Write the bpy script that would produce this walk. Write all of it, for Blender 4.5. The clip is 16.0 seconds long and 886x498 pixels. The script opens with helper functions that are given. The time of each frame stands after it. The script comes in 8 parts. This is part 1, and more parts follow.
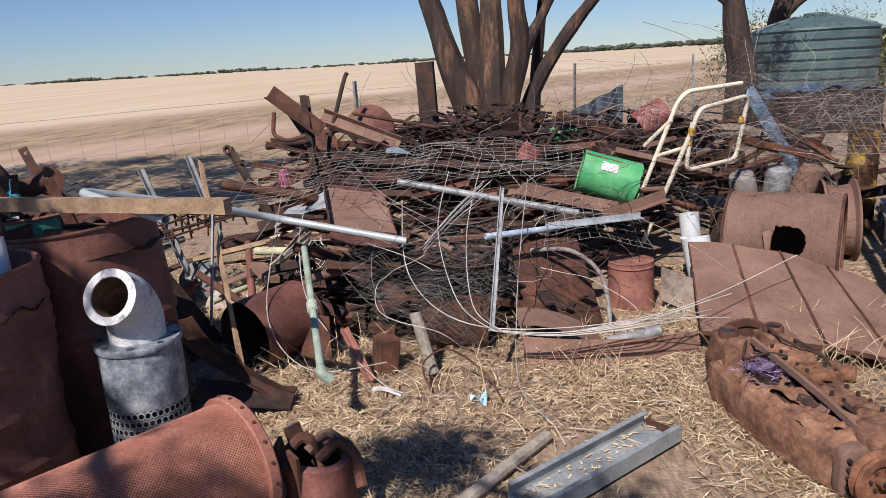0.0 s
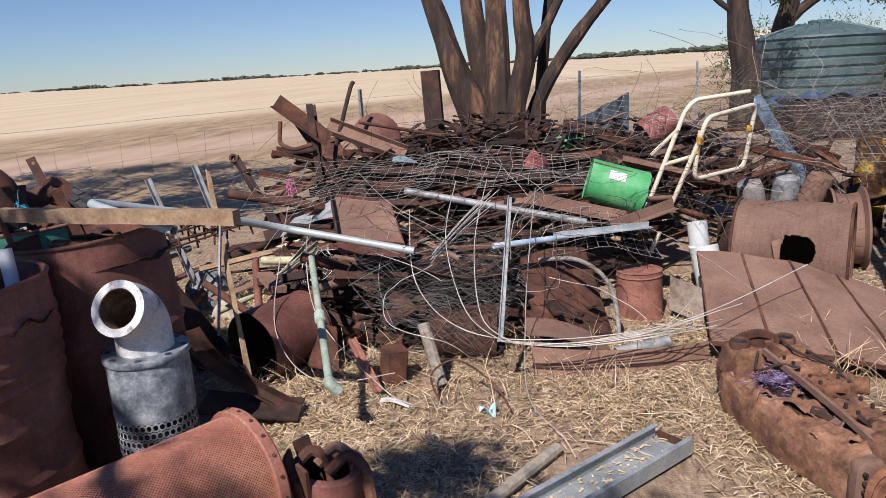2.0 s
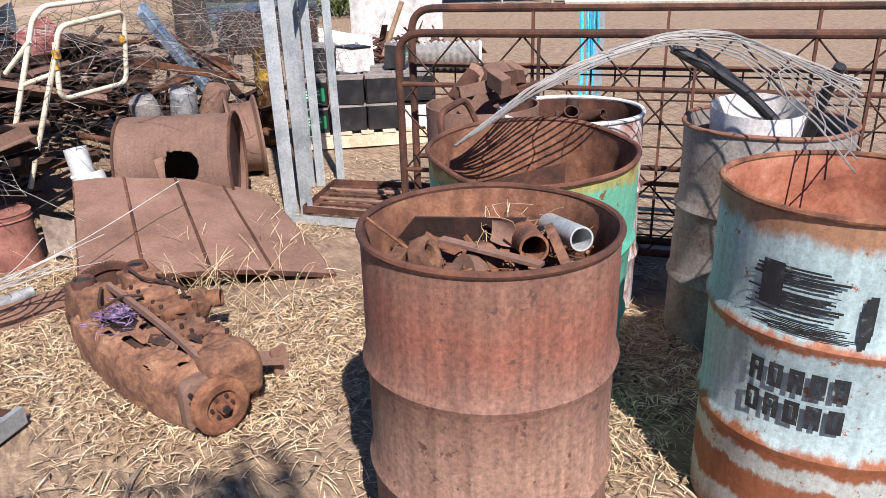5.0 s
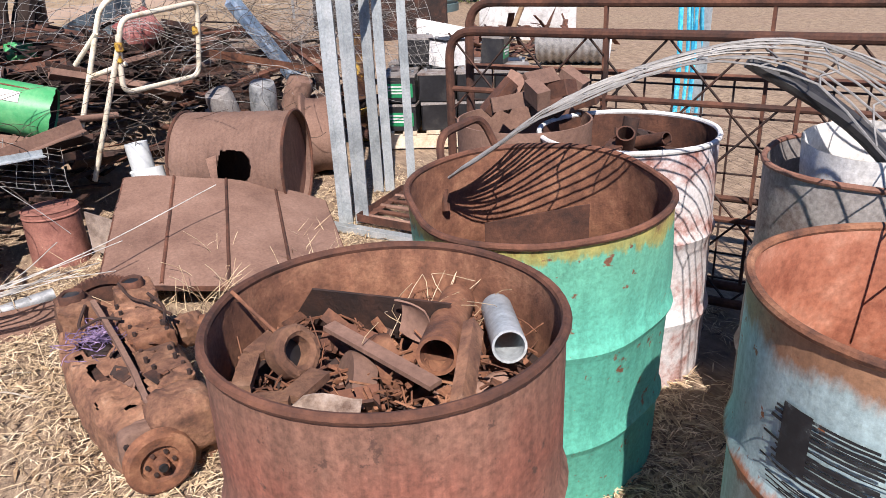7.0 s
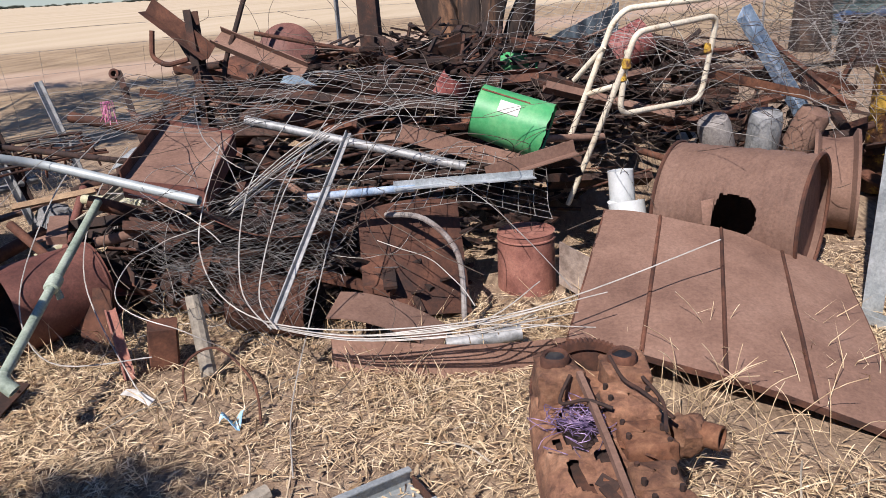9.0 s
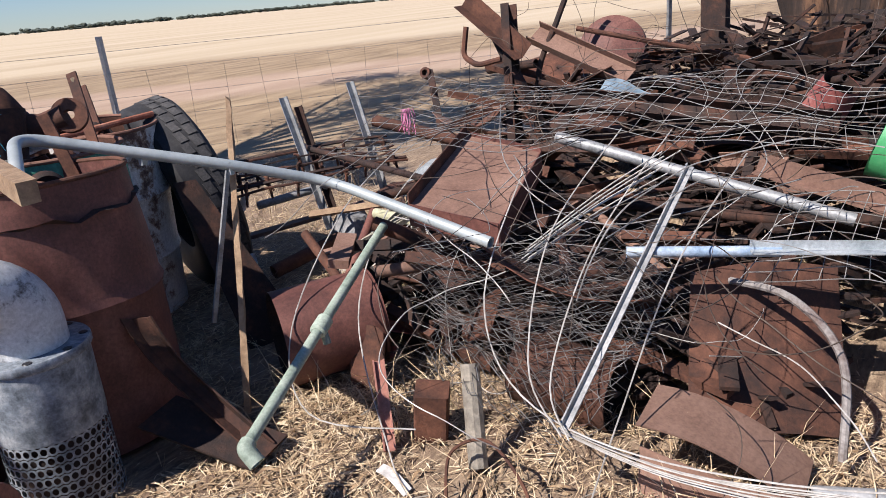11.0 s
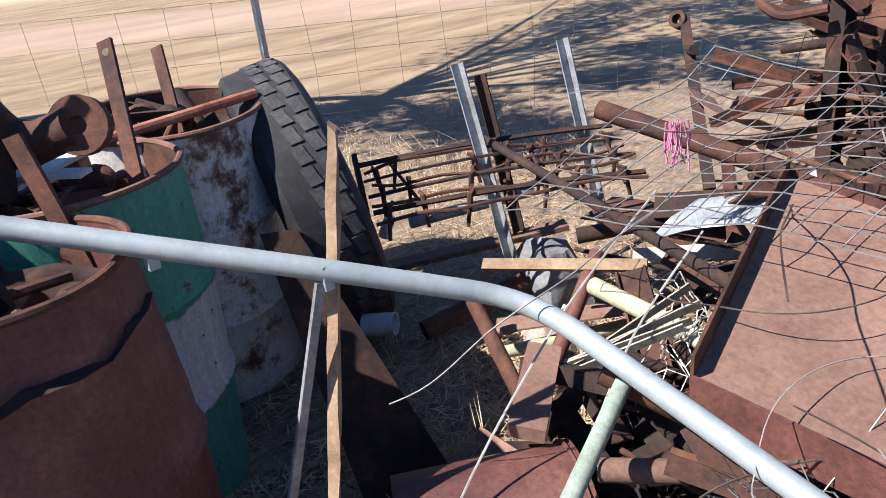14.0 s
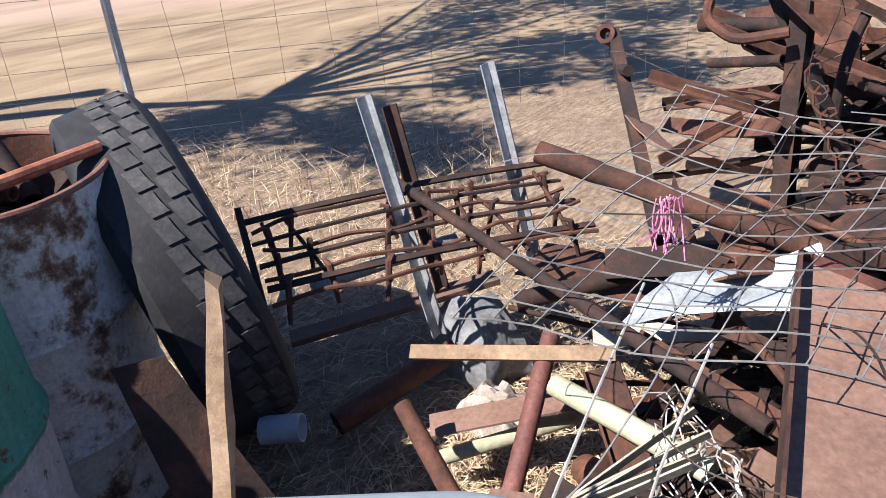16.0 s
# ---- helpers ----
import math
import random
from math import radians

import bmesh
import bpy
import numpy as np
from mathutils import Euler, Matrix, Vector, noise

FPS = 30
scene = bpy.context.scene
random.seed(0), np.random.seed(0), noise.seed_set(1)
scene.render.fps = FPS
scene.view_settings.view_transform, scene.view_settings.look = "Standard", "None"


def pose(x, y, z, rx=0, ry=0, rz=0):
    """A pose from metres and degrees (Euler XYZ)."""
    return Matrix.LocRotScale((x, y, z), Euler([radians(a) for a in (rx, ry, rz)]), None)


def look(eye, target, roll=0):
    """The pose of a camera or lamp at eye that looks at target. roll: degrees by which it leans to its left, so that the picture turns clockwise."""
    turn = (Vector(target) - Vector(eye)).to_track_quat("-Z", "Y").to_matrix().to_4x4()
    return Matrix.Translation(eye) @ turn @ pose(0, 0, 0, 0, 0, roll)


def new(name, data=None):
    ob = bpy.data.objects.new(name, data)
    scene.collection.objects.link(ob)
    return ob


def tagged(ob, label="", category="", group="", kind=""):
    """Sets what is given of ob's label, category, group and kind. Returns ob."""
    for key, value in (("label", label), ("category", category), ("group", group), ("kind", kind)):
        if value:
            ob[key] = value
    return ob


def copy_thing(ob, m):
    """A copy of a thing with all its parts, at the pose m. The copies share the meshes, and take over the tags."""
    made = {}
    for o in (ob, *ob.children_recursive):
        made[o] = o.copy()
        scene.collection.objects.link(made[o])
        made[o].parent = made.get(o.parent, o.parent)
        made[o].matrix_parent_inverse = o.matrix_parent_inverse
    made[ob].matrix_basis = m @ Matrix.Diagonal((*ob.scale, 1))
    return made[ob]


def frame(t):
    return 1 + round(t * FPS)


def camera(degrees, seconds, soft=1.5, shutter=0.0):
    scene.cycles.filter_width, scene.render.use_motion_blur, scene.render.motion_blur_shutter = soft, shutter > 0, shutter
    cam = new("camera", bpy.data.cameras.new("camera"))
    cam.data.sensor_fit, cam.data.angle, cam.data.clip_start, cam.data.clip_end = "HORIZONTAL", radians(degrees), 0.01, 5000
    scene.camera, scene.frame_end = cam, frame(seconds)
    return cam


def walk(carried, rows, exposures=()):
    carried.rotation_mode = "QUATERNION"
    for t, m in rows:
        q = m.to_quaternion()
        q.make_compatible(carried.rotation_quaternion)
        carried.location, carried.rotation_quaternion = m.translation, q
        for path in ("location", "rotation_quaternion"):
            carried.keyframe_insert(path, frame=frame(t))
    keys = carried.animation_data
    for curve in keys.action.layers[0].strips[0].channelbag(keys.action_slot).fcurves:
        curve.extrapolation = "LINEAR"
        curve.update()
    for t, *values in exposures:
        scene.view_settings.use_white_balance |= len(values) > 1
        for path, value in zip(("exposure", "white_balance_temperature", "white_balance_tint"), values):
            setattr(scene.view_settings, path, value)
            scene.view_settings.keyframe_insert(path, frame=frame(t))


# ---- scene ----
cam = camera(62.6, 16.0, soft=0.6)
PATH = [
    (0, (0.292, 0.285, 1.483), (0.170, 2.333, 0.950), -3.4),
    (0.5, (0.296, 0.300, 1.468), (0.231, 2.351, 0.938), -3.7),
    (1, (0.307, 0.305, 1.464), (0.277, 2.360, 0.941), -3.8),
    (1.5, (0.302, 0.305, 1.485), (0.230, 2.362, 0.975), -3.7),
    (2, (0.269, 0.304, 1.496), (0.138, 2.357, 0.982), -3.5),
    (2.5, (0.248, 0.305, 1.463), (0.180, 2.351, 0.913), -3.9),
    (3, (0.280, 0.297, 1.430), (0.464, 2.319, 0.823), -3.6),
    (3.5, (0.426, 0.277, 1.428), (0.926, 2.226, 0.762), -2.9),
    (4, (0.663, 0.277, 1.419), (1.494, 2.085, 0.688), -2.2),
    (4.5, (0.847, 0.345, 1.383), (1.895, 2.022, 0.620), -2.2),
    (4.7, (0.903, 0.377, 1.385), (2.018, 1.999, 0.597), -1.7),
    (6.8, (1.602, 0.522, 1.394), (2.448, 2.284, 0.573), -2.3),
    (7, (1.631, 0.589, 1.382), (2.372, 2.402, 0.569), -2.4),
    (7.5, (1.647, 0.725, 1.374), (2.069, 2.647, 0.585), -2.8),
    (8, (1.605, 0.906, 1.383), (1.662, 2.885, 0.626), -3.2),
    (8.5, (1.472, 1.082, 1.360), (1.302, 3.062, 0.622), -3.2),
    (9, (1.333, 1.290, 1.356), (0.976, 3.250, 0.632), -3.2),
    (9.5, (1.272, 1.487, 1.348), (0.734, 3.406, 0.626), -3.5),
    (10, (1.194, 1.664, 1.359), (0.465, 3.516, 0.626), -3.9),
    (10.2, (1.171, 1.706, 1.344), (0.364, 3.531, 0.629), -4.3),
    (12.3, (0.619, 2.491, 1.386), (-0.811, 3.851, 0.612), -4.8),
    (12.5, (0.553, 2.547, 1.386), (-0.879, 3.900, 0.601), -4.7),
    (13, (0.360, 2.653, 1.402), (-1.040, 4.013, 0.575), -4.4),
    (13.5, (0.234, 2.777, 1.388), (-1.189, 4.107, 0.551), -4.6),
    (14, (-0.014, 3.064, 1.395), (-1.479, 4.313, 0.506), -5.8),
    (14.5, (-0.160, 3.233, 1.410), (-1.622, 4.440, 0.461), -6.5),
    (15, (-0.308, 3.327, 1.417), (-1.717, 4.583, 0.451), -5.9),
    (15.5, (-0.416, 3.371, 1.438), (-1.750, 4.699, 0.463), -5.3),
    (16, (-0.439, 3.369, 1.438), (-1.647, 4.825, 0.482), -3.9),
]
walk(cam, [(t, look(eye, target, roll)) for t, eye, target, roll in PATH], exposures=((0.0, 0.25, 6450, 18), (3.0, 0.44, 6450, 18), (4.5, 0.72, 6450, 18), (7.0, 0.7, 6450, 18), (9.0, 0.42, 6450, 18), (10.2, 0.42, 6450, 18), (12.5, 0.92, 6200, 15), (16.0, 0.98, 6200, 15)))

# ---- light ----
SUN_TO = Vector((-0.232, -0.628, 0.743)).normalized()
world = bpy.data.worlds.new("sky")
scene.world = world
world.use_nodes = True
wn = world.node_tree
sky = wn.nodes.new("ShaderNodeTexSky")
sky.sky_type = "NISHITA"
sky.sun_disc = False
sky.sun_elevation = math.asin(SUN_TO.z)
sky.sun_rotation = radians(200.3)
sky.air_density, sky.dust_density, sky.ozone_density = 1.0, 0.0, 1.2
wn.nodes["Background"].inputs["Strength"].default_value = 0.05
sky.altitude = 400
cool = wn.nodes.new("ShaderNodeMix")
cool.data_type, cool.blend_type = "RGBA", "MULTIPLY"
cool.inputs[0].default_value = 1.0
cool.inputs[7].default_value = (0.80, 1.04, 1.42, 1)
wn.links.new(sky.outputs[0], cool.inputs[6])
wn.links.new(cool.outputs[2], wn.nodes["Background"].inputs["Color"])
sun_data = bpy.data.lights.new("sun", "SUN")
sun_data.energy, sun_data.angle, sun_data.color = 5.0, radians(0.53), (1.0, 0.95, 0.87)
sun_ob = new("sun", sun_data)
sun_ob.matrix_world = look(SUN_TO * 40, (0, 0, 0))

# ---- materials ----
def material(name):
    m = bpy.data.materials.new(name)
    m.use_nodes = True
    return m, m.node_tree.nodes, m.node_tree.links, m.node_tree.nodes["Principled BSDF"]


def mottled(name, colours, scale=6.0, rough=0.8, metal=0.0, bump=0.15, fine=60.0, spread=(0.35, 0.65), stretch=(1, 1, 1), vary=0.16, detail=11.0, streak=0.0):
    """A surface of two to four colours in blotches with fine grain and relief."""
    m, n, l, b = material(name)
    tc, mp = n.new("ShaderNodeTexCoord"), n.new("ShaderNodeMapping")
    mp.inputs["Scale"].default_value = stretch
    l.new(tc.outputs["Object"], mp.inputs["Vector"])
    big, small = n.new("ShaderNodeTexNoise"), n.new("ShaderNodeTexNoise")
    big.inputs["Scale"].default_value, big.inputs["Detail"].default_value, big.inputs["Roughness"].default_value = scale, detail, 0.70
    small.inputs["Scale"].default_value, small.inputs["Detail"].default_value, small.inputs["Roughness"].default_value = fine, 8.0, 0.72
    info = n.new("ShaderNodeObjectInfo")
    shift = n.new("ShaderNodeVectorMath")
    shift.operation = "MULTIPLY_ADD"
    shift.inputs[1].default_value = (9.0, 9.0, 9.0)
    l.new(info.outputs["Random"], shift.inputs[0])
    l.new(mp.outputs[0], shift.inputs[2])
    l.new(shift.outputs[0], big.inputs["Vector"])
    l.new(shift.outputs[0], small.inputs["Vector"])
    ramp = n.new("ShaderNodeValToRGB")
    el = ramp.color_ramp.elements
    k = len(colours)
    while len(el) < k:
        el.new(0.5)
    for i, c in enumerate(colours):
        el[i].position = spread[0] + (spread[1] - spread[0]) * i / (k - 1)
        el[i].color = (*c, 1)
    l.new(big.outputs["Fac"], ramp.inputs[0])
    hsv = n.new("ShaderNodeHueSaturation")
    mr = n.new("ShaderNodeMapRange")
    mr.inputs["To Min"].default_value, mr.inputs["To Max"].default_value = 1 - 2.2 * vary, 1 + 2.2 * vary
    mr.inputs["From Min"].default_value, mr.inputs["From Max"].default_value = 0.25, 0.75
    l.new(small.outputs["Fac"], mr.inputs["Value"])
    one = n.new("ShaderNodeMath")
    one.operation = "MULTIPLY"
    mo = n.new("ShaderNodeMapRange")
    mo.inputs["To Min"].default_value, mo.inputs["To Max"].default_value = 1 - vary * 1.2, 1 + vary * 1.2
    l.new(info.outputs["Random"], mo.inputs["Value"])
    l.new(mr.outputs[0], one.inputs[0])
    l.new(mo.outputs[0], one.inputs[1])
    value = one.outputs[0]
    if streak:
        runs, long, mul = n.new("ShaderNodeTexNoise"), n.new("ShaderNodeMapping"), n.new("ShaderNodeMath")
        long.inputs["Scale"].default_value = (34, 34, 2.2)
        runs.inputs["Scale"].default_value, runs.inputs["Detail"].default_value, runs.inputs["Roughness"].default_value = 1.0, 7, 0.7
        l.new(tc.outputs["Object"], long.inputs["Vector"])
        l.new(long.outputs[0], runs.inputs["Vector"])
        ms = n.new("ShaderNodeMapRange")
        ms.inputs["From Min"].default_value, ms.inputs["From Max"].default_value = 0.3, 0.7
        ms.inputs["To Min"].default_value, ms.inputs["To Max"].default_value = 1 - streak, 1 + streak
        l.new(runs.outputs["Fac"], ms.inputs["Value"])
        mul.operation = "MULTIPLY"
        l.new(value, mul.inputs[0])
        l.new(ms.outputs[0], mul.inputs[1])
        value = mul.outputs[0]
    l.new(value, hsv.inputs["Value"])
    l.new(ramp.outputs[0], hsv.inputs["Color"])
    l.new(hsv.outputs[0], b.inputs["Base Color"])
    b.inputs["Metallic"].default_value = metal
    rr = n.new("ShaderNodeMapRange")
    rr.inputs["To Min"].default_value, rr.inputs["To Max"].default_value = max(0.05, rough - 0.12), min(1, rough + 0.12)
    l.new(big.outputs["Fac"], rr.inputs["Value"])
    l.new(rr.outputs[0], b.inputs["Roughness"])
    bp = n.new("ShaderNodeBump")
    bp.inputs["Strength"].default_value, bp.inputs["Distance"].default_value = bump, 0.01
    l.new(small.outputs["Fac"], bp.inputs["Height"])
    l.new(bp.outputs[0], b.inputs["Normal"])
    return m


RUST = mottled("rust", ((0.030, 0.014, 0.010), (0.085, 0.034, 0.020), (0.150, 0.062, 0.036)), 7, 0.85, 0.0, 0.35, 70)
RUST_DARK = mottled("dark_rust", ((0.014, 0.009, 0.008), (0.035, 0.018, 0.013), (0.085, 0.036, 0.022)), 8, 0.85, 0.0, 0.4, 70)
RUST_RED = mottled("red_rust", ((0.075, 0.028, 0.022), (0.145, 0.055, 0.042), (0.235, 0.100, 0.074)), 5, 0.66, 0.0, 0.14, 90, (0.3, 0.7), vary=0.2, streak=0.15)
RUST_DRUM = mottled("drum_rust", ((0.12, 0.052, 0.034), (0.185, 0.088, 0.058), (0.27, 0.145, 0.10)), 5, 0.78, 0.0, 0.16, 110, (0.3, 0.7), (1, 1, 0.35), streak=0.2)
PINK_RUST = mottled("pink_rust", ((0.16, 0.06, 0.045), (0.27, 0.115, 0.085), (0.36, 0.17, 0.125)), 6, 0.78, 0.0, 0.15, 80)
ENGINE = mottled("dusty_engine_rust", ((0.04, 0.02, 0.014), (0.145, 0.068, 0.041), (0.24, 0.12, 0.068), (0.32, 0.19, 0.12)), 10, 0.88, 0.0, 0.7, 60, (0.3, 0.7), vary=0.22)
DRUM_INSIDE = mottled("drum_inside_rust", ((0.095, 0.040, 0.025), (0.20, 0.088, 0.050), (0.31, 0.155, 0.088)), 14, 0.85, 0.0, 0.3, 120, (0.32, 0.68), streak=0.2)
RUST_BROWN = mottled("brown_rust", ((0.12, 0.064, 0.045), (0.195, 0.112, 0.080), (0.25, 0.152, 0.112)), 3, 0.85, 0.0, 0.2, 80, (0.3, 0.7))
RUST_ORANGE = mottled("orange_rust", ((0.06, 0.026, 0.016), (0.17, 0.07, 0.036), (0.29, 0.14, 0.075)), 9, 0.85, 0.0, 0.4, 70)
GALV = mottled("galvanised_steel", ((0.24, 0.27, 0.28), (0.35, 0.385, 0.395), (0.44, 0.465, 0.47)), 6, 0.45, 0.25, 0.05, 90)
GALV_OLD = mottled("old_galvanised", ((0.20, 0.21, 0.21), (0.33, 0.34, 0.34), (0.43, 0.43, 0.42)), 14, 0.55, 0.35, 0.1, 90)
WIRE = mottled("grey_wire", ((0.17, 0.16, 0.145), (0.30, 0.29, 0.27), (0.42, 0.41, 0.38)), 5, 0.6, 0.3, 0.0, 60)
NET_GREY = mottled("dull_netting", ((0.07, 0.066, 0.062), (0.14, 0.135, 0.13), (0.24, 0.232, 0.22)), 5, 0.65, 0.3, 0.0, 60)
WIRE_DARK = mottled("rusty_wire", ((0.035, 0.024, 0.020), (0.09, 0.065, 0.05), (0.17, 0.14, 0.11)), 4, 0.7, 0.2, 0.0, 60)
WIRE_PALE = mottled("pale_wire", ((0.30, 0.28, 0.25), (0.44, 0.42, 0.38), (0.56, 0.54, 0.5)), 5, 0.5, 0.1, 0.0, 60)
PVC = mottled("white_pvc", ((0.46, 0.49, 0.49), (0.56, 0.59, 0.59), (0.63, 0.65, 0.65)), 5, 0.45, 0.0, 0.04, 60, vary=0.05)
ALU = mottled("aluminium_tube", ((0.31, 0.345, 0.345), (0.37, 0.415, 0.415), (0.43, 0.47, 0.47)), 6, 0.46, 0.2, 0.04, 80, vary=0.05)
CREAM = mottled("cream_paint", ((0.22, 0.12, 0.06), (0.58, 0.50, 0.36), (0.66, 0.60, 0.47)), 9, 0.6, 0.0, 0.1, 80, (0.30, 0.46))
GREENP = mottled("green_paint", ((0.035, 0.24, 0.085), (0.06, 0.34, 0.125), (0.16, 0.44, 0.19)), 4, 0.45, 0.0, 0.05, 80, vary=0.07)
GREEN_PIPE = mottled("green_grey_paint", ((0.19, 0.24, 0.19), (0.28, 0.34, 0.27), (0.36, 0.41, 0.34)), 12, 0.6, 0.0, 0.12, 90)
BLUEP = mottled("blue_grey_paint", ((0.16, 0.23, 0.33), (0.26, 0.36, 0.48), (0.46, 0.54, 0.62)), 9, 0.55, 0.1, 0.1, 80)
WOOD = mottled("weathered_wood", ((0.16, 0.10, 0.055), (0.30, 0.20, 0.12), (0.42, 0.30, 0.18)), 9, 0.85, 0.0, 0.4, 60, (0.3, 0.7), (1, 1, 1))
WOOD_PALE = mottled("pale_pine", ((0.42, 0.32, 0.21), (0.55, 0.45, 0.32), (0.64, 0.55, 0.42)), 8, 0.8, 0.0, 0.3, 60)
WOOD_GREY = mottled("grey_wood", ((0.17, 0.15, 0.12), (0.28, 0.25, 0.2), (0.38, 0.33, 0.26)), 9, 0.85, 0.0, 0.4, 60)
RUBBER = mottled("tyre_rubber", ((0.012, 0.012, 0.013), (0.026, 0.026, 0.028), (0.05, 0.048, 0.046)), 8, 0.75, 0.0, 0.2, 80)
BLACK = mottled("black_plastic", ((0.01, 0.01, 0.011), (0.018, 0.018, 0.02), (0.04, 0.038, 0.036)), 6, 0.4, 0.0, 0.04, 60)
BARK = mottled("gum_bark", ((0.016, 0.011, 0.009), (0.05, 0.030, 0.021), (0.25, 0.13, 0.07)), 5, 0.9, 0.0, 0.8, 26, (0.36, 0.66), (1, 1, 0.22), 0.2)
BARK_DARK = mottled("dark_bark", ((0.014, 0.010, 0.009), (0.04, 0.026, 0.02), (0.10, 0.062, 0.042)), 5, 0.9, 0.0, 0.8, 26, (0.36, 0.66), (1, 1, 0.25), 0.2)
LEAF = mottled("gum_leaf", ((0.035, 0.06, 0.02), (0.06, 0.09, 0.03), (0.10, 0.12, 0.045)), 2, 0.55, 0.0, 0.0, 30)
# leaf green made paler and bluer, with the distance haze in the colour
HAZED_LEAF = mottled("hazed_foliage", ((0.045, 0.06, 0.045), (0.065, 0.08, 0.06), (0.09, 0.10, 0.075)), 0.2, 0.9, 0.0, 0.0, 2)
STRAW = mottled("straw", ((0.24, 0.155, 0.085), (0.52, 0.395, 0.24), (0.76, 0.63, 0.44)), 14, 0.8, 0.0, 0.0, 60, vary=0.2)
TANK = mottled("green_grey_poly", ((0.05, 0.088, 0.090), (0.072, 0.118, 0.120), (0.10, 0.152, 0.150)), 2, 0.5, 0.0, 0.05, 40, vary=0.06)
PUMP = mottled("white_flaked_paint", ((0.10, 0.09, 0.08), (0.30, 0.30, 0.30), (0.58, 0.60, 0.60), (0.70, 0.71, 0.70)), 8, 0.5, 0.0, 0.2, 70, (0.36, 0.47))
PUMP_BLUE = mottled("chalky_grey_zinc", ((0.09, 0.105, 0.12), (0.25, 0.29, 0.325), (0.47, 0.50, 0.52)), 13, 0.6, 0.15, 0.12, 80, (0.34, 0.66), vary=0.22)
TEAL = mottled("teal_drum_paint", ((0.05, 0.30, 0.24), (0.07, 0.38, 0.30), (0.20, 0.36, 0.22), (0.16, 0.07, 0.04)), 3.2, 0.5, 0.0, 0.1, 80, (0.42, 0.70))
TEAL_YELLOW = mottled("yellowed_teal_paint", ((0.20, 0.10, 0.055), (0.36, 0.34, 0.10), (0.12, 0.36, 0.25), (0.10, 0.40, 0.30)), 7, 0.55, 0.0, 0.12, 80, (0.40, 0.62))
WHITE_DRUM = mottled("white_drum_paint", ((0.10, 0.05, 0.035), (0.30, 0.20, 0.14), (0.64, 0.61, 0.54), (0.72, 0.70, 0.65)), 6, 0.55, 0.0, 0.12, 80, (0.36, 0.50), streak=0.12)
PINK_DRUM = mottled("pinkish_white_paint", ((0.30, 0.13, 0.10), (0.52, 0.36, 0.33), (0.66, 0.60, 0.58), (0.70, 0.67, 0.66)), 9, 0.6, 0.0, 0.12, 80, (0.36, 0.6))
BLUE_DRUM = mottled("pale_blue_drum_paint", ((0.23, 0.075, 0.03), (0.40, 0.20, 0.11), (0.34, 0.47, 0.47), (0.42, 0.55, 0.56)), 4, 0.5, 0.0, 0.12, 80, (0.38, 0.5))
GREY_DRUM = mottled("grey_primer", ((0.12, 0.08, 0.065), (0.21, 0.19, 0.175), (0.29, 0.27, 0.25)), 5, 0.7, 0.0, 0.12, 80)
SALMON = mottled("salmon_rust", ((0.22, 0.065, 0.035), (0.40, 0.15, 0.085), (0.52, 0.25, 0.16)), 8, 0.75, 0.0, 0.1, 80)
BLACKPAINT = mottled("black_stencil_paint", ((0.015, 0.018, 0.022), (0.03, 0.035, 0.04), (0.30, 0.38, 0.38)), 26, 0.6, 0.0, 0.0, 80, (0.5, 0.7))
REDP = mottled("faded_red_paint", ((0.15, 0.04, 0.034), (0.25, 0.075, 0.065), (0.34, 0.14, 0.115)), 6, 0.6, 0.0, 0.1, 70)
PINK = mottled("pink_cloth", ((0.55, 0.12, 0.28), (0.68, 0.22, 0.38), (0.74, 0.35, 0.48)), 20, 0.9, 0.0, 0.2, 80)
PURPLE = mottled("purple_twine", ((0.02, 0.015, 0.03), (0.11, 0.075, 0.16), (0.40, 0.29, 0.44)), 22, 0.8, 0.0, 0.0, 80)
BLUEROPE = mottled("blue_rope", ((0.02, 0.28, 0.48), (0.04, 0.42, 0.62), (0.16, 0.55, 0.70)), 20, 0.6, 0.0, 0.1, 80)
YELLOW = mottled("yellow_paint_rust", ((0.05, 0.02, 0.012), (0.13, 0.06, 0.02), (0.50, 0.31, 0.04)), 7, 0.6, 0.0, 0.1, 70, (0.42, 0.58))
WHITE = mottled("dirty_white", ((0.42, 0.40, 0.37), (0.62, 0.61, 0.58), (0.72, 0.71, 0.69)), 7, 0.6, 0.0, 0.05, 70)
LABEL_GREEN = mottled("green_label", ((0.01, 0.16, 0.06), (0.015, 0.22, 0.09), (0.02, 0.26, 0.11)), 5, 0.45, 0.0, 0.0, 60, vary=0.05)


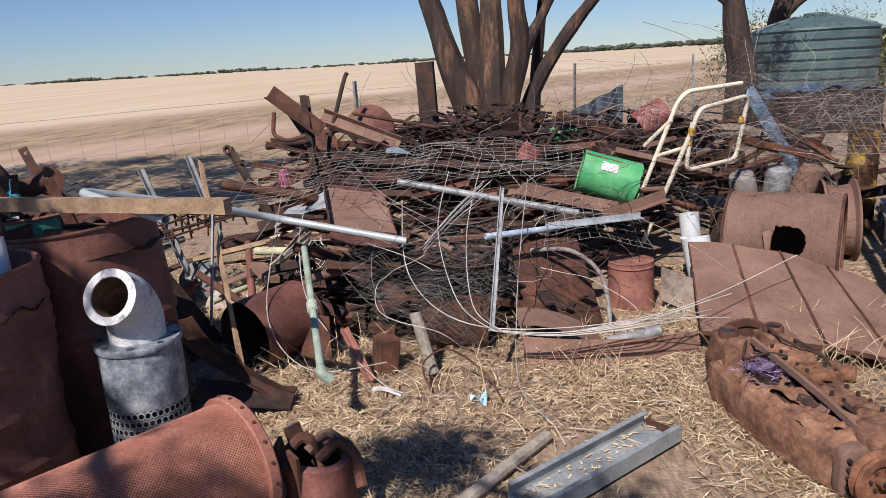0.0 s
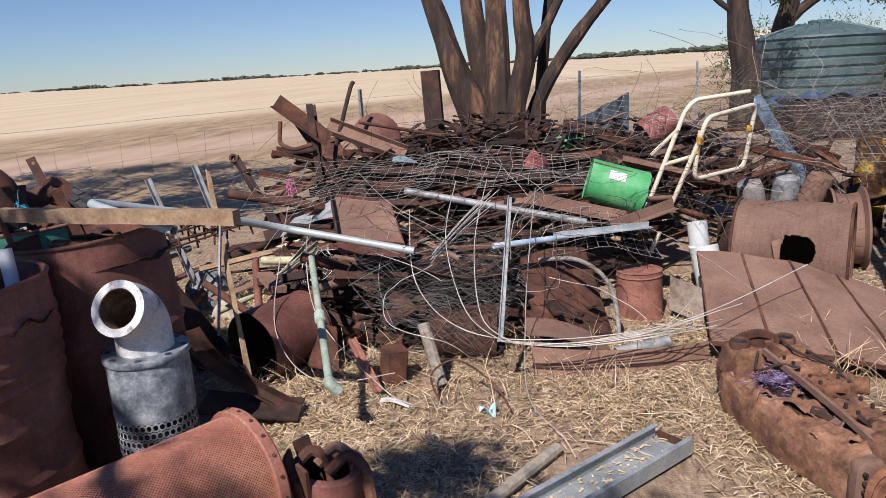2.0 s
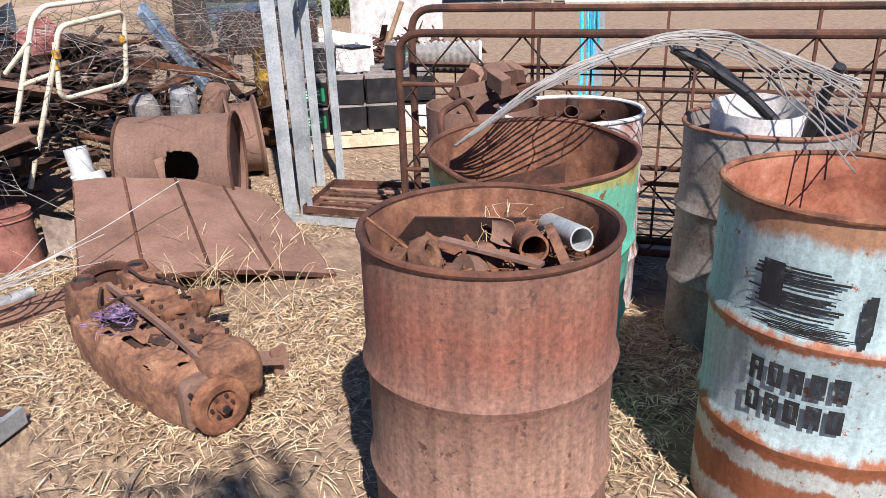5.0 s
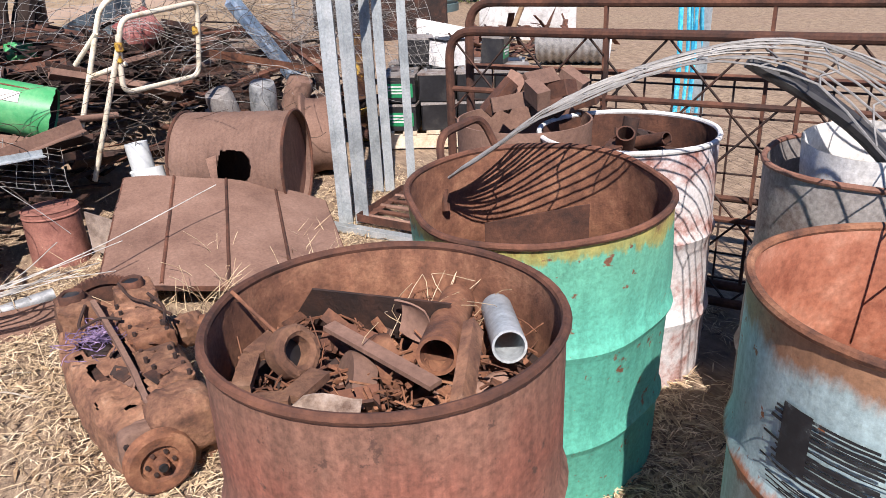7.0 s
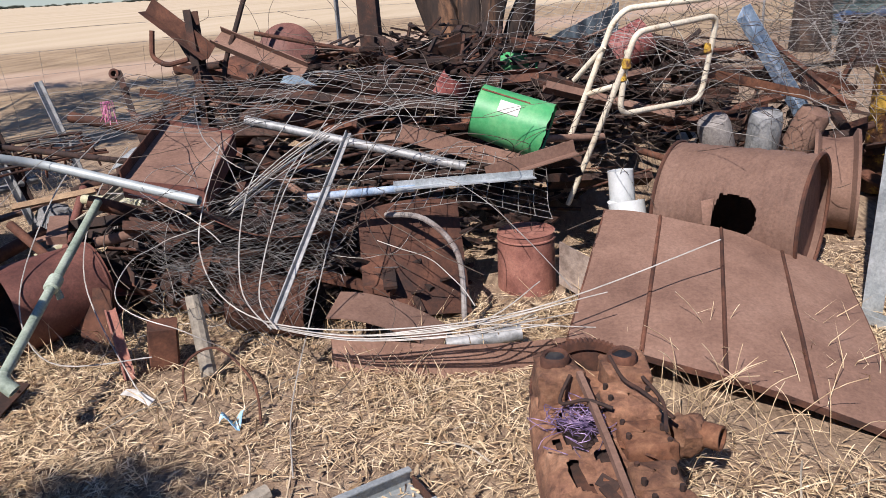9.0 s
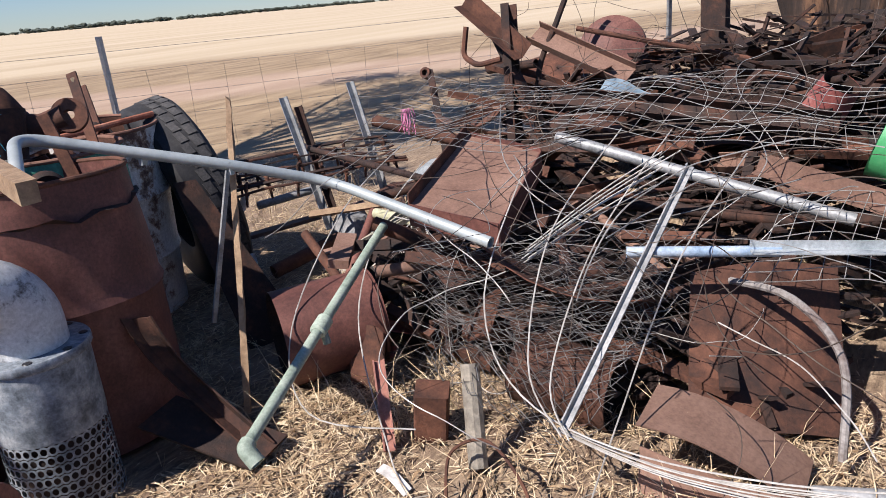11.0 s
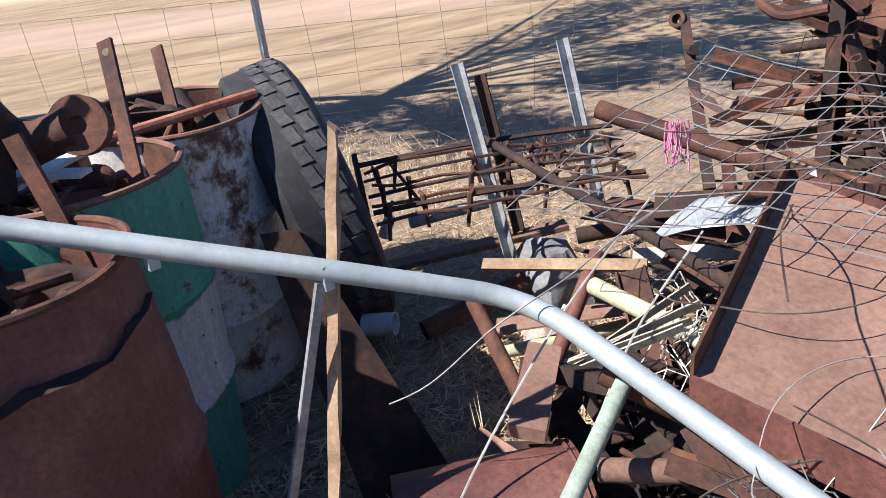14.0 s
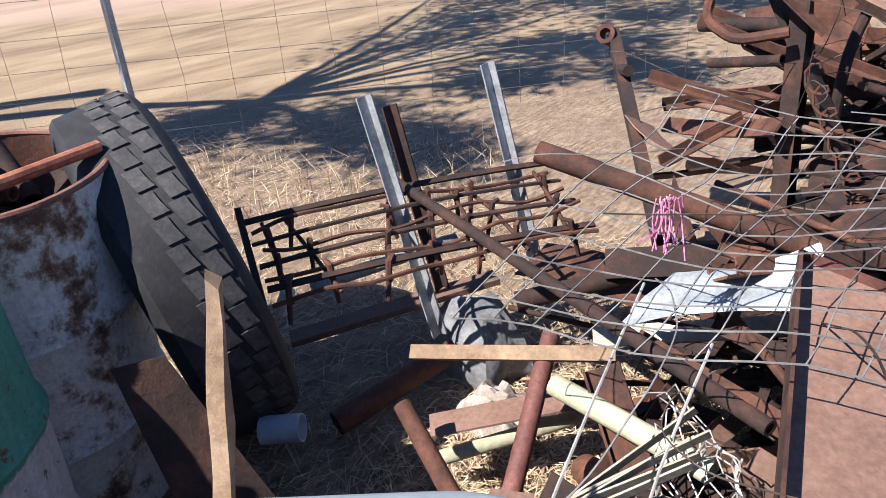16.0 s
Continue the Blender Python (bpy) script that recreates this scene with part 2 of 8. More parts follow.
def ground_material():
    """Dirt with straw near by, a dirt road along the fence, dry stubble beyond."""
    m, n, l, b = material("dry_ground")
    geo, sep = n.new("ShaderNodeNewGeometry"), n.new("ShaderNodeSeparateXYZ")
    l.new(geo.outputs["Position"], sep.inputs[0])

    def math_node(op, a, c):
        k = n.new("ShaderNodeMath")
        k.operation = op
        for i, v in enumerate((a, c)):
            if hasattr(v, "links"):
                l.new(v, k.inputs[i])
            else:
                k.inputs[i].default_value = v
        return k.outputs[0]

    def noise_node(scale, detail=6.0, stretch=None):
        k = n.new("ShaderNodeTexNoise")
        k.inputs["Scale"].default_value, k.inputs["Detail"].default_value, k.inputs["Roughness"].default_value = scale, detail, 0.65
        if stretch:
            mp = n.new("ShaderNodeMapping")
            mp.inputs["Rotation"].default_value = (0, 0, stretch[0])
            mp.inputs["Scale"].default_value = stretch[1]
            l.new(geo.outputs["Position"], mp.inputs[0])
            l.new(mp.outputs[0], k.inputs["Vector"])
        else:
            l.new(geo.outputs["Position"], k.inputs["Vector"])
        return k.outputs["Fac"]

    def ramp(fac, stops):
        k = n.new("ShaderNodeValToRGB")
        el = k.color_ramp.elements
        while len(el) < len(stops):
            el.new(0.5)
        for e, (p, c) in zip(el, stops):
            e.position, e.color = p, (*c, 1)
        l.new(fac, k.inputs[0])
        return k.outputs[0]

    def mix(fac, a, c):
        k = n.new("ShaderNodeMix")
        k.data_type = "RGBA"
        l.new(fac, k.inputs[0])
        l.new(a, k.inputs[6])
        l.new(c, k.inputs[7])
        return k.outputs[2]

    across = math_node("ADD", math_node("MULTIPLY", sep.outputs[0], -0.783), math_node("MULTIPLY", sep.outputs[1], 0.622))
    wob = math_node("MULTIPLY", math_node("SUBTRACT", noise_node(0.35, 4), 0.5), 2.6)
    d = math_node("ADD", across, wob)
    dirt = ramp(noise_node(8.0, 13), ((0.30, (0.12, 0.078, 0.052)), (0.5, (0.25, 0.172, 0.115)), (0.68, (0.38, 0.28, 0.195))))
    litter = ramp(noise_node(46, 8, (0.6, (1, 0.22, 1))), ((0.40, (0.13, 0.088, 0.058)), (0.55, (0.34, 0.25, 0.16)), (0.72, (0.54, 0.42, 0.28))))
    patch = ramp(noise_node(1.1, 5), ((0.40, (0.2, 0.2, 0.2)), (0.60, (0.85, 0.85, 0.85))))
    near = mix(patch, dirt, litter)
    road = ramp(noise_node(0.9, 7, (-0.9, (1, 0.15, 1))), ((0.3, (0.33, 0.225, 0.155)), (0.55, (0.42, 0.30, 0.21)), (0.75, (0.48, 0.36, 0.255))))
    verge = ramp(noise_node(2.2, 9, (-0.9, (1, 0.25, 1))), ((0.32, (0.19, 0.13, 0.075)), (0.55, (0.34, 0.245, 0.145)), (0.72, (0.44, 0.33, 0.20))))
    field = ramp(noise_node(0.22, 10, (-0.9, (1, 0.12, 1))), ((0.3, (0.42, 0.325, 0.205)), (0.5, (0.52, 0.42, 0.28)), (0.7, (0.58, 0.48, 0.34))))

    def step(edge0, edge1):
        k = n.new("ShaderNodeMapRange")
        k.interpolation_type = "SMOOTHSTEP"
        k.inputs["From Min"].default_value, k.inputs["From Max"].default_value = edge0, edge1
        l.new(d, k.inputs["Value"])
        return k.outputs[0]

    col = mix(step(6.5, 9.0), near, verge)
    col = mix(step(13.4, 14.6), col, road)
    col = mix(step(17.2, 18.6), col, verge)
    col = mix(step(24.0, 30.0), col, field)
    l.new(col, b.inputs["Base Color"])
    b.inputs["Roughness"].default_value = 0.95
    bp = n.new("ShaderNodeBump")
    bp.inputs["Strength"].default_value, bp.inputs["Distance"].default_value = 0.6, 0.03
    l.new(noise_node(34, 8), bp.inputs["Height"])
    l.new(bp.outputs[0], b.inputs["Normal"])
    return m


def banded(name, bands, wander=0.06, patch=None, scale=7.0, rough=0.6, vary=0.16, streak=0.22):
    """Paint that changes with height: bands are (height, colour); patch shows through in spots."""
    m = mottled(name, ((0.3, 0.3, 0.3), (0.5, 0.5, 0.5)), scale, rough, 0.0, 0.16, 80, vary=vary, streak=streak)
    n, l, b = m.node_tree.nodes, m.node_tree.links, m.node_tree.nodes["Principled BSDF"]
    tc, sep, nz = n.new("ShaderNodeTexCoord"), n.new("ShaderNodeSeparateXYZ"), n.new("ShaderNodeTexNoise")
    l.new(tc.outputs["Object"], sep.inputs[0])
    mp = n.new("ShaderNodeMapping")
    mp.inputs["Scale"].default_value = (1, 1, 0.45)
    l.new(tc.outputs["Object"], mp.inputs[0])
    l.new(mp.outputs[0], nz.inputs["Vector"])
    nz.inputs["Scale"].default_value, nz.inputs["Detail"].default_value, nz.inputs["Roughness"].default_value = scale, 9, 0.7
    k = n.new("ShaderNodeMath")
    k.operation = "MULTIPLY_ADD"
    l.new(nz.outputs["Fac"], k.inputs[0])
    k.inputs[1].default_value = wander * 2
    l.new(sep.outputs[2], k.inputs[2])
    ramp = n.new("ShaderNodeValToRGB")
    el = ramp.color_ramp.elements
    while len(el) < len(bands):
        el.new(0.5)
    for e, (h, c) in zip(el, bands):
        e.position, e.color = min(1, max(0, h + wander)), (*c, 1)
    l.new(k.outputs[0], ramp.inputs[0])
    out = ramp.outputs[0]
    if patch:
        n2, r2, mx = n.new("ShaderNodeTexNoise"), n.new("ShaderNodeValToRGB"), n.new("ShaderNodeMix")
        n2.inputs["Scale"].default_value, n2.inputs["Detail"].default_value, n2.inputs["Roughness"].default_value = 22, 8, 0.7
        l.new(tc.outputs["Object"], n2.inputs["Vector"])
        r2.color_ramp.elements[0].position, r2.color_ramp.elements[1].position = 0.61, 0.635
        l.new(n2.outputs["Fac"], r2.inputs[0])
        mx.data_type = "RGBA"
        l.new(r2.outputs[0], mx.inputs[0])
        l.new(out, mx.inputs[6])
        mx.inputs[7].default_value = (*patch, 1)
        out = mx.outputs[2]
    hsv = [x for x in n if x.type == "HUE_SAT"][0]
    l.new(out, hsv.inputs["Color"])
    return m


RUSTY = (0.17, 0.075, 0.045)
DRUM_GREEN = banded("green_drum_bands", ((0.0, (0.07, 0.31, 0.23)), (0.60, (0.085, 0.36, 0.27)), (0.800, (0.11, 0.36, 0.25)), (0.812, (0.26, 0.29, 0.11)), (0.835, (0.33, 0.29, 0.09)), (0.848, (0.18, 0.12, 0.05)), (0.885, RUSTY)), 0.075, RUSTY, 15.0)
DRUM_TWO = banded("green_white_bands", ((0.0, (0.06, 0.28, 0.23)), (0.30, (0.06, 0.30, 0.24)), (0.31, (0.58, 0.60, 0.60)), (0.58, (0.62, 0.64, 0.63)), (0.59, (0.06, 0.31, 0.22)), (0.92, (0.08, 0.34, 0.24))), 0.05, (0.13, 0.06, 0.04))
DRUM_BLUE = banded("blue_drum_bands", ((0.0, (0.24, 0.08, 0.035)), (0.08, (0.42, 0.45, 0.42)), (0.10, (0.44, 0.47, 0.43)), (0.115, (0.26, 0.09, 0.04)), (0.20, (0.28, 0.10, 0.045)), (0.21, (0.44, 0.48, 0.45)), (0.25, (0.45, 0.49, 0.46)), (0.262, (0.27, 0.09, 0.04)), (0.305, (0.30, 0.11, 0.05)), (0.32, (0.36, 0.47, 0.48)), (0.55, (0.34, 0.46, 0.48)), (0.562, (0.30, 0.11, 0.055)), (0.585, (0.36, 0.15, 0.08)), (0.60, (0.33, 0.45, 0.46)), (0.80, (0.34, 0.46, 0.47)), (0.83, (0.30, 0.16, 0.09))), 0.06, (0.27, 0.11, 0.055), 11.0)
DRUM_BROWN = banded("brown_drum_bands", ((0.0, (0.16, 0.072, 0.048)), (0.25, (0.215, 0.118, 0.082)), (0.42, (0.25, 0.150, 0.108)), (0.60, (0.175, 0.088, 0.062)), (0.72, (0.20, 0.075, 0.050)), (0.88, (0.175, 0.088, 0.060))), 0.16, (0.10, 0.050, 0.036), 9.0, 0.75, 0.26, 0.34)

GROUND = ground_material()

# ---- mesh helpers ----
class Shape:
    """Vertices and faces gathered for one mesh."""

    def __init__(self):
        self.v, self.f = [], []

    def add(self, verts, faces):
        k = len(self.v)
        self.v.extend(tuple(p) for p in verts)
        self.f.extend(tuple(i + k for i in f) for f in faces)
        return self


def tube(s, pts, r, n=8, cap=True, close=False):
    """A round bar along points; r is one radius or one for each point."""
    pts = [Vector(p) for p in pts]
    k = len(pts)
    radii = r if isinstance(r, (list, tuple)) else [r] * k
    rings, side = [], None
    for i, p in enumerate(pts):
        a = pts[i - 1] if i or close else p
        c = pts[(i + 1) % k] if i + 1 < k or close else p
        way = (c - a).normalized()
        if side is None:
            side = way.orthogonal().normalized()
        side = (side - way * side.dot(way))
        side = side.normalized() if side.length > 1e-6 else way.orthogonal().normalized()
        up = way.cross(side)
        rings.append([p + (side * math.cos(6.28319 * j / n) + up * math.sin(6.28319 * j / n)) * radii[i] for j in range(n)])
    verts = [q for ring in rings for q in ring]
    faces = []
    for i in range(k if close else k - 1):
        o, q = i * n, ((i + 1) % k) * n
        faces += [(o + j, o + (j + 1) % n, q + (j + 1) % n, q + j) for j in range(n)]
    if cap and not close:
        faces += [tuple(reversed(range(n))), tuple(range((k - 1) * n, k * n))]
    return s.add(verts, faces)


def pipe(s, pts, r, wall=0.004, n=16):
    """A hollow pipe with open ends."""
    pts = [Vector(p) for p in pts]
    k = len(s.v)
    tube(s, pts, r, n, cap=False)
    tube(s, pts, r - wall, n, cap=False)
    m = len(pts) * n
    s.f[-(len(pts) - 1) * n:] = [tuple(reversed(f)) for f in s.f[-(len(pts) - 1) * n:]]
    for end in (0, (len(pts) - 1) * n):
        for j in range(n):
            a, b = k + end + j, k + end + (j + 1) % n
            q = (a, a + m, b + m, b)
            s.f.append(q if end == 0 else tuple(reversed(q)))
    return s


def smooth_path(pts, steps=6):
    """A rounded line through points."""
    pts = [Vector(p) for p in pts]
    out = []
    for i in range(len(pts) - 1):
        p0, p1, p2, p3 = pts[max(i - 1, 0)], pts[i], pts[i + 1], pts[min(i + 2, len(pts) - 1)]
        for j in range(steps):
            t = j / steps
            out.append(0.5 * ((2 * p1) + (p2 - p0) * t + (2 * p0 - 5 * p1 + 4 * p2 - p3) * t * t + (3 * p1 - p0 - 3 * p2 + p3) * t ** 3))
    return out + [pts[-1]]


def bent(pts, radius=0.06, steps=6):
    """A line with rounded corners of the given radius."""
    pts = [Vector(p) for p in pts]
    out = [pts[0]]
    for a, p, c in zip(pts, pts[1:], pts[2:]):
        u, w = (a - p), (c - p)
        k = min(radius, u.length * 0.45, w.length * 0.45)
        u, w = p + u.normalized() * k, p + w.normalized() * k
        for j in range(steps + 1):
            t = j / steps
            out.append(u.lerp(p, t).lerp(p.lerp(w, t), t))
    return out + [pts[-1]]


def beam(s, a, b, outline, up=(0, 0, 1), bow=0.0, steps=1):
    """An outline, extruded from a to b."""
    a, b = Vector(a), Vector(b)
    way = (b - a).normalized()
    side = way.cross(Vector(up))
    side = side.normalized() if side.length > 1e-4 else way.orthogonal().normalized()
    top = side.cross(way)
    n, k = len(outline), steps + 1
    verts = []
    for i in range(k):
        t = i / steps
        o = a.lerp(b, t) + top * (bow * 4 * t * (1 - t))
        verts += [o + side * x + top * y for x, y in outline]
    faces = [(i * n + j, i * n + (j + 1) % n, (i + 1) * n + (j + 1) % n, (i + 1) * n + j) for i in range(steps) for j in range(n)]
    faces += [tuple(reversed(range(n))), tuple(range(steps * n, k * n))]
    return s.add(verts, faces)


def flat(w, t):
    return [(-w / 2, -t / 2), (w / 2, -t / 2), (w / 2, t / 2), (-w / 2, t / 2)]


def angle_iron(w, h, t=0.005):
    return [(0, 0), (w, 0), (w, t), (t, t), (t, h), (0, h)]


def channel(w, h, t=0.005):
    return [(-w / 2, 0), (w / 2, 0), (w / 2, h), (w / 2 - t, h), (w / 2 - t, t), (-w / 2 + t, t), (-w / 2 + t, h), (-w / 2, h)]


def box(s, centre, size, m=None):
    """A box with slightly broken edges, turned by m."""
    c = min(size) * 0.06
    x, y, z = (v / 2 for v in size)
    lay = [(-x + c, -y), (x - c, -y), (x, -y + c), (x, y - c), (x - c, y), (-x + c, y), (-x, y - c), (-x, -y + c)]
    verts = [(a, b, h) for h in (-z, z) for a, b in lay]
    m = m or Matrix.Identity(3)
    verts = [Vector(centre) + m @ Vector(v) for v in verts]
    faces = [tuple(reversed(range(8))), tuple(range(8, 16))] + [(j, (j + 1) % 8, 8 + (j + 1) % 8, 8 + j) for j in range(8)]
    return s.add(verts, faces)


def lathe(s, outline, n=32, m=None, dent=0.0, seed=0.0, loop=False):
    """An outline of (radius, height) turned about z, then set by m; dent pushes it out of round."""
    m = m or Matrix.Identity(4)
    verts = []
    for r, h in outline:
        for j in range(n):
            a = 6.28319 * j / n
            k = r
            if dent and r > 0.02:
                k += dent * noise.noise(Vector((math.cos(a) * 1.3 + seed, math.sin(a) * 1.3, h * 2.2 + seed))) * 1.6
            verts.append(m @ Vector((k * math.cos(a), k * math.sin(a), h)))
    k = len(outline)
    faces = []
    for i in range(k if loop else k - 1):
        o, q = i * n, ((i + 1) % k) * n
        faces += [(o + j, o + (j + 1) % n, q + (j + 1) % n, q + j) for j in range(n)]
    return s.add(verts, faces)


def sheet(s, fn, nu, nv, thick=0.003):
    """A bent sheet: fn(u, v) gives its points, thick its thickness."""
    g = [[Vector(fn(i / nu, j / nv)) for j in range(nv + 1)] for i in range(nu + 1)]
    top = []
    bottom = []
    for i in range(nu + 1):
        for j in range(nv + 1):
            du = g[min(i + 1, nu)][j] - g[max(i - 1, 0)][j]
            dv = g[i][min(j + 1, nv)] - g[i][max(j - 1, 0)]
            nrm = du.cross(dv).normalized() * thick / 2
            top.append(g[i][j] + nrm)
            bottom.append(g[i][j] - nrm)
    w, k = nv + 1, (nu + 1) * (nv + 1)
    faces = []
    for i in range(nu):
        for j in range(nv):
            q = (i * w + j, (i + 1) * w + j, (i + 1) * w + j + 1, i * w + j + 1)
            faces += [q, tuple(k + x for x in reversed(q))]
    edge = [i * w for i in range(nu + 1)] + [nu * w + j for j in range(1, nv + 1)] + [i * w + nv for i in range(nu - 1, -1, -1)] + [j for j in range(nv - 1, 0, -1)]
    for a, b in zip(edge, edge[1:] + edge[:1]):
        faces.append((b, a, k + a, k + b))
    return s.add(top + bottom, faces)


def mesh_of(name, s, mat, origin, crease=32):
    o = Vector(origin)
    me = bpy.data.meshes.new(name)
    me.from_pydata([tuple(Vector(v) - o) for v in s.v], [], s.f)
    me.validate()
    me.shade_smooth()
    me.set_sharp_from_angle(angle=radians(crease))
    me.materials.append(mat)
    return me


def solid(name, s, mat, label, category, group="", kind=""):
    """A thing of one mesh, with its origin at the middle of its base."""
    a = np.array(s.v)
    lo, hi = a.min(0), a.max(0)
    o = ((lo[0] + hi[0]) / 2, (lo[1] + hi[1]) / 2, lo[2])
    ob = new(name, mesh_of(name, s, mat, o))
    ob.location = o
    return tagged(ob, label, category, group, kind)


def thing(name, at, label, category, group="", kind=""):
    ob = new(name)
    ob.location = at
    ob.empty_display_size = 0.1
    return tagged(ob, label, category, group, kind)


def part(name, s, mat, parent, label=""):
    root = parent
    while root.parent:
        root = root.parent
    ob = new(name, mesh_of(name, s, mat, root.location))
    ob.parent = parent
    return tagged(ob, label)


rng = random.Random(7)


def bar(name, a, b, kind, mat, label, category="scrap", size=(0.04, 0.04), up=(0, 0, 1), bow=0.0, group=""):
    """A single straight piece of scrap from a to b."""
    s = Shape()
    w, h = size
    if kind == "round":
        tube(s, [a, b], w / 2, 10)
    elif kind == "pipe":
        pipe(s, [a, b], w / 2, 0.005, 16)
    elif kind == "angle":
        beam(s, a, b, angle_iron(w, h), up, bow, 4)
    elif kind == "channel":
        beam(s, a, b, channel(w, h, 0.006), up, bow, 4)
    else:
        beam(s, a, b, flat(w, h), up, bow, 4)
    return solid(name, s, mat, label, category, group)

# ---- ground ----
ALONG, ACROSS = Vector((0.622, 0.783, 0)), Vector((-0.783, 0.622, 0))


def heap(x, y):
    """The rise of earth and rubbish under the scrap heap."""
    k = max(0.0, 1 - ((x - 0.4) / 2.0) ** 2 - ((y - 6.6) / 1.7) ** 2)
    return 0.62 * k


def ground_height(x, y):
    h = heap(x, y)
    d = math.hypot(x, y - 3)
    if d < 60:
        h += 0.018 * noise.noise(Vector((x * 0.8, y * 0.8, 0))) + 0.010 * noise.noise(Vector((x * 3.1, y * 3.1, 4)))
    return h


def stretch_axis(lo, hi, step, far):
    a = list(np.arange(lo, hi + step / 2, step))
    k, w = hi, step
    while k < far:
        w *= 1.28
        k += w
        a.append(k)
    k, w = lo, step
    while k > -far:
        w *= 1.28
        k -= w
        a.insert(0, k)
    return a


def build_ground():
    xs, ys = stretch_axis(-5, 5.5, 0.09, 2600), stretch_axis(-1.5, 9.5, 0.09, 2600)
    s = Shape()
    n = len(ys)
    s.v = [(x, y, ground_height(x, y)) for x in xs for y in ys]
    s.f = [(i * n + j, (i + 1) * n + j, (i + 1) * n + j + 1, i * n + j + 1) for i in range(len(xs) - 1) for j in range(n - 1)]
    ob = new("ground", mesh_of("ground", s, GROUND, (0, 0, 0), 80))
    tagged(ob, "dry brown dirt strewn with straw, a track and stubble beyond", "ground", kind="structure")


build_ground()


def litter(name, mat, count, inside, length, width, label):
    """Loose straw or leaves lying on the ground, as one mesh."""
    s = Shape()
    while count:
        x, y = inside()
        count -= 1
        z = ground_height(x, y) + 0.004 + rng.random() * 0.020
        a = rng.random() * 6.283
        l, w = rng.uniform(*length), rng.uniform(*width)
        u = Vector((math.cos(a), math.sin(a), rng.uniform(-0.28, 0.28))) * l / 2
        v = Vector((-math.sin(a), math.cos(a), rng.uniform(-0.4, 0.4))) * w / 2
        c = Vector((x, y, z))
        mid = Vector((0, 0, rng.uniform(0, 0.12) * l))
        s.add([c - u - v * 0.4, c - u + v * 0.4, c + v + mid, c + u * 1.0 + v * 0.3, c + u - v * 0.3, c - v + mid], [(0, 5, 2, 1), (5, 4, 3, 2)])
    return solid(name, s, mat, label, "litter", kind="stuff")


def clear_yard():
    while True:
        x, y = rng.uniform(-1.6, 3.6), rng.uniform(0.9, 5.2)
        if noise.noise(Vector((x * 1.3, y * 1.3, 2))) + 0.42 > rng.random() * 0.8:
            return x, y


def fence_strip():
    k, d = rng.uniform(-4, 3.2), rng.uniform(3.6, 7.6)
    p = ALONG * k + ACROSS * d
    return p.x, p.y


DRY_LEAF = mottled("fallen_leaves", ((0.17, 0.10, 0.055), (0.33, 0.22, 0.12), (0.50, 0.38, 0.24)), 25, 0.8, 0.0, 0.0, 60, vary=0.2)
litter("straw_litter", STRAW, 62000, clear_yard, (0.015, 0.09), (0.0016, 0.0052), "pale dry straw strewn over bare dirt")
litter("leaf_litter", DRY_LEAF, 6500, clear_yard, (0.02, 0.075), (0.005, 0.014), "dry fallen gum leaves and bark on dirt")
litter("leaf_litter", STRAW, 3500, clear_yard, (0.02, 0.06), (0.004, 0.011), "pale dry leaves lying on dirt")
litter("bark_litter", mottled("dark_bark_litter", ((0.05, 0.03, 0.02), (0.11, 0.07, 0.045), (0.20, 0.13, 0.085)), 30, 0.9, 0.0, 0.0, 60), 12000, clear_yard, (0.012, 0.06), (0.002, 0.008), "dark twigs and bark crumbs among straw")
litter("straw_litter", STRAW, 9000, fence_strip, (0.04, 0.16), (0.002, 0.005), "dead grass and straw along the fence")


def tufts():
    """Dead standing grass along the fence and round the scrap."""
    s = Shape()
    for _ in range(260):
        if rng.random() < 0.75:
            p = ALONG * rng.uniform(-4, 3.5) + ACROSS * rng.gauss(6.3, 0.5)
        else:
            p = Vector((rng.uniform(-1.8, 2.4), rng.uniform(3.2, 4.2), 0))
        for _ in range(rng.randint(5, 12)):
            x, y = p.x + rng.gauss(0, 0.05), p.y + rng.gauss(0, 0.05)
            h, a = rng.uniform(0.06, 0.24), rng.random() * 6.283
            d = Vector((math.cos(a), math.sin(a), 0))
            b = Vector((x, y, ground_height(x, y) - 0.01))
            w = d.orthogonal().normalized() * 0.002
            m1, t = b + d * h * 0.25 + Vector((0, 0, h * 0.6)), b + d * h * rng.uniform(0.5, 1.1) + Vector((0, 0, h))
            s.add([b - w, b + w, m1 + w, m1 - w, t], [(0, 1, 2, 3), (3, 2, 4)])
    solid("dry_grass", s, STRAW, "tufts of dead standing grass by the fence", "grass", kind="stuff")


tufts()


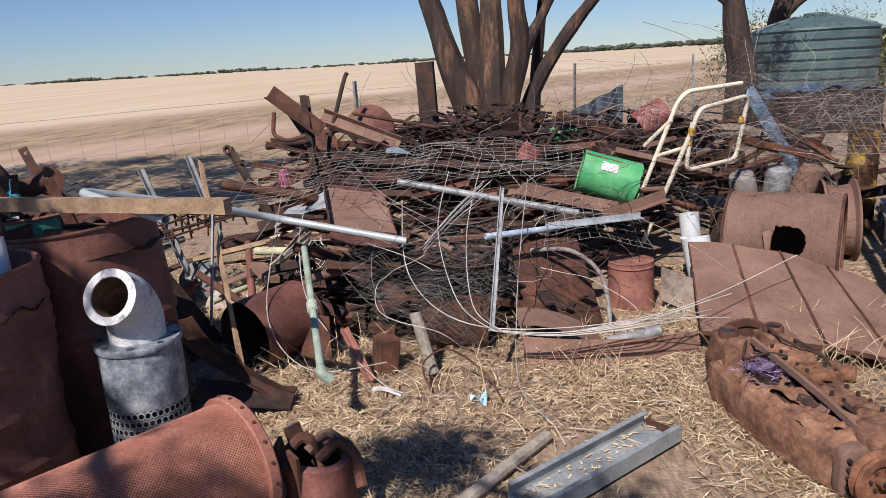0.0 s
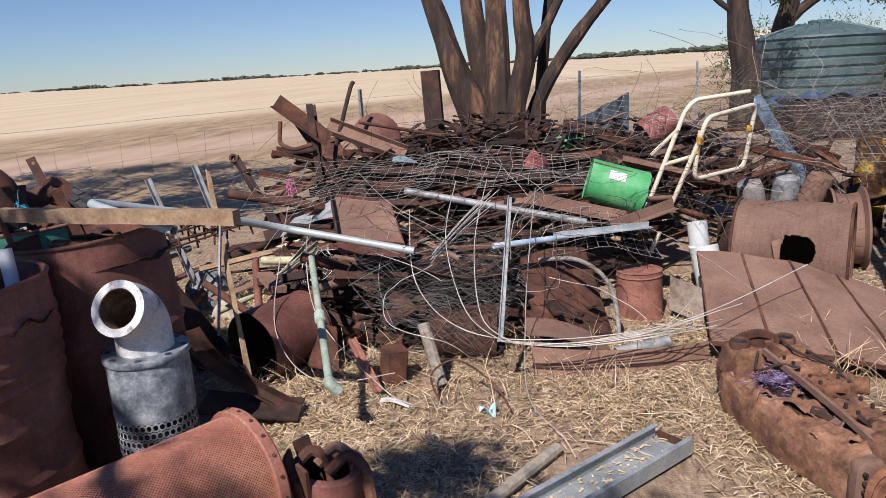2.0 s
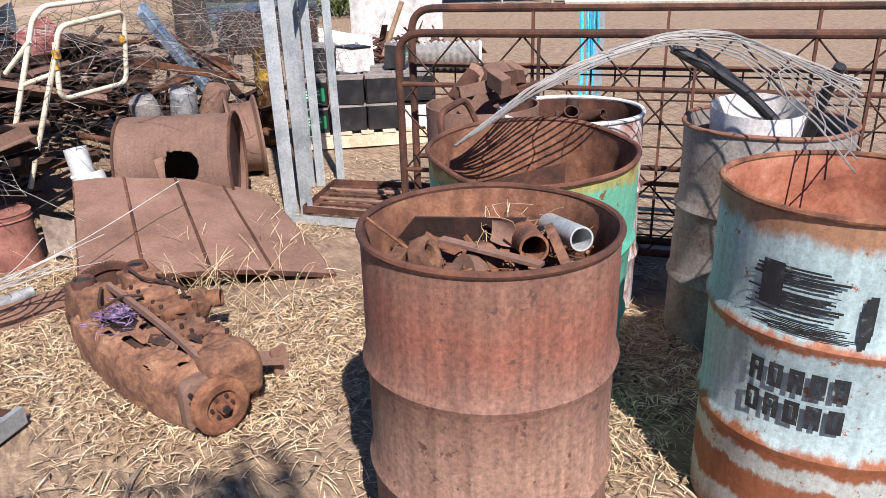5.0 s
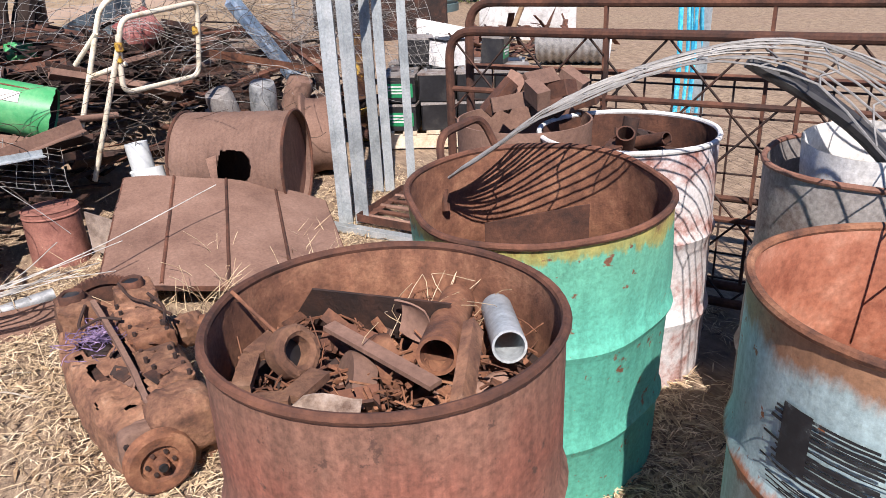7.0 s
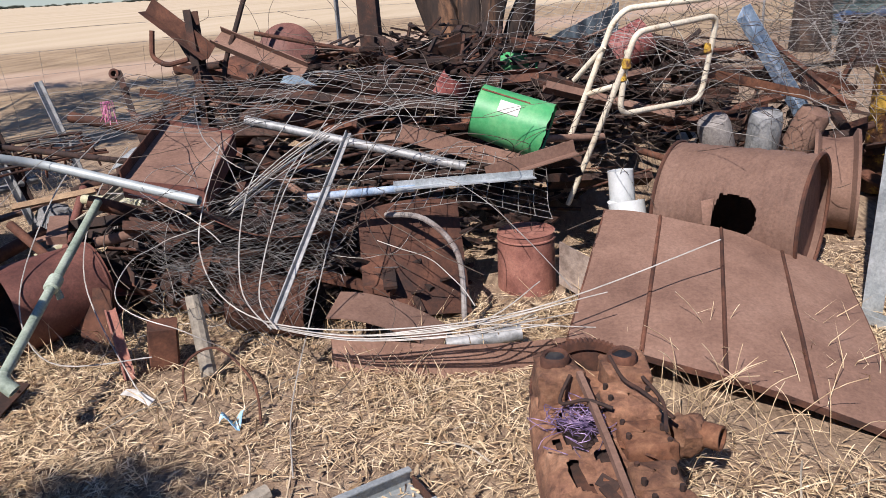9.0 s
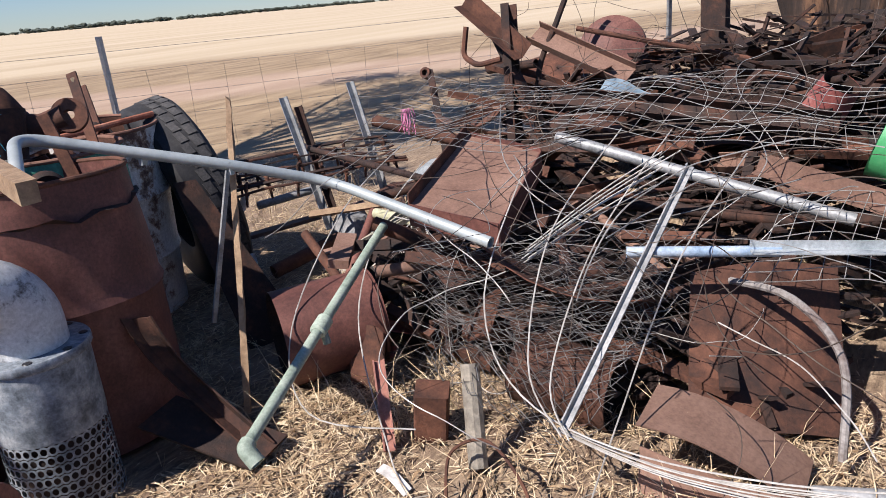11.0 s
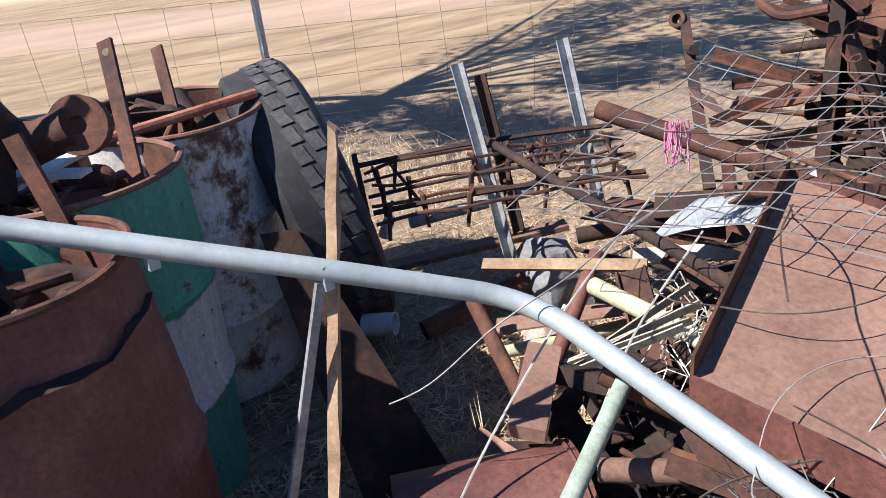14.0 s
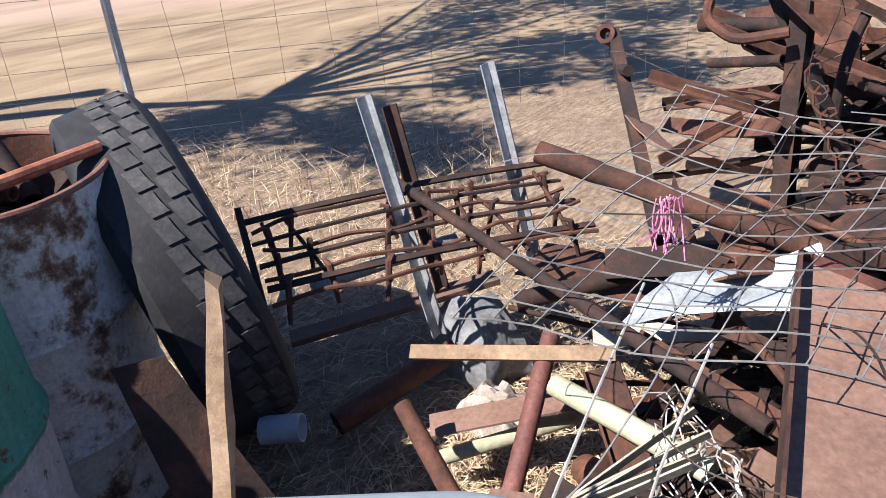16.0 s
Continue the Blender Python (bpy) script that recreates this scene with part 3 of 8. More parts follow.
# ---- far distance ----
def far_woods():
    s = Shape()
    for i in range(1500):
        a = radians(rng.uniform(-52, 88))
        n = noise.noise(Vector((a * 7, 0.3, 0)))
        if n < -0.15 and rng.random() < 0.75:
            continue
        far = 1150 + 250 * math.sin(a * 3) - (120 if a < radians(-3) else 0)
        x, y = -math.sin(a) * far, math.cos(a) * far
        h = rng.uniform(2.6, 6) * (1.2 if n > 0.1 else 0.8)
        w = rng.uniform(6, 16)
        for _ in range(3):
            ox, oz, k = rng.uniform(-w, w) * 0.5, rng.uniform(0.35, 0.75) * h, rng.uniform(0.4, 0.7)
            side = Vector((math.cos(a), math.sin(a), 0))
            c = Vector((x, y, oz)) + side * ox
            pts = []
            for j in range(7):
                b = 6.283 * j / 7 + rng.random()
                pts.append(c + side * math.cos(b) * w * k * 0.6 + Vector((0, 0, math.sin(b) * h * k * 0.6)))
            pts = pts + [c + Vector((-math.sin(a), math.cos(a), 0)) * -w * 0.4]
            s.add(pts, [(j, (j + 1) % 7, 7) for j in range(7)])
        tube(s, [(x, y, -1), (x, y, h * 0.5)], 0.4, 3)
    solid("far_woods", s, HAZED_LEAF, "long low line of dark trees on the horizon", "woods", kind="stuff")


far_woods()


def far_shed():
    s = Shape()
    a = radians(-24.5)
    m = Matrix.Rotation(a, 3, "Z")
    c = Vector((math.sin(-a) * 900, math.cos(a) * 900, 0))
    box(s, c + Vector((0, 0, 3)), (34, 12, 6), m)
    t = thing("shed", c, "pale far-off farm shed on the horizon", "shed")
    part("wall", s, WHITE, t)
    s = Shape()
    beam(s, c + m @ Vector((-18, 0, 6)), c + m @ Vector((18, 0, 6)), [(-7, 0), (7, 0), (0, 2.4)])
    part("roof", s, GALV_OLD, t)


far_shed()

# ---- fence ----
FENCE0 = Vector((-4.53, 5.53, 0))
PITCH = 5.26


def star_post(p, h, lean=0.0):
    s = Shape()
    r = 0.03
    out = []
    for k in range(3):
        a = k * 2.0944
        d, e = Vector((math.cos(a), math.sin(a), 0)), Vector((-math.sin(a), math.cos(a), 0))
        out += [d * r + e * 0.003, d * 0.004 + e * 0.004 + Vector((math.cos(a + 1.047), math.sin(a + 1.047), 0)) * 0.004]
    beam(s, p - Vector((0, 0, 0.2)), p + Vector((lean, 0, h)), [(v.x, v.y) for v in reversed(out)])
    return s


def build_fence():
    t = thing("wire_fence", FENCE0 + ALONG * PITCH, "thin wire mesh fence on grey steel posts", "fence")
    for k in range(-2, 7):
        p = FENCE0 + ALONG * PITCH * k
        part("post", star_post(p, 1.28, 0.02 * ((k * 7) % 3 - 1)), GALV_OLD, t)
    a, b = FENCE0 - ALONG * PITCH * 2, FENCE0 + ALONG * PITCH * 6
    for h in (0.08, 0.19, 0.31, 0.45, 0.61, 0.79, 0.99, 1.16):
        s = Shape()
        pts = [a.lerp(b, i / 96) + Vector((0, 0, h + 0.012 * noise.noise(Vector((i * 0.4, h * 9, 1))))) + ACROSS * 0.02 * noise.noise(Vector((i * 0.5, h * 3, 5))) for i in range(97)]
        tube(s, pts, 0.0016 if h < 1.1 else 0.002, 4)
        part("line_wire", s, WIRE, t)
    s = Shape()
    n = int((b - a).length / 0.3)
    for i in range(n):
        p = a.lerp(b, i / n)
        j = ALONG * rng.uniform(-0.02, 0.02)
        tube(s, [p + Vector((0, 0, 0.08)), p + j + Vector((0, 0, 0.5)), p - j + Vector((0, 0, 0.99))], 0.0014, 3)
    part("stay_wire", s, WIRE, t)["kind"] = "stuff"
    t["kind"] = ""
    del t["kind"]


build_fence()


# ---- trees ----
def limb(s, pts, r0, r1, n=10, knots=0.08):
    path = smooth_path(pts, 7)
    k = len(path)
    radii = [r0 + (r1 - r0) * i / (k - 1) for i in range(k)]
    v0 = len(s.v)
    tube(s, path, radii, n)
    for i in range(v0, len(s.v)):
        p = Vector(s.v[i])
        c = path[min((i - v0) // n, k - 1)]
        d = p - c
        p = c + d * (1 + knots * 3 * noise.noise(Vector((p.x * 5, p.y * 5, p.z * 1.6))))
        s.v[i] = tuple(p)


def twigs(s, tip, way, size, count):
    ends = []
    for _ in range(count):
        d = (Vector(way).normalized() + Vector((rng.gauss(0, 0.5), rng.gauss(0, 0.5), rng.gauss(0, 0.35)))).normalized()
        e = Vector(tip) + d * size * rng.uniform(0.5, 1.1)
        mid = Vector(tip).lerp(e, 0.5) + Vector((rng.gauss(0, 0.06), rng.gauss(0, 0.06), rng.gauss(0, 0.06))) * size
        tube(s, [tip, mid, e], [0.012 * size ** 0.5, 0.008 * size ** 0.5, 0.003], 4)
        ends.append(e)
    return ends


def leaves(s, c, r, count, size=(0.05, 0.13)):
    for _ in range(count):
        p = Vector(c) + Vector((rng.gauss(0, 1), rng.gauss(0, 1), rng.gauss(0, 0.7))) * r * 0.55
        l = rng.uniform(*size)
        d = Vector((rng.gauss(0, 0.6), rng.gauss(0, 0.6), -1 + rng.random() * 0.9)).normalized()
        w = d.orthogonal().normalized()
        w = (Matrix.Rotation(rng.random() * 6.28, 3, d) @ w) * l * 0.16
        s.add([p, p + d * l * 0.5 + w, p + d * l, p + d * l * 0.5 - w], [(0, 1, 2, 3)])


def gum_tree(at, stems, crown, label, bark, leaf_count=120, leaf_size=(0.05, 0.13)):
    """A gum tree: stems are point lists with their radii, crown the middles and sizes of its leaf clumps."""
    t = thing("gum_tree", at, label, "tree")
    s = Shape()
    for pts, r0, r1 in stems:
        limb(s, pts, r0, r1)
    part("trunk", s, bark, t)
    s, b = Shape(), Shape()
    for c, r in crown:
        near = min((Vector(p[-1]) for p, _, _ in stems), key=lambda q: (q - Vector(c)).length)
        limb(b, [near, near.lerp(Vector(c), 0.5) + Vector((0, 0, 0.15)), c], 0.05, 0.012, 6)
        for e in twigs(b, c, (0, 0, 0.3), r * 0.8, 6):
            leaves(s, e, r * 0.55, leaf_count // 6, leaf_size)
    part("branches", b, bark, t)
    part("crown", s, LEAF, t)
    return t


def at_tree(x, y, z, base=Vector((0.42, 8.3, 0.0))):
    return base + Vector((x, y, z))


gum_tree((0.42, 8.3, 0.35), [
    ([at_tree(-0.12, 0, 0.1), at_tree(-0.22, 0, 0.9), at_tree(-0.42, 0.0, 1.5), at_tree(-0.60, 0.1, 2.1), at_tree(-1.1, 0.2, 3.6)], 0.195, 0.079),
    ([at_tree(-0.02, 0.2, 0.1), at_tree(-0.05, 0.25, 1.0), at_tree(-0.20, 0.4, 2.0), at_tree(-0.35, 0.9, 3.8)], 0.186, 0.088),
    ([at_tree(0.06, 0.02, 0.1), at_tree(0.05, 0.0, 1.0), at_tree(0.04, 0.1, 2.0), at_tree(0.0, 0.3, 3.9)], 0.178, 0.088),
    ([at_tree(0.16, 0.0, 0.1), at_tree(0.18, -0.03, 0.95), at_tree(0.34, -0.05, 1.55), at_tree(0.30, -0.1, 2.1), at_tree(0.35, -0.1, 3.6)], 0.143, 0.071),
    ([at_tree(0.30, -0.05, 1.35), at_tree(0.44, -0.05, 1.65), at_tree(0.62, 0, 1.95), at_tree(0.95, 0.0, 2.6)], 0.076, 0.040),
    ([at_tree(0.28, 0.1, 0.1), at_tree(0.42, 0.1, 0.95), at_tree(0.72, 0.12, 1.5), at_tree(1.12, 0.15, 2.0), at_tree(2.0, 0.2, 3.1)], 0.101, 0.055),
    ([at_tree(0.48, 0.5, 0.1), at_tree(0.52, 0.5, 1.0), at_tree(0.62, 0.5, 2.0), at_tree(0.8, 0.5, 3.2)], 0.076, 0.048),
], [((-1.5, 8.4, 5.0), 1.0), ((-0.6, 9.6, 5.8), 1.2), ((0.4, 8.6, 5.6), 1.2), ((1.5, 8.2, 5.2), 1.1), ((2.8, 8.6, 4.6), 1.0), ((1.4, 9.4, 6.3), 1.2), ((-0.4, 8.2, 6.6), 1.1)],
    "many-stemmed gum tree with peeling brown bark behind the scrap", BARK, 500)

gum_tree((5.3, 14.6, 0), [
    ([(5.3, 14.6, -0.1), (5.25, 14.6, 0.9), (5.15, 14.6, 1.6), (5.05, 14.6, 2.6), (5.4, 14.8, 4.2)], 0.34, 0.14),
    ([(5.15, 14.6, 2.0), (4.7, 14.6, 2.35), (4.3, 14.6, 2.7)], 0.08, 0.03)],
    [((5.6, 14.9, 5.0), 1.3), ((4.6, 14.9, 4.9), 1.1), ((6.4, 15.0, 4.6), 1.1), ((5.9, 14.8, 3.2), 0.5)], "dark gum tree trunk standing beside the water tank", BARK_DARK, 500)

gum_tree((7.4, 19.0, 0), [
    ([(7.4, 19.0, -0.1), (7.5, 19.0, 1.4), (7.75, 19.0, 2.6), (8.2, 19.0, 4.4)], 0.32, 0.16),
    ([(7.6, 19.0, 2.0), (8.7, 18.9, 2.8), (10.2, 18.8, 3.2)], 0.14, 0.07)],
    [((7.6, 18.9, 2.75), 0.45), ((8.6, 18.6, 2.9), 0.5), ((9.4, 18.4, 2.75), 0.5), ((8.2, 18.8, 3.4), 0.8), ((9.4, 18.8, 3.5), 0.9), ((10.4, 18.6, 3.0), 0.8), ((6.9, 18.8, 2.85), 0.35), ((7.1, 18.2, 2.6), 0.4), ((8.3, 17.9, 2.5), 0.45), ((9.2, 17.8, 2.4), 0.5), ((9.9, 18.0, 2.3), 0.5)], "leaning gum tree with drooping dark leaves behind the tank", BARK_DARK, 1500, (0.07, 0.16))

# trees behind the walker, whose shade falls on the yard
gum_tree((-2.37, -2.92, 0), [
    ([(-2.37, -2.92, -0.1), (-2.27, -2.82, 1.6), (-1.97, -2.62, 3.0), (-1.57, -2.12, 4.2)], 0.26, 0.12),
    ([(-2.07, -2.72, 2.6), (-1.27, -2.02, 3.6), (-0.37, -1.42, 4.0)], 0.12, 0.05)],
    [((-0.67, -1.42, 4.2), 0.34), ((-0.09, -1.82, 4.3), 0.30), ((-1.32, -0.87, 4.2), 0.28), ((-2.17, -1.82, 4.4), 0.45), ((-2.87, -0.87, 4.3), 0.5), ((-2.52, -0.37, 4.2), 0.3), ((-1.97, -2.92, 4.9), 0.6), ((-0.57, -2.22, 4.5), 0.3), ((-2.72, -0.15, 4.3), 0.34)],
    "gum tree whose broken shade falls across the yard", BARK, 500, (0.08, 0.16))
gum_tree((-8.84, 1.7, 0), [
    ([(-8.84, 1.7, -0.1), (-8.74, 1.8, 1.8), (-8.44, 2.1, 3.4), (-8.04, 2.5, 4.6)], 0.28, 0.12),
    ([(-8.64, 1.9, 2.6), (-7.44, 2.7, 3.8), (-6.44, 3.1, 4.4)], 0.14, 0.06)],
    [((-6.34, 2.4, 4.4), 0.45), ((-5.54, 2.7, 4.4), 0.7), ((-5.24, 4.1, 4.5), 0.8), ((-7.04, 4.3, 5.0), 1.0), ((-4.64, 2.7, 4.2), 0.6), ((-6.34, 1.9, 4.6), 0.8), ((-5.04, 5.5, 4.6), 0.8), ((-4.24, 4.8, 4.5), 0.6), ((-5.74, 4.9, 4.9), 0.9), ((-7.04, 5.7, 5.0), 1.0), ((-8.04, 7.1, 5.0), 1.1), ((-6.64, 7.1, 5.0), 1.0), ((-5.44, 6.9, 4.8), 0.8), ((-4.74, 7.7, 4.8), 0.9), ((-6.24, 8.3, 5.0), 1.0), ((-7.64, 8.5, 5.0), 1.1), ((-9.24, 8.5, 5.0), 1.2)],
    "gum tree whose shade falls over the fence and track", BARK, 1150, (0.10, 0.20))


# ---- water tank ----
def water_tank():
    c = Vector((7.75, 17.4, 0))
    t = thing("water_tank", c, "round grey-green plastic water tank with ribbed sides", "tank")
    s = Shape()
    prof = [(0.0, 0.0), (1.3, 0.0)]
    for k in range(8):
        h = 0.02 + k * 0.2
        prof += [(1.3, h + 0.03), (1.3, h + 0.15), (1.265, h + 0.165), (1.265, h + 0.185)]
    prof += [(1.3, 1.64), (1.27, 1.68)]
    lathe(s, prof, 56, Matrix.Translation(c))
    part("wall", s, TANK, t)
    s = Shape()
    lathe(s, [(1.27, 1.68), (0.9, 1.80), (0.35, 1.93), (0.0, 1.95)], 56, Matrix.Translation(c))
    roof = part("roof", s, TANK, t)
    for k in range(16):
        s = Shape()
        a = 6.283 * k / 16
        d = Vector((math.cos(a), math.sin(a), 0))
        tube(s, [c + d * 1.2 + Vector((0, 0, 1.71)), c + d * 0.4 + Vector((0, 0, 1.93))], 0.025, 5)
        part("rib", s, TANK, roof)
    s = Shape()
    lathe(s, [(0.24, 1.9), (0.24, 1.98), (0.2, 2.0), (0.0, 2.01)], 24, Matrix.Translation(c))
    part("lid", s, TANK, t)


water_tank()

# ---- drums ----
def drum_outline(h, r, hoops=(0.34, 0.66)):
    out = [(r - 0.02, 0.0), (r, 0.006), (r, 0.03)]
    for k in hoops:
        c = h * k
        out += [(r, c - 0.03), (r + 0.005, c - 0.018), (r + 0.011, c), (r + 0.005, c + 0.018), (r, c + 0.03)]
        out += [(r, c + 0.10)]
    out += [(r, h - 0.02), (r, h - 0.003)]
    return out


def drum(at, label, mat, rim_mat, inner, h=0.88, r=0.287, tilt=(0, 0), dent=0.006, seed=1.0, squash=(1, 1), turn=0.0, hoops=(0.34, 0.66), closed=False):
    """An open steel drum: body, inside, rim and bottom."""
    c = Vector(at)
    m = Matrix.Translation(c) @ Euler((radians(tilt[0]), radians(tilt[1]), radians(turn))).to_matrix().to_4x4() @ Matrix.Diagonal((squash[0], squash[1], 1, 1))
    t = thing("steel_drum", c, label, "drum", "old steel drums")
    s = Shape()
    lathe(s, drum_outline(h, r, hoops), 56, m, dent, seed)
    body = part("body", s, mat, t)
    s = Shape()
    lathe(s, [(k - 0.006, z) for k, z in drum_outline(h, r, hoops)[1:]][::-1] + [(0.0, 0.02)], 56, m, dent, seed)
    part("inside", s, inner, t)
    s = Shape()
    ring = []
    n = 56
    for j in range(n):
        a = 6.28319 * j / n
        k = r + dent * noise.noise(Vector((math.cos(a) * 1.3 + seed, math.sin(a) * 1.3, (h - 0.01) * 2.2 + seed))) * 1.6
        ring.append(m @ Vector((k * math.cos(a), k * math.sin(a), h - 0.004)))
    tube(s, ring, 0.0085, 8, close=True)
    part("rim", s, rim_mat, t)
    s = Shape()
    lathe(s, [(r - 0.01, 0.001), (0.0, 0.001)], 40, m)
    part("bottom", s, mat, t)
    if closed:
        s = Shape()
        lathe(s, [(0.0, h - 0.02), (r - 0.006, h - 0.02)], 40, m)
        part("lid", s, mat, t)
    return t, m


drum((1.937, 1.592, -0.034), "brown rusted open steel drum full of scrap parts", DRUM_BROWN, RUST, DRUM_INSIDE, dent=0.004, seed=2.0, turn=40)
drum((2.545, 2.16, -0.055), "open drum in flaking green and yellow paint, top bent oval", DRUM_GREEN, RUST, DRUM_INSIDE, h=0.89, r=0.305, squash=(1.05, 0.95), turn=-35, dent=0.02, seed=5.0, tilt=(7, 0))
drum((3.08, 2.51, -0.07), "open drum in flaking pinkish white paint, full of iron", PINK_DRUM, WHITE, RUST, dent=0.008, seed=8.0)
drum((3.41, 1.86, -0.06), "grey primed steel drum with a dented side", GREY_DRUM, RUST_DRUM, GREY_DRUM, dent=0.012, seed=11.0)
drum((2.70, 1.19, 0.0), "pale blue rusting drum with stencilled black lettering", DRUM_BLUE, RUST_ORANGE, SALMON, dent=0.006, seed=14.0)
drum((-1.53, 2.60, 0.0), "tall reddish-brown rusted drum with crumpled ribbed side", RUST_RED, RUST_RED, RUST_RED, dent=0.02, seed=17.0, squash=(0.86, 1.0), turn=12, hoops=(0.22, 0.44, 0.60, 0.66, 0.72, 0.78, 0.84))
drum((-1.33, 3.17, 0.0), "reddish-brown rusted drum with a dented wall, full of scrap", RUST_RED, RUST, RUST_RED, h=0.92, dent=0.018, seed=21.0, tilt=(0, -4), hoops=(0.55,))
drum((-1.86, 3.46, 0.0), "green and white painted drum holding scrap iron", DRUM_TWO, RUST_DRUM, RUST, h=0.92, dent=0.01, seed=24.0)
drum((-2.25, 3.885, 0.0), "white painted drum speckled with rust, full of scrap", WHITE_DRUM, RUST_DRUM, RUST, h=0.93, dent=0.01, seed=27.0, tilt=(0, 3))


def spread_on_drum(c, h, r, count, mats, seed):
    """Loose iron lying in a drum near its rim."""
    g = random.Random(seed)
    for i in range(count):
        a, k = g.random() * 6.283, g.uniform(0, r * 0.55)
        p = Vector(c) + Vector((math.cos(a) * k, math.sin(a) * k, h + g.uniform(-0.10, -0.02)))
        d = Vector((g.gauss(0, 1), g.gauss(0, 1), g.gauss(0, 0.25))).normalized() * g.uniform(0.06, 0.15)
        mat = mats[i % len(mats)]
        s = Shape()
        k = i % 5
        if k == 0:
            pipe(s, [p - d, p + d], g.uniform(0.018, 0.034), 0.005, 14)
            solid("pipe_offcut", s, mat, "short rusty pipe offcut lying in a drum", "pipe", "scrap in the drums")
        elif k == 1:
            beam(s, p - d, p + d, angle_iron(0.04, 0.04), (g.gauss(0, 1), g.gauss(0, 1), 1))
            solid("angle_offcut", s, mat, "short rusty angle iron lying in a drum", "scrap", "scrap in the drums")
        elif k == 2:
            e = d.orthogonal().normalized() * 0.05
            tube(s, bent([p - d, p, p + e * 1.5, p + e * 1.5 + d * 0.4], 0.03), 0.011, 8)
            solid("bent_rod", s, mat, "bent rusty rod lying in a drum", "scrap", "scrap in the drums")
        elif k == 3:
            m = d.to_track_quat("Z", "Y").to_matrix().to_4x4()
            o = [(0.02, -0.02), (0.055, -0.02), (0.06, 0.0), (0.055, 0.02), (0.02, 0.02), (0.016, 0.0)]
            lathe(s, o, 18, Matrix.Translation(p) @ m, loop=True)
            solid("bearing_ring", s, mat, "rusty cast ring lying in a drum", "machine part", "scrap in the drums")
        else:
            beam(s, p - d, p + d, flat(0.06, 0.008), (g.gauss(0, 1), g.gauss(0, 1), 1), 0.01, 3)
            solid("flat_bar", s, mat, "short rusty flat bar lying in a drum", "scrap", "scrap in the drums")


def fill_disc(c, h, r, mat, label):
    """The packed mass of small scrap that fills a drum."""
    s = Shape()
    n = 26
    rings = 7
    s.v = [(c[0], c[1], c[2] + h)]
    for i in range(1, rings + 1):
        for j in range(n):
            a, k = 6.283 * j / n, r * i / rings
            x, y = c[0] + k * math.cos(a), c[1] + k * math.sin(a)
            s.v.append((x, y, c[2] + h + 0.045 * noise.noise(Vector((x * 14, y * 14, 3)))))
    s.f = [(0, 1 + j, 1 + (j + 1) % n) for j in range(n)]
    for i in range(rings - 1):
        o, q = 1 + i * n, 1 + (i + 1) * n
        s.f += [(o + j, q + j, q + (j + 1) % n, o + (j + 1) % n) for j in range(n)]
    solid("scrap_filling", s, mat, label, "scrap", kind="stuff")


for c, h, mats, seed, count in (((1.937, 1.592, -0.034), 0.77, (RUST, RUST_BROWN, RUST_ORANGE), 3, 16), ((3.08, 2.51, -0.07), 0.82, (RUST, RUST_DARK), 4, 16), ((-1.33, 3.17, 0.0), 0.88, (RUST, RUST_DARK), 5, 14),
                                ((-1.86, 3.46, 0.0), 0.86, (RUST, RUST_RED), 6, 10), ((-2.25, 3.885, 0.0), 0.89, (RUST, RUST_DARK), 7, 12), ((-1.53, 2.60, 0.0), 0.80, (RUST_RED, RUST, SALMON), 8, 14)):
    fill_disc(c, h - (0.035 if seed == 3 else 0.06), 0.27, RUST_DARK, "small rusty scrap packed in a drum")
    spread_on_drum(c, h + 0.03, 0.27, count, mats, seed)

# plate, tubes and hook in the near rusty drum
DC = Vector((1.937, 1.592, -0.034))
# the dark sheet stands for the shadow beneath the plate's upper edge
s = Shape()
sheet(s, lambda u, v: Vector((1.859, 1.773, 0.825)).lerp(Vector((2.057, 1.603, 0.825)), u).lerp(Vector((1.829, 1.844, 0.735)).lerp(Vector((2.030, 1.645, 0.735)), u), v), 4, 3, 0.004)
solid("steel_plate", s, RUST_DARK, "steel plate inside the drum, dark to stand for its shadow", "plate")
s = Shape()
pipe(s, [(2.118, 1.72, 0.765), (1.984, 1.496, 0.80)], 0.033, 0.006, 20)
solid("pipe_offcut", s, RUST_ORANGE, "thick rusty pipe stub lying in the drum", "pipe")
s = Shape()
pipe(s, [(2.16, 1.64, 0.775), (2.093, 1.463, 0.805)], 0.028, 0.004, 20)
solid("pipe_offcut", s, GALV, "short grey galvanised pipe lying in the drum", "pipe")
ring_at = Matrix.Translation((1.788, 1.627, 0.790)) @ Vector((0.55, -0.80, 0.45)).to_track_quat("Z", "Y").to_matrix().to_4x4()
t = thing("bearing_housing", (1.797, 1.689, 0.750), "rusty bearing housing with a round bore in the drum", "machine part")
s = Shape()
lathe(s, [(0.024, -0.018), (0.040, -0.018), (0.044, -0.010), (0.044, 0.012), (0.040, 0.018), (0.031, 0.020), (0.024, 0.014)], 28, ring_at, 0.003, 2, loop=True)
part("ring", s, ENGINE, t)
s = Shape()
lathe(s, [(0.0, -0.012), (0.026, -0.012)], 20, ring_at)
part("bore", s, BLACK, t)
for a, b, c in (((1.776, 1.697, 0.790), (1.726, 1.655, 0.785), (1.695, 1.570, 0.780)), ((1.814, 1.553, 0.785), (1.757, 1.505, 0.785), (1.694, 1.532, 0.780))):
    s = Shape()
    beam(s, a, b, flat(0.034, 0.014))
    beam(s, b, c, flat(0.030, 0.014))
    part("arm", s, ENGINE, t)
s = Shape()
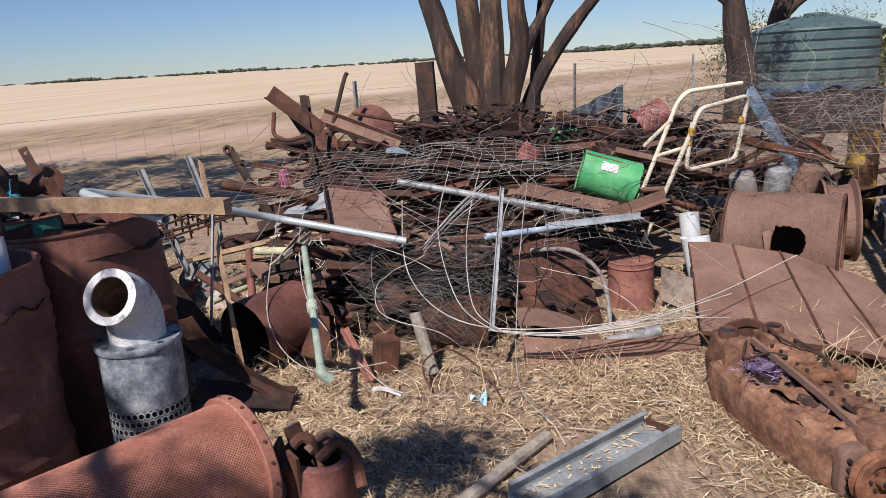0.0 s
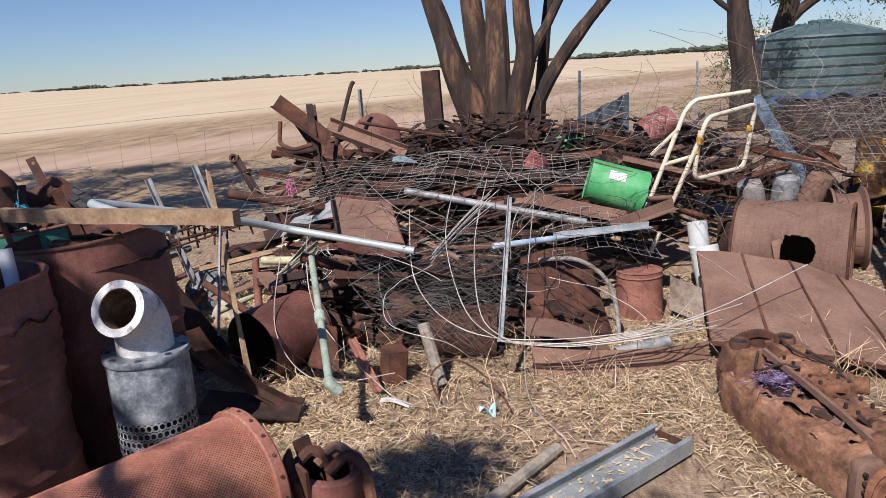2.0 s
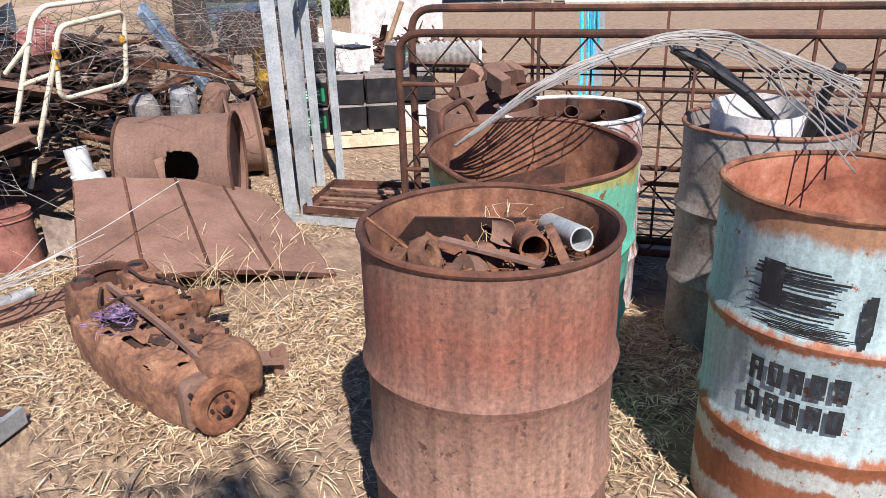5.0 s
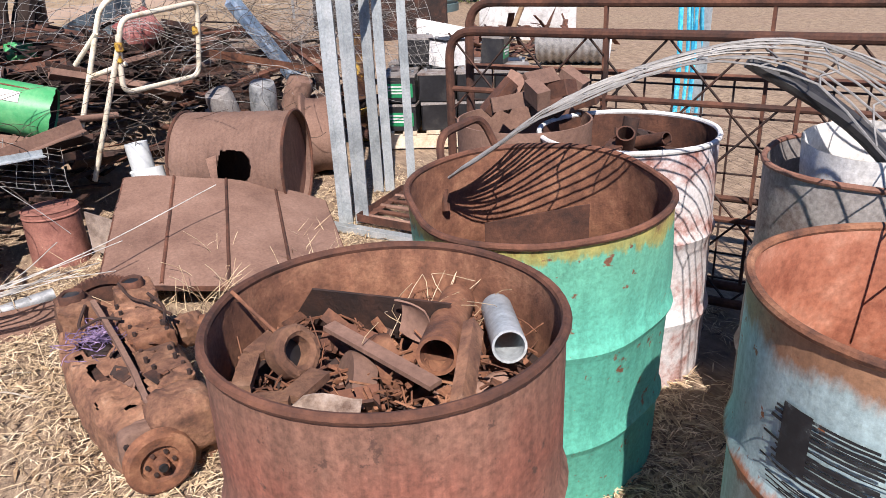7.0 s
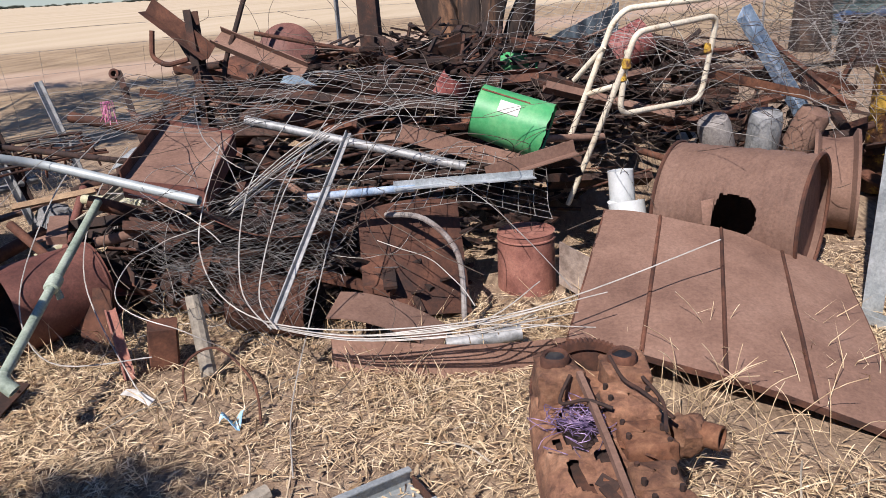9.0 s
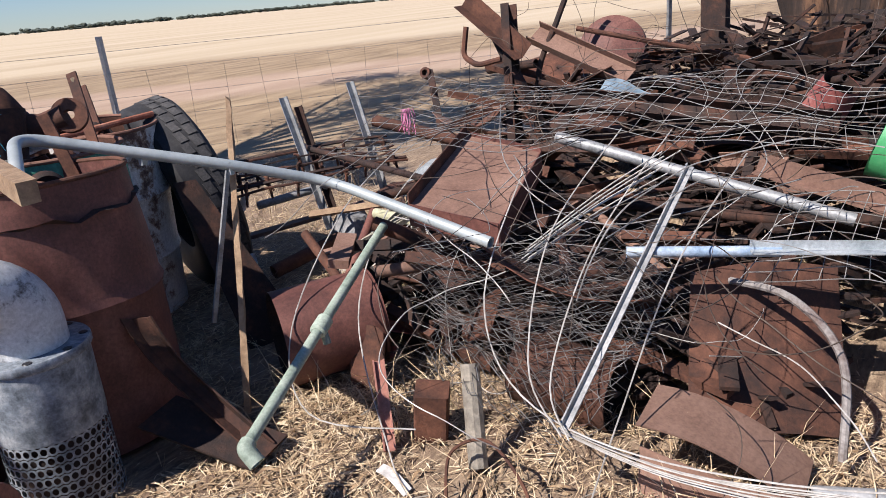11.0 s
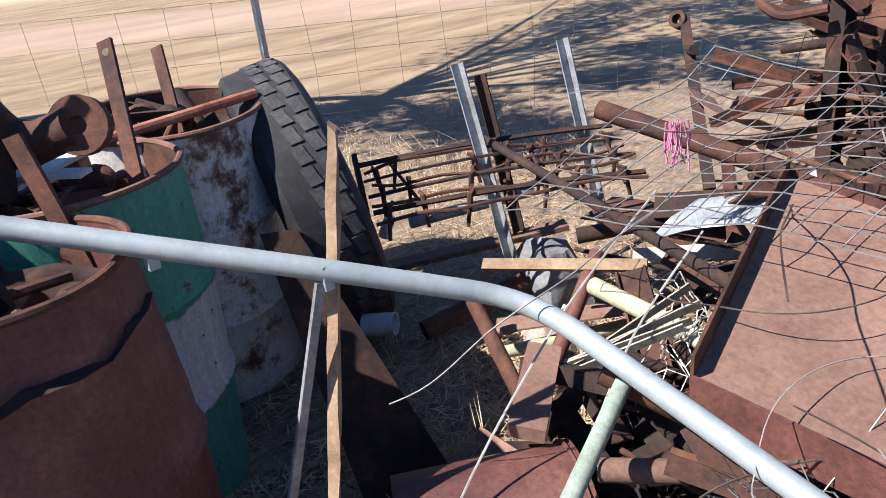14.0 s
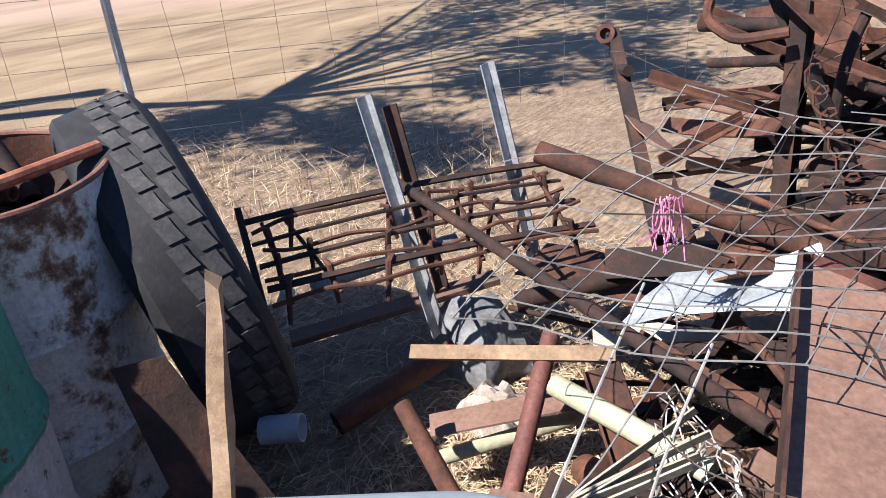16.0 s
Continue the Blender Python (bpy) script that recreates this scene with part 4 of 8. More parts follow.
A, B, C, D = (Vector(q) for q in ((1.772, 1.480, 0.800), (1.851, 1.458, 0.790), (1.831, 1.416, 0.775), (1.743, 1.493, 0.775)))
sheet(s, lambda u, v: A.lerp(B, u).lerp(D.lerp(C, u), v) + Vector((0, 0, 0.006 * math.sin(u * 5))), 6, 4, 0.004)
solid("bent_sheet", s, mottled("scaled_steel", ((0.10, 0.05, 0.03), (0.30, 0.22, 0.17), (0.46, 0.38, 0.32)), 22, 0.8, 0.0, 0.4, 80), "scaly pale steel offcut lying in the drum", "sheet")
bar("flat_bar", (1.860, 1.670, 0.800), (1.960, 1.444, 0.785), "flat", RUST_BROWN, "long rusty flat bar lying in the drum", "scrap", (0.026, 0.008))
bar("flat_bar", (2.063, 1.530, 0.815), (1.967, 1.368, 0.790), "flat", ENGINE, "rusty forged lever standing in the drum", "scrap", (0.032, 0.02), (1, -0.5, 0.6))
bar("thin_rod", (1.719, 1.752, 0.860), (1.782, 1.678, 0.790), "round", RUST_ORANGE, "thin rusty rod leaning in the drum", "rod", (0.007, 0.007))
s = Shape()
sheet(s, lambda u, v: Vector((1.969, 1.642, 0.835)).lerp(Vector((2.002, 1.589, 0.820)), u) + Vector((0.012 * math.sin(3 * v), -0.01 * v, -0.045 * v + 0.012 * math.sin(v * 4 + u * 2))), 5, 6, 0.003)
solid("curled_strip", s, RUST_BROWN, "curled rusty strip hooked over a plate in the drum", "scrap")
g = random.Random(77)
s = Shape()
for k in range(420):
    a, q = g.random() * 6.283, 0.25 * math.sqrt(g.random())
    p = DC + Vector((math.cos(a) * q, math.sin(a) * q, 0.755 + g.uniform(0.0, 0.045)))
    d = Vector((g.gauss(0, 1), g.gauss(0, 1), g.gauss(0, 0.5))).normalized() * g.uniform(0.008, 0.05)
    if k % 3:
        tube(s, [p - d, p + d * 0.2 + Vector((0, 0, 0.004)), p + d], g.uniform(0.0010, 0.0028), 4)
    else:
        beam(s, p - d * 0.7, p + d * 0.7, flat(g.uniform(0.008, 0.025), g.uniform(0.003, 0.008)), (g.gauss(0, 1), g.gauss(0, 1), 1))
solid("scrap_fragments", s, RUST_ORANGE, "nails and broken rusty fragments filling the drum", "scrap", kind="stuff")
s = Shape()
for k in range(13):
    p = DC + Vector((rng.uniform(0.0, 0.2), rng.uniform(0.0, 0.16), 0.78))
    tube(s, smooth_path([p, p + Vector((rng.gauss(0, 0.04), rng.gauss(0, 0.04), 0.06)), p + Vector((rng.gauss(0, 0.08), rng.gauss(0, 0.08), rng.uniform(0.03, 0.10)))], 3), 0.0007, 3)
solid("dry_weeds", s, STRAW, "dry weed stalks caught in the drum", "weeds", kind="stuff")

# stencilled lettering and black brushwork on the pale blue drum
def on_drum(c, r, a, h, w, hh, s):
    pts = [(c[0] + (r + 0.0035) * math.cos(a + (i / 4 - 0.5) * w / r), c[1] + (r + 0.0035) * math.sin(a + (i / 4 - 0.5) * w / r)) for i in range(5)]
    verts = [(x, y, c[2] + h - hh / 2) for x, y in pts] + [(x, y, c[2] + h + hh / 2) for x, y in pts]
    s.add(verts, [(i, i + 1, i + 6, i + 5) for i in range(4)])


on_marks = Shape()
BC = (2.70, 1.19, 0.0)
FACE = math.atan2(0.35 - BC[1], 0.95 - BC[0])


def drum_marks():
    """Brushed black bars and stencil blocks round the pale blue drum."""
    g = random.Random(31)
    blue = [o for o in scene.objects if o.name.startswith("steel_drum") and "blue" in o["label"]][0]
    s = Shape()
    for k in range(26):
        on_drum(BC, 0.288, FACE - 0.28 + g.uniform(-0.06, 0.06), 0.70 + g.uniform(-0.055, 0.055), g.uniform(0.10, 0.20), g.uniform(0.002, 0.006), s)
    on_drum(BC, 0.288, FACE - 0.46, 0.71, 0.05, 0.10, s)
    for k in range(9):
        on_drum(BC, 0.288, FACE + 0.22 + g.uniform(-0.03, 0.03), 0.66 + g.uniform(-0.03, 0.03), g.uniform(0.008, 0.02), g.uniform(0.04, 0.09), s)
    for k in range(8):
        on_drum(BC, 0.288, FACE - 0.20 + g.uniform(-0.1, 0.1), 0.605 + 0.004 * k, g.uniform(0.1, 0.22), 0.003, s)
    tagged(part("brushwork", s, BLACKPAINT, blue, "rough black brush strokes"), kind="stuff")
    for row, h in ((0, 0.49), (1, 0.41)):
        for k in range(5):
            s = Shape()
            a = FACE - 0.48 + k * 0.155
            on_drum(BC, 0.288, a - 0.035, h, 0.012, 0.06, s)
            on_drum(BC, 0.288, a + 0.035, h, 0.012, 0.06, s)
            on_drum(BC, 0.288, a, h + 0.024, 0.03, 0.012, s)
            if (k + row) % 2:
                on_drum(BC, 0.288, a, h - 0.024, 0.03, 0.012, s)
            else:
                on_drum(BC, 0.288, a, h, 0.03, 0.011, s)
            part("stencil_mark", s, BLACKPAINT, blue)


drum_marks()

# ---- yard: panel, old tank, engine, channel, pole ----
def ribbed_panel():
    tl, tr, bl, br = Vector((1.50, 4.54, 0.35)), Vector((2.48, 4.34, 0.12)), Vector((1.335, 3.70, 0.12)), Vector((2.36, 3.29, 0.012))
    t = thing("ribbed_steel_panel", (1.93, 4.0, 0.0), "wide brown rusted steel panel with pressed ribs, propped at a slant", "panel")

    def f(u, v):
        p = tl.lerp(tr, u).lerp(bl.lerp(br, u), v)
        p.z += 0.06 * math.sin(u * 3.1) * (1 - 0.4 * v) + 0.012 * noise.noise(Vector((u * 4, v * 4, 0)))
        return p
    s = Shape()
    sheet(s, f, 28, 16, 0.006)
    part("skin", s, RUST_BROWN, t)
    for u in (0.245, 0.50, 0.745):
        s = Shape()
        n = 14
        sheet(s, lambda a, b: f(u + (b - 0.5) * 0.013, 0.01 + a * 0.98) + Vector((0, 0, 0.004 + 0.008 * (1 - (2 * b - 1) ** 2))), 14, 6, 0.003)
        part("rib", s, RUST, t)
    for u0, u1, v0, v1 in ((0, 0, 0, 1), (1, 1, 0, 1), (0, 1, 1, 1)):
        s = Shape()
        pts = [f(u0 + (u1 - u0) * k / 12, v0 + (v1 - v0) * k / 12) - Vector((0, 0, 0.008)) for k in range(13)]
        for a, b in zip(pts, pts[1:]):
            beam(s, a, b, flat(0.008, 0.022))
        part("edge_flange", s, RUST, t)
    s = Shape()
    box(s, (1.75, 4.1, 0.08), (0.5, 0.35, 0.14), Matrix.Rotation(0.2, 3, "Z"))
    part("prop", s, RUST_DARK, t)


ribbed_panel()


def old_tank():
    a, b = Vector((1.85, 4.87, 0.298)), Vector((2.40, 4.57, 0.298))
    way = (b - a).normalized()
    m = Matrix.Translation(a) @ way.to_track_quat("Z", "Y").to_matrix().to_4x4()
    length, r = (b - a).length, 0.283
    t = thing("old_tank", (2.13, 4.8, 0.0), "rusted round tank on its side, hole cut in it", "tank")
    inv = m.inverted()
    eye = inv @ Vector((1.2, 0.5, 1.42))
    aim = math.atan2(eye.y, eye.x)
    n, k = 260, 110
    s = Shape()
    for i in range(k + 1):
        for j in range(n):
            ang = 6.28319 * j / n
            rr = r + 0.006 * noise.noise(Vector((math.cos(ang) * 2, math.sin(ang) * 2, i * 0.3)))
            s.v.append(tuple(m @ Vector((rr * math.cos(ang), rr * math.sin(ang), length * i / k))))
    for i in range(k):
        for j in range(n):
            d = (6.28319 * (j + 0.5) / n - aim - 0.08 + 3.14159) % 6.28319 - 3.14159
            x, y = (i + 0.5) / k * length - 0.36, d * r
            if -0.085 - 0.2 * y < x < 0.10 and (max(x - 0.02, 0) / 0.08) ** 2 + (y / 0.088) ** 2 < 1 + 0.12 * noise.noise(Vector((x * 25, y * 25, 1))):
                continue
            s.f.append((i * n + j, i * n + (j + 1) % n, (i + 1) * n + (j + 1) % n, (i + 1) * n + j))
    part("shell", s, RUST_BROWN, t)
    for z, dish in ((0.03, 1), (length - 0.035, -1)):
        s = Shape()
        lathe(s, [(0.0, z + 0.012 * dish), (r * 0.6, z + 0.01 * dish), (r - 0.004, z)], 48, m)
        part("end_plate", s, RUST_DRUM, t)
    for z in (0.0, length):
        s = Shape()
        tube(s, [m @ Vector(((r + 0.004) * math.cos(6.28319 * j / 48), (r + 0.004) * math.sin(6.28319 * j / 48), z)) for j in range(48)], 0.009, 6, close=True)
        part("rolled_edge", s, RUST, t)
    s = Shape()
    c = m @ Vector((r * math.cos(aim + 0.08), r * math.sin(aim + 0.08), 0.275))
    nrm = (c - (a + way * 0.275)).normalized()
    up = nrm.cross(way)
    sheet(s, lambda u, v: c + nrm * (0.004 + 0.028 * u) + way * (-0.035 * u * (0.7 + 0.6 * v)) + up * (0.13 * (v - 0.5) * (1 - 0.25 * u)), 5, 6, 0.003)
    part("bent_flap", s, RUST_BROWN, t)


old_tank()


def cast(s, at, l, w, h, amp=0.008, seed=0.0, n=14, power=0.35):
    """A rough rounded casting filling the given ranges along, across and up."""
    k0 = len(s.v)
    mid = [(r[0] + r[1]) / 2 for r in (l, w, h)]
    half = [(r[1] - r[0]) / 2 for r in (l, w, h)]

    def bulge(x):
        return math.copysign(abs(x) ** power, x)
    for i in range(n + 1):
        u = -1.5707 + 3.14159 * i / n
        for j in range(2 * n):
            v = 3.14159 * j / n
            p = [bulge(math.cos(u)) * bulge(math.cos(v)), bulge(math.cos(u)) * bulge(math.sin(v)), bulge(math.sin(u))]
            q = [m + d * c for m, d, c in zip(mid, half, p)]
            e = amp * noise.noise(Vector(q) * 22 + Vector((seed, 0, 0))) + amp * 0.6 * noise.noise(Vector(q) * 60)
            s.v.append(tuple(at(q[0] + e * p[0], q[1] + e * p[1], q[2] + e * p[2])))
    m = 2 * n
    s.f += [(k0 + i * m + j, k0 + i * m + (j + 1) % m, k0 + (i + 1) * m + (j + 1) % m, k0 + (i + 1) * m + j) for i in range(n) for j in range(m)]


def engine():
    a, b = Vector((1.335, 3.27, 0.0)), Vector((1.51, 2.40, 0.0))
    way = (b - a).normalized()
    side = Vector((-way.y, way.x, 0))
    rot = Matrix((side, way, (0, 0, 1))).transposed()
    t = thing("engine_block", a.lerp(b, 0.5), "heavily rusted old engine block lying on the dirt", "engine")

    def at(l, w, h):
        return a + way * l + side * w + Vector((0, 0, h))

    def wall(l):
        k = l / 0.86
        return -0.115 - 0.035 * math.sin(k * 2.6) + 0.075 * k ** 3, 0.235 - 0.05 * k

    def ring(l, shrink):
        w0, w1 = wall(l)
        k = 1 - 0.16 * l
        pts = [(w0 + 0.035, 0.004), (w0 + 0.005, 0.02), (w0 - 0.004, 0.10 * k), (w0, 0.17 * k), (w0 + 0.02, 0.20 * k), (w0 + 0.05, 0.213 * k), (w0 + 0.11, 0.222 * k), (w0 + 0.17, 0.245 * k), (w1 - 0.06, 0.24 * k), (w1 - 0.02, 0.21 * k), (w1, 0.15 * k), (w1 - 0.01, 0.03), (w1 - 0.05, 0.004)]
        pts = [(p[0] + (q[0] - p[0]) * j / 6, p[1] + (q[1] - p[1]) * j / 6) for p, q in zip(pts, pts[1:] + pts[:1]) for j in range(6)]
        mw, mh = (w0 + w1) / 2, 0.11
        return [(mw + (w - mw) * shrink, mh + (h - mh) * shrink) for w, h in pts]
    n = 120
    # the smaller shell's dark rust stands for shade inside the block's openings
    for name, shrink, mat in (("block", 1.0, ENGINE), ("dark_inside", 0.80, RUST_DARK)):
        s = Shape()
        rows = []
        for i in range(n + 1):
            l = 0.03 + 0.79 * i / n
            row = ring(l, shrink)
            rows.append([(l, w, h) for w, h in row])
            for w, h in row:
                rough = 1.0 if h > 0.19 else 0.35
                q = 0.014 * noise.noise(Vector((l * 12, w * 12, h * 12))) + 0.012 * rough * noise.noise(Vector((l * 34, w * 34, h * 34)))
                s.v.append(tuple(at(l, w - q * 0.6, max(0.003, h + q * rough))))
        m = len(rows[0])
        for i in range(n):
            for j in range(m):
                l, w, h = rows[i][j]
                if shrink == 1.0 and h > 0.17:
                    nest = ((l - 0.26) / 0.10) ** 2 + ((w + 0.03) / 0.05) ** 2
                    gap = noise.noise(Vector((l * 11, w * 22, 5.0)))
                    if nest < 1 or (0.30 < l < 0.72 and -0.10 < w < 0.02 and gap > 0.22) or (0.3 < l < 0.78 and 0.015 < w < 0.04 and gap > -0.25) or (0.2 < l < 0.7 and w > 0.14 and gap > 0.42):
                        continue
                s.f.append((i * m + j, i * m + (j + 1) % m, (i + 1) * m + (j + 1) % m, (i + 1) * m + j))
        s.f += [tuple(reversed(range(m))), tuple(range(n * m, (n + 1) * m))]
        part(name, s, mat, t, "" if shrink == 1.0 else "inner shell, dark for the shade in the openings")
    # toothed flywheel ring and its housing
    s = Shape()
    c = at(-0.005, 0.05, 0.168)
    prof = [(0.136, -0.012), (0.160, -0.012), (0.160, 0.012), (0.136, 0.012)]
    k = 0
    for j in range(144):
        ang = 6.28319 * j / 144
        d = side * math.cos(ang) + Vector((0, 0, 1)) * math.sin(ang)
        tooth = 0.007 if j % 2 else 0.0
        s.v += [tuple(c + d * (r + (tooth if r > 0.15 else 0)) + way * z) for r, z in prof]
    s.f = [(j * 4 + q, j * 4 + (q + 1) % 4, (j + 1) % 144 * 4 + (q + 1) % 4, (j + 1) % 144 * 4 + q) for j in range(144) for q in range(4)]
    part("flywheel", s, RUST, t, "toothed flywheel ring")
    s = Shape()
    lathe(s, [(0.0, 0.0), (0.11, 0.004), (0.142, 0.0)], 40, Matrix.Translation(c) @ way.to_track_quat("Z", "Y").to_matrix().to_4x4(), 0.008, 2)
    part("flywheel_face", s, RUST_DARK, t)
    for q, (w, l) in enumerate(((-0.045, 0.06), (0.15, 0.07))):
        s = Shape()
        cast(s, at, (l - 0.075, l + 0.08), (w - 0.065, w + 0.07), (0.15, 0.295), 0.012, q * 3.0, 16, 0.25)
        hous = part("bell_housing", s, ENGINE, t)
        s = Shape()
        lathe(s, [(0.022, 0.285), (0.030, 0.316), (0.038, 0.320), (0.044, 0.310), (0.044, 0.28)], 26, Matrix.Translation(at(l - 0.01, w, 0.0)), 0.004, q)
        part("port_lip", s, RUST, hous)
        s = Shape()
        lathe(s, [(0.0, 0.306), (0.033, 0.311)], 20, Matrix.Translation(at(l - 0.01, w, 0.0)))
        part("port", s, BLACK, hous, "open dark round port")
    # long rail along the top and the cylinder head beside it
    s = Shape()
    pts = [at(0.14, 0.005, 0.30), at(0.24, 0.012, 0.285), at(0.42, 0.02, 0.262), at(0.60, 0.024, 0.238), at(0.76, 0.02, 0.215)]
    for p, q in zip(pts, pts[1:]):
        beam(s, p, q, flat(0.016, 0.024), (0, 0, 1))
    part("rail", s, RUST_BROWN, t, "long split rusty rail")
    for q, (l0, l1, w0, w1, h1, mat) in enumerate(((0.15, 0.30, 0.05, 0.20, 0.275, ENGINE), (0.31, 0.45, 0.055, 0.19, 0.262, RUST_ORANGE), (0.46, 0.56, 0.05, 0.17, 0.242, ENGINE), (0.57, 0.70, 0.06, 0.18, 0.235, ENGINE))):
        s = Shape()
        cast(s, at, (l0, l1), (w0, w1), (0.16, h1), 0.012, 7.0 + q, 14, 0.3)
        head = part("head_section", s, mat, t)
        for b2 in range(4):
            s = Shape()
            p = at(l0 + 0.03 + 0.03 * b2, w0 + 0.02 + (w1 - w0 - 0.04) * (b2 % 2), h1 - 0.004)
            tube(s, [p, p + Vector((0, 0, 0.016))], 0.007, 6)
            part("stud", s, RUST_DARK, head)
    # small cover plates, broken flakes and hoses
    for q in range(16):
        s = Shape()
        l, w = rng.uniform(0.12, 0.74), rng.uniform(-0.08, 0.16)
        h = 0.225 + (0.03 if w > 0.05 else 0) - 0.03 * l
        box(s, at(l, w, h), (rng.uniform(0.02, 0.05), rng.uniform(0.02, 0.06), 0.006), rot @ Euler((rng.gauss(0, 0.35), rng.gauss(0, 0.35), rng.random() * 3)).to_matrix())
        part("rust_flake", s, (RUST_DARK, RUST_BROWN, RUST_ORANGE)[q % 3], t)
    for pts in ([(0.10, 0.10, 0.33), (0.18, 0.12, 0.30), (0.24, 0.16, 0.29), (0.34, 0.21, 0.27)], [(0.14, -0.02, 0.30), (0.20, -0.06, 0.25), (0.26, 0.0, 0.29), (0.30, 0.06, 0.285)], [(0.16, 0.18, 0.29), (0.28, 0.20, 0.28), (0.40, 0.17, 0.275)]):
        s = Shape()
        tube(s, smooth_path([at(*p) for p in pts], 5), 0.0055, 6)
        part("fuel_line", s, RUST_DARK, t)
    s = Shape()
    cast(s, at, (0.21, 0.31), (0.225, 0.33), (0.10, 0.215), 0.016, 20.0, 12, 0.6)
    part("manifold", s, ENGINE, t)
    s = Shape()
    pipe(s, [at(0.27, 0.31, 0.17), at(0.31, 0.355, 0.175)], 0.035, 0.007, 18)
    part("pipe_stub", s, RUST_ORANGE, t)
    # front: timing cover, mounting, pulley
    s = Shape()
    cast(s, at, (0.70, 0.87), (0.0, 0.19), (0.06, 0.245), 0.007, 30.0, 16, 0.5)
    part("timing_cover", s, ENGINE, t)
    s = Shape()
    cast(s, at, (0.77, 0.83), (-0.085, 0.13), (0.01, 0.19), 0.006, 33.0, 14, 0.35)
    part("front_plate", s, RUST_BROWN, t)
    for q in range(5):
        s = Shape()
        p = at(0.832, -0.068, 0.03 + 0.032 * q)
        tube(s, [p, p + way * 0.012], 0.008, 6)
        part("bolt", s, RUST_DARK, t)
    s = Shape()
    beam(s, at(0.70, 0.17, 0.13), at(0.74, 0.315, 0.085), flat(0.09, 0.012), (0, 0, 1))
    beam(s, at(0.74, 0.31, 0.13), at(0.745, 0.32, 0.015), flat(0.06, 0.012), way)
    part("mounting_bracket", s, RUST_BROWN, t)
    front = Matrix.Translation(at(0.875, 0.0, 0.112)) @ way.to_track_quat("Z", "Y").to_matrix().to_4x4()
    s = Shape()
    lathe(s, [(0.0, 0.045), (0.018, 0.045), (0.02, 0.018), (0.05, 0.018), (0.056, 0.03), (0.084, 0.032), (0.094, 0.026), (0.08, 0.010), (0.094, -0.006), (0.086, -0.014), (0.0, -0.014)], 40, front)
    pul = part("pulley", s, RUST_ORANGE, t, "rusty grooved belt pulley")
    s = Shape()
    lathe(s, [(0.0, 0.052), (0.011, 0.052), (0.013, 0.046)], 16, front)
    part("shaft_hole", s, BLACK, pul)
    for j in range(6):
        s = Shape()
        ang = 6.283 * j / 6
        q = front @ Vector((0.036 * math.cos(ang), 0.036 * math.sin(ang), 0.017))
        tube(s, [q, q + way * 0.009], 0.0065, 6)
        part("bolt", s, RUST_DARK, pul)


engine()

s = Shape()
for k in range(110):
    p = Vector((1.372, 2.99, 0.235)) + Vector((rng.gauss(0, 0.034), rng.gauss(0, 0.04), rng.uniform(-0.02, 0.02)))
    q = p + Vector((rng.gauss(0, 0.035), rng.gauss(0, 0.035), rng.uniform(-0.015, 0.02)))
    tube(s, smooth_path([p, p.lerp(q, 0.5) + Vector((rng.gauss(0, 0.02), rng.gauss(0, 0.02), 0.012)), q], 3), 0.0013, 3)
solid("twine_nest", s, PURPLE, "tangled nest of purple baling twine on the engine", "twine", kind="stuff")

CH0, CH1 = Vector((0.39, 2.43, 0.012)), Vector((0.95, 2.90, 0.02))
t = thing("steel_channel", CH0, "length of grey galvanised lipped channel lying on the straw", "steel channel")
s = Shape()
beam(s, CH0, CH1, [(-0.088, 0), (0.088, 0), (0.088, 0.062), (0.066, 0.062), (0.066, 0.058), (0.083, 0.058), (0.083, 0.005), (-0.083, 0.005), (-0.083, 0.058), (-0.066, 0.058), (-0.066, 0.062), (-0.088, 0.062)])
part("section", s, GALV, t)
s = Shape()
w = (CH1 - CH0).normalized()
sheet(s, lambda u, v: CH1 + w * 0.004 + Vector((w.y, -w.x, 0)) * ((u - 0.5) * 0.15) + Vector((0, 0, 0.006 + 0.03 * v)), 4, 2, 0.004)
part("rusted_end", s, RUST, t, "rusty end cleat")
s = Shape()
for k in range(140):
    u, x = rng.random(), rng.uniform(-0.075, 0.075)
    p = CH0.lerp(CH1, u) + Vector((w.y, -w.x, 0)) * x + Vector((0, 0, 0.009 + rng.random() * 0.006))
    a = rng.random() * 6.283
    d = Vector((math.cos(a), math.sin(a), rng.uniform(-0.05, 0.05))) * rng.uniform(0.004, 0.016)
    e = Vector((-d.y, d.x, 0)).normalized() * rng.uniform(0.001, 0.005)
    s.add([p - d - e, p + d - e, p + d + e, p - d + e], [(0, 1, 2, 3)])
solid("straw_litter", s, STRAW, "straw and leaves fallen into the channel", "litter", kind="stuff")
bar("old_pole", (0.06, 2.30, 0.03), (0.50, 2.88, 0.03), "round", WOOD_GREY, "grey weathered round pole lying on the dirt", "pole", (0.052, 0.052))

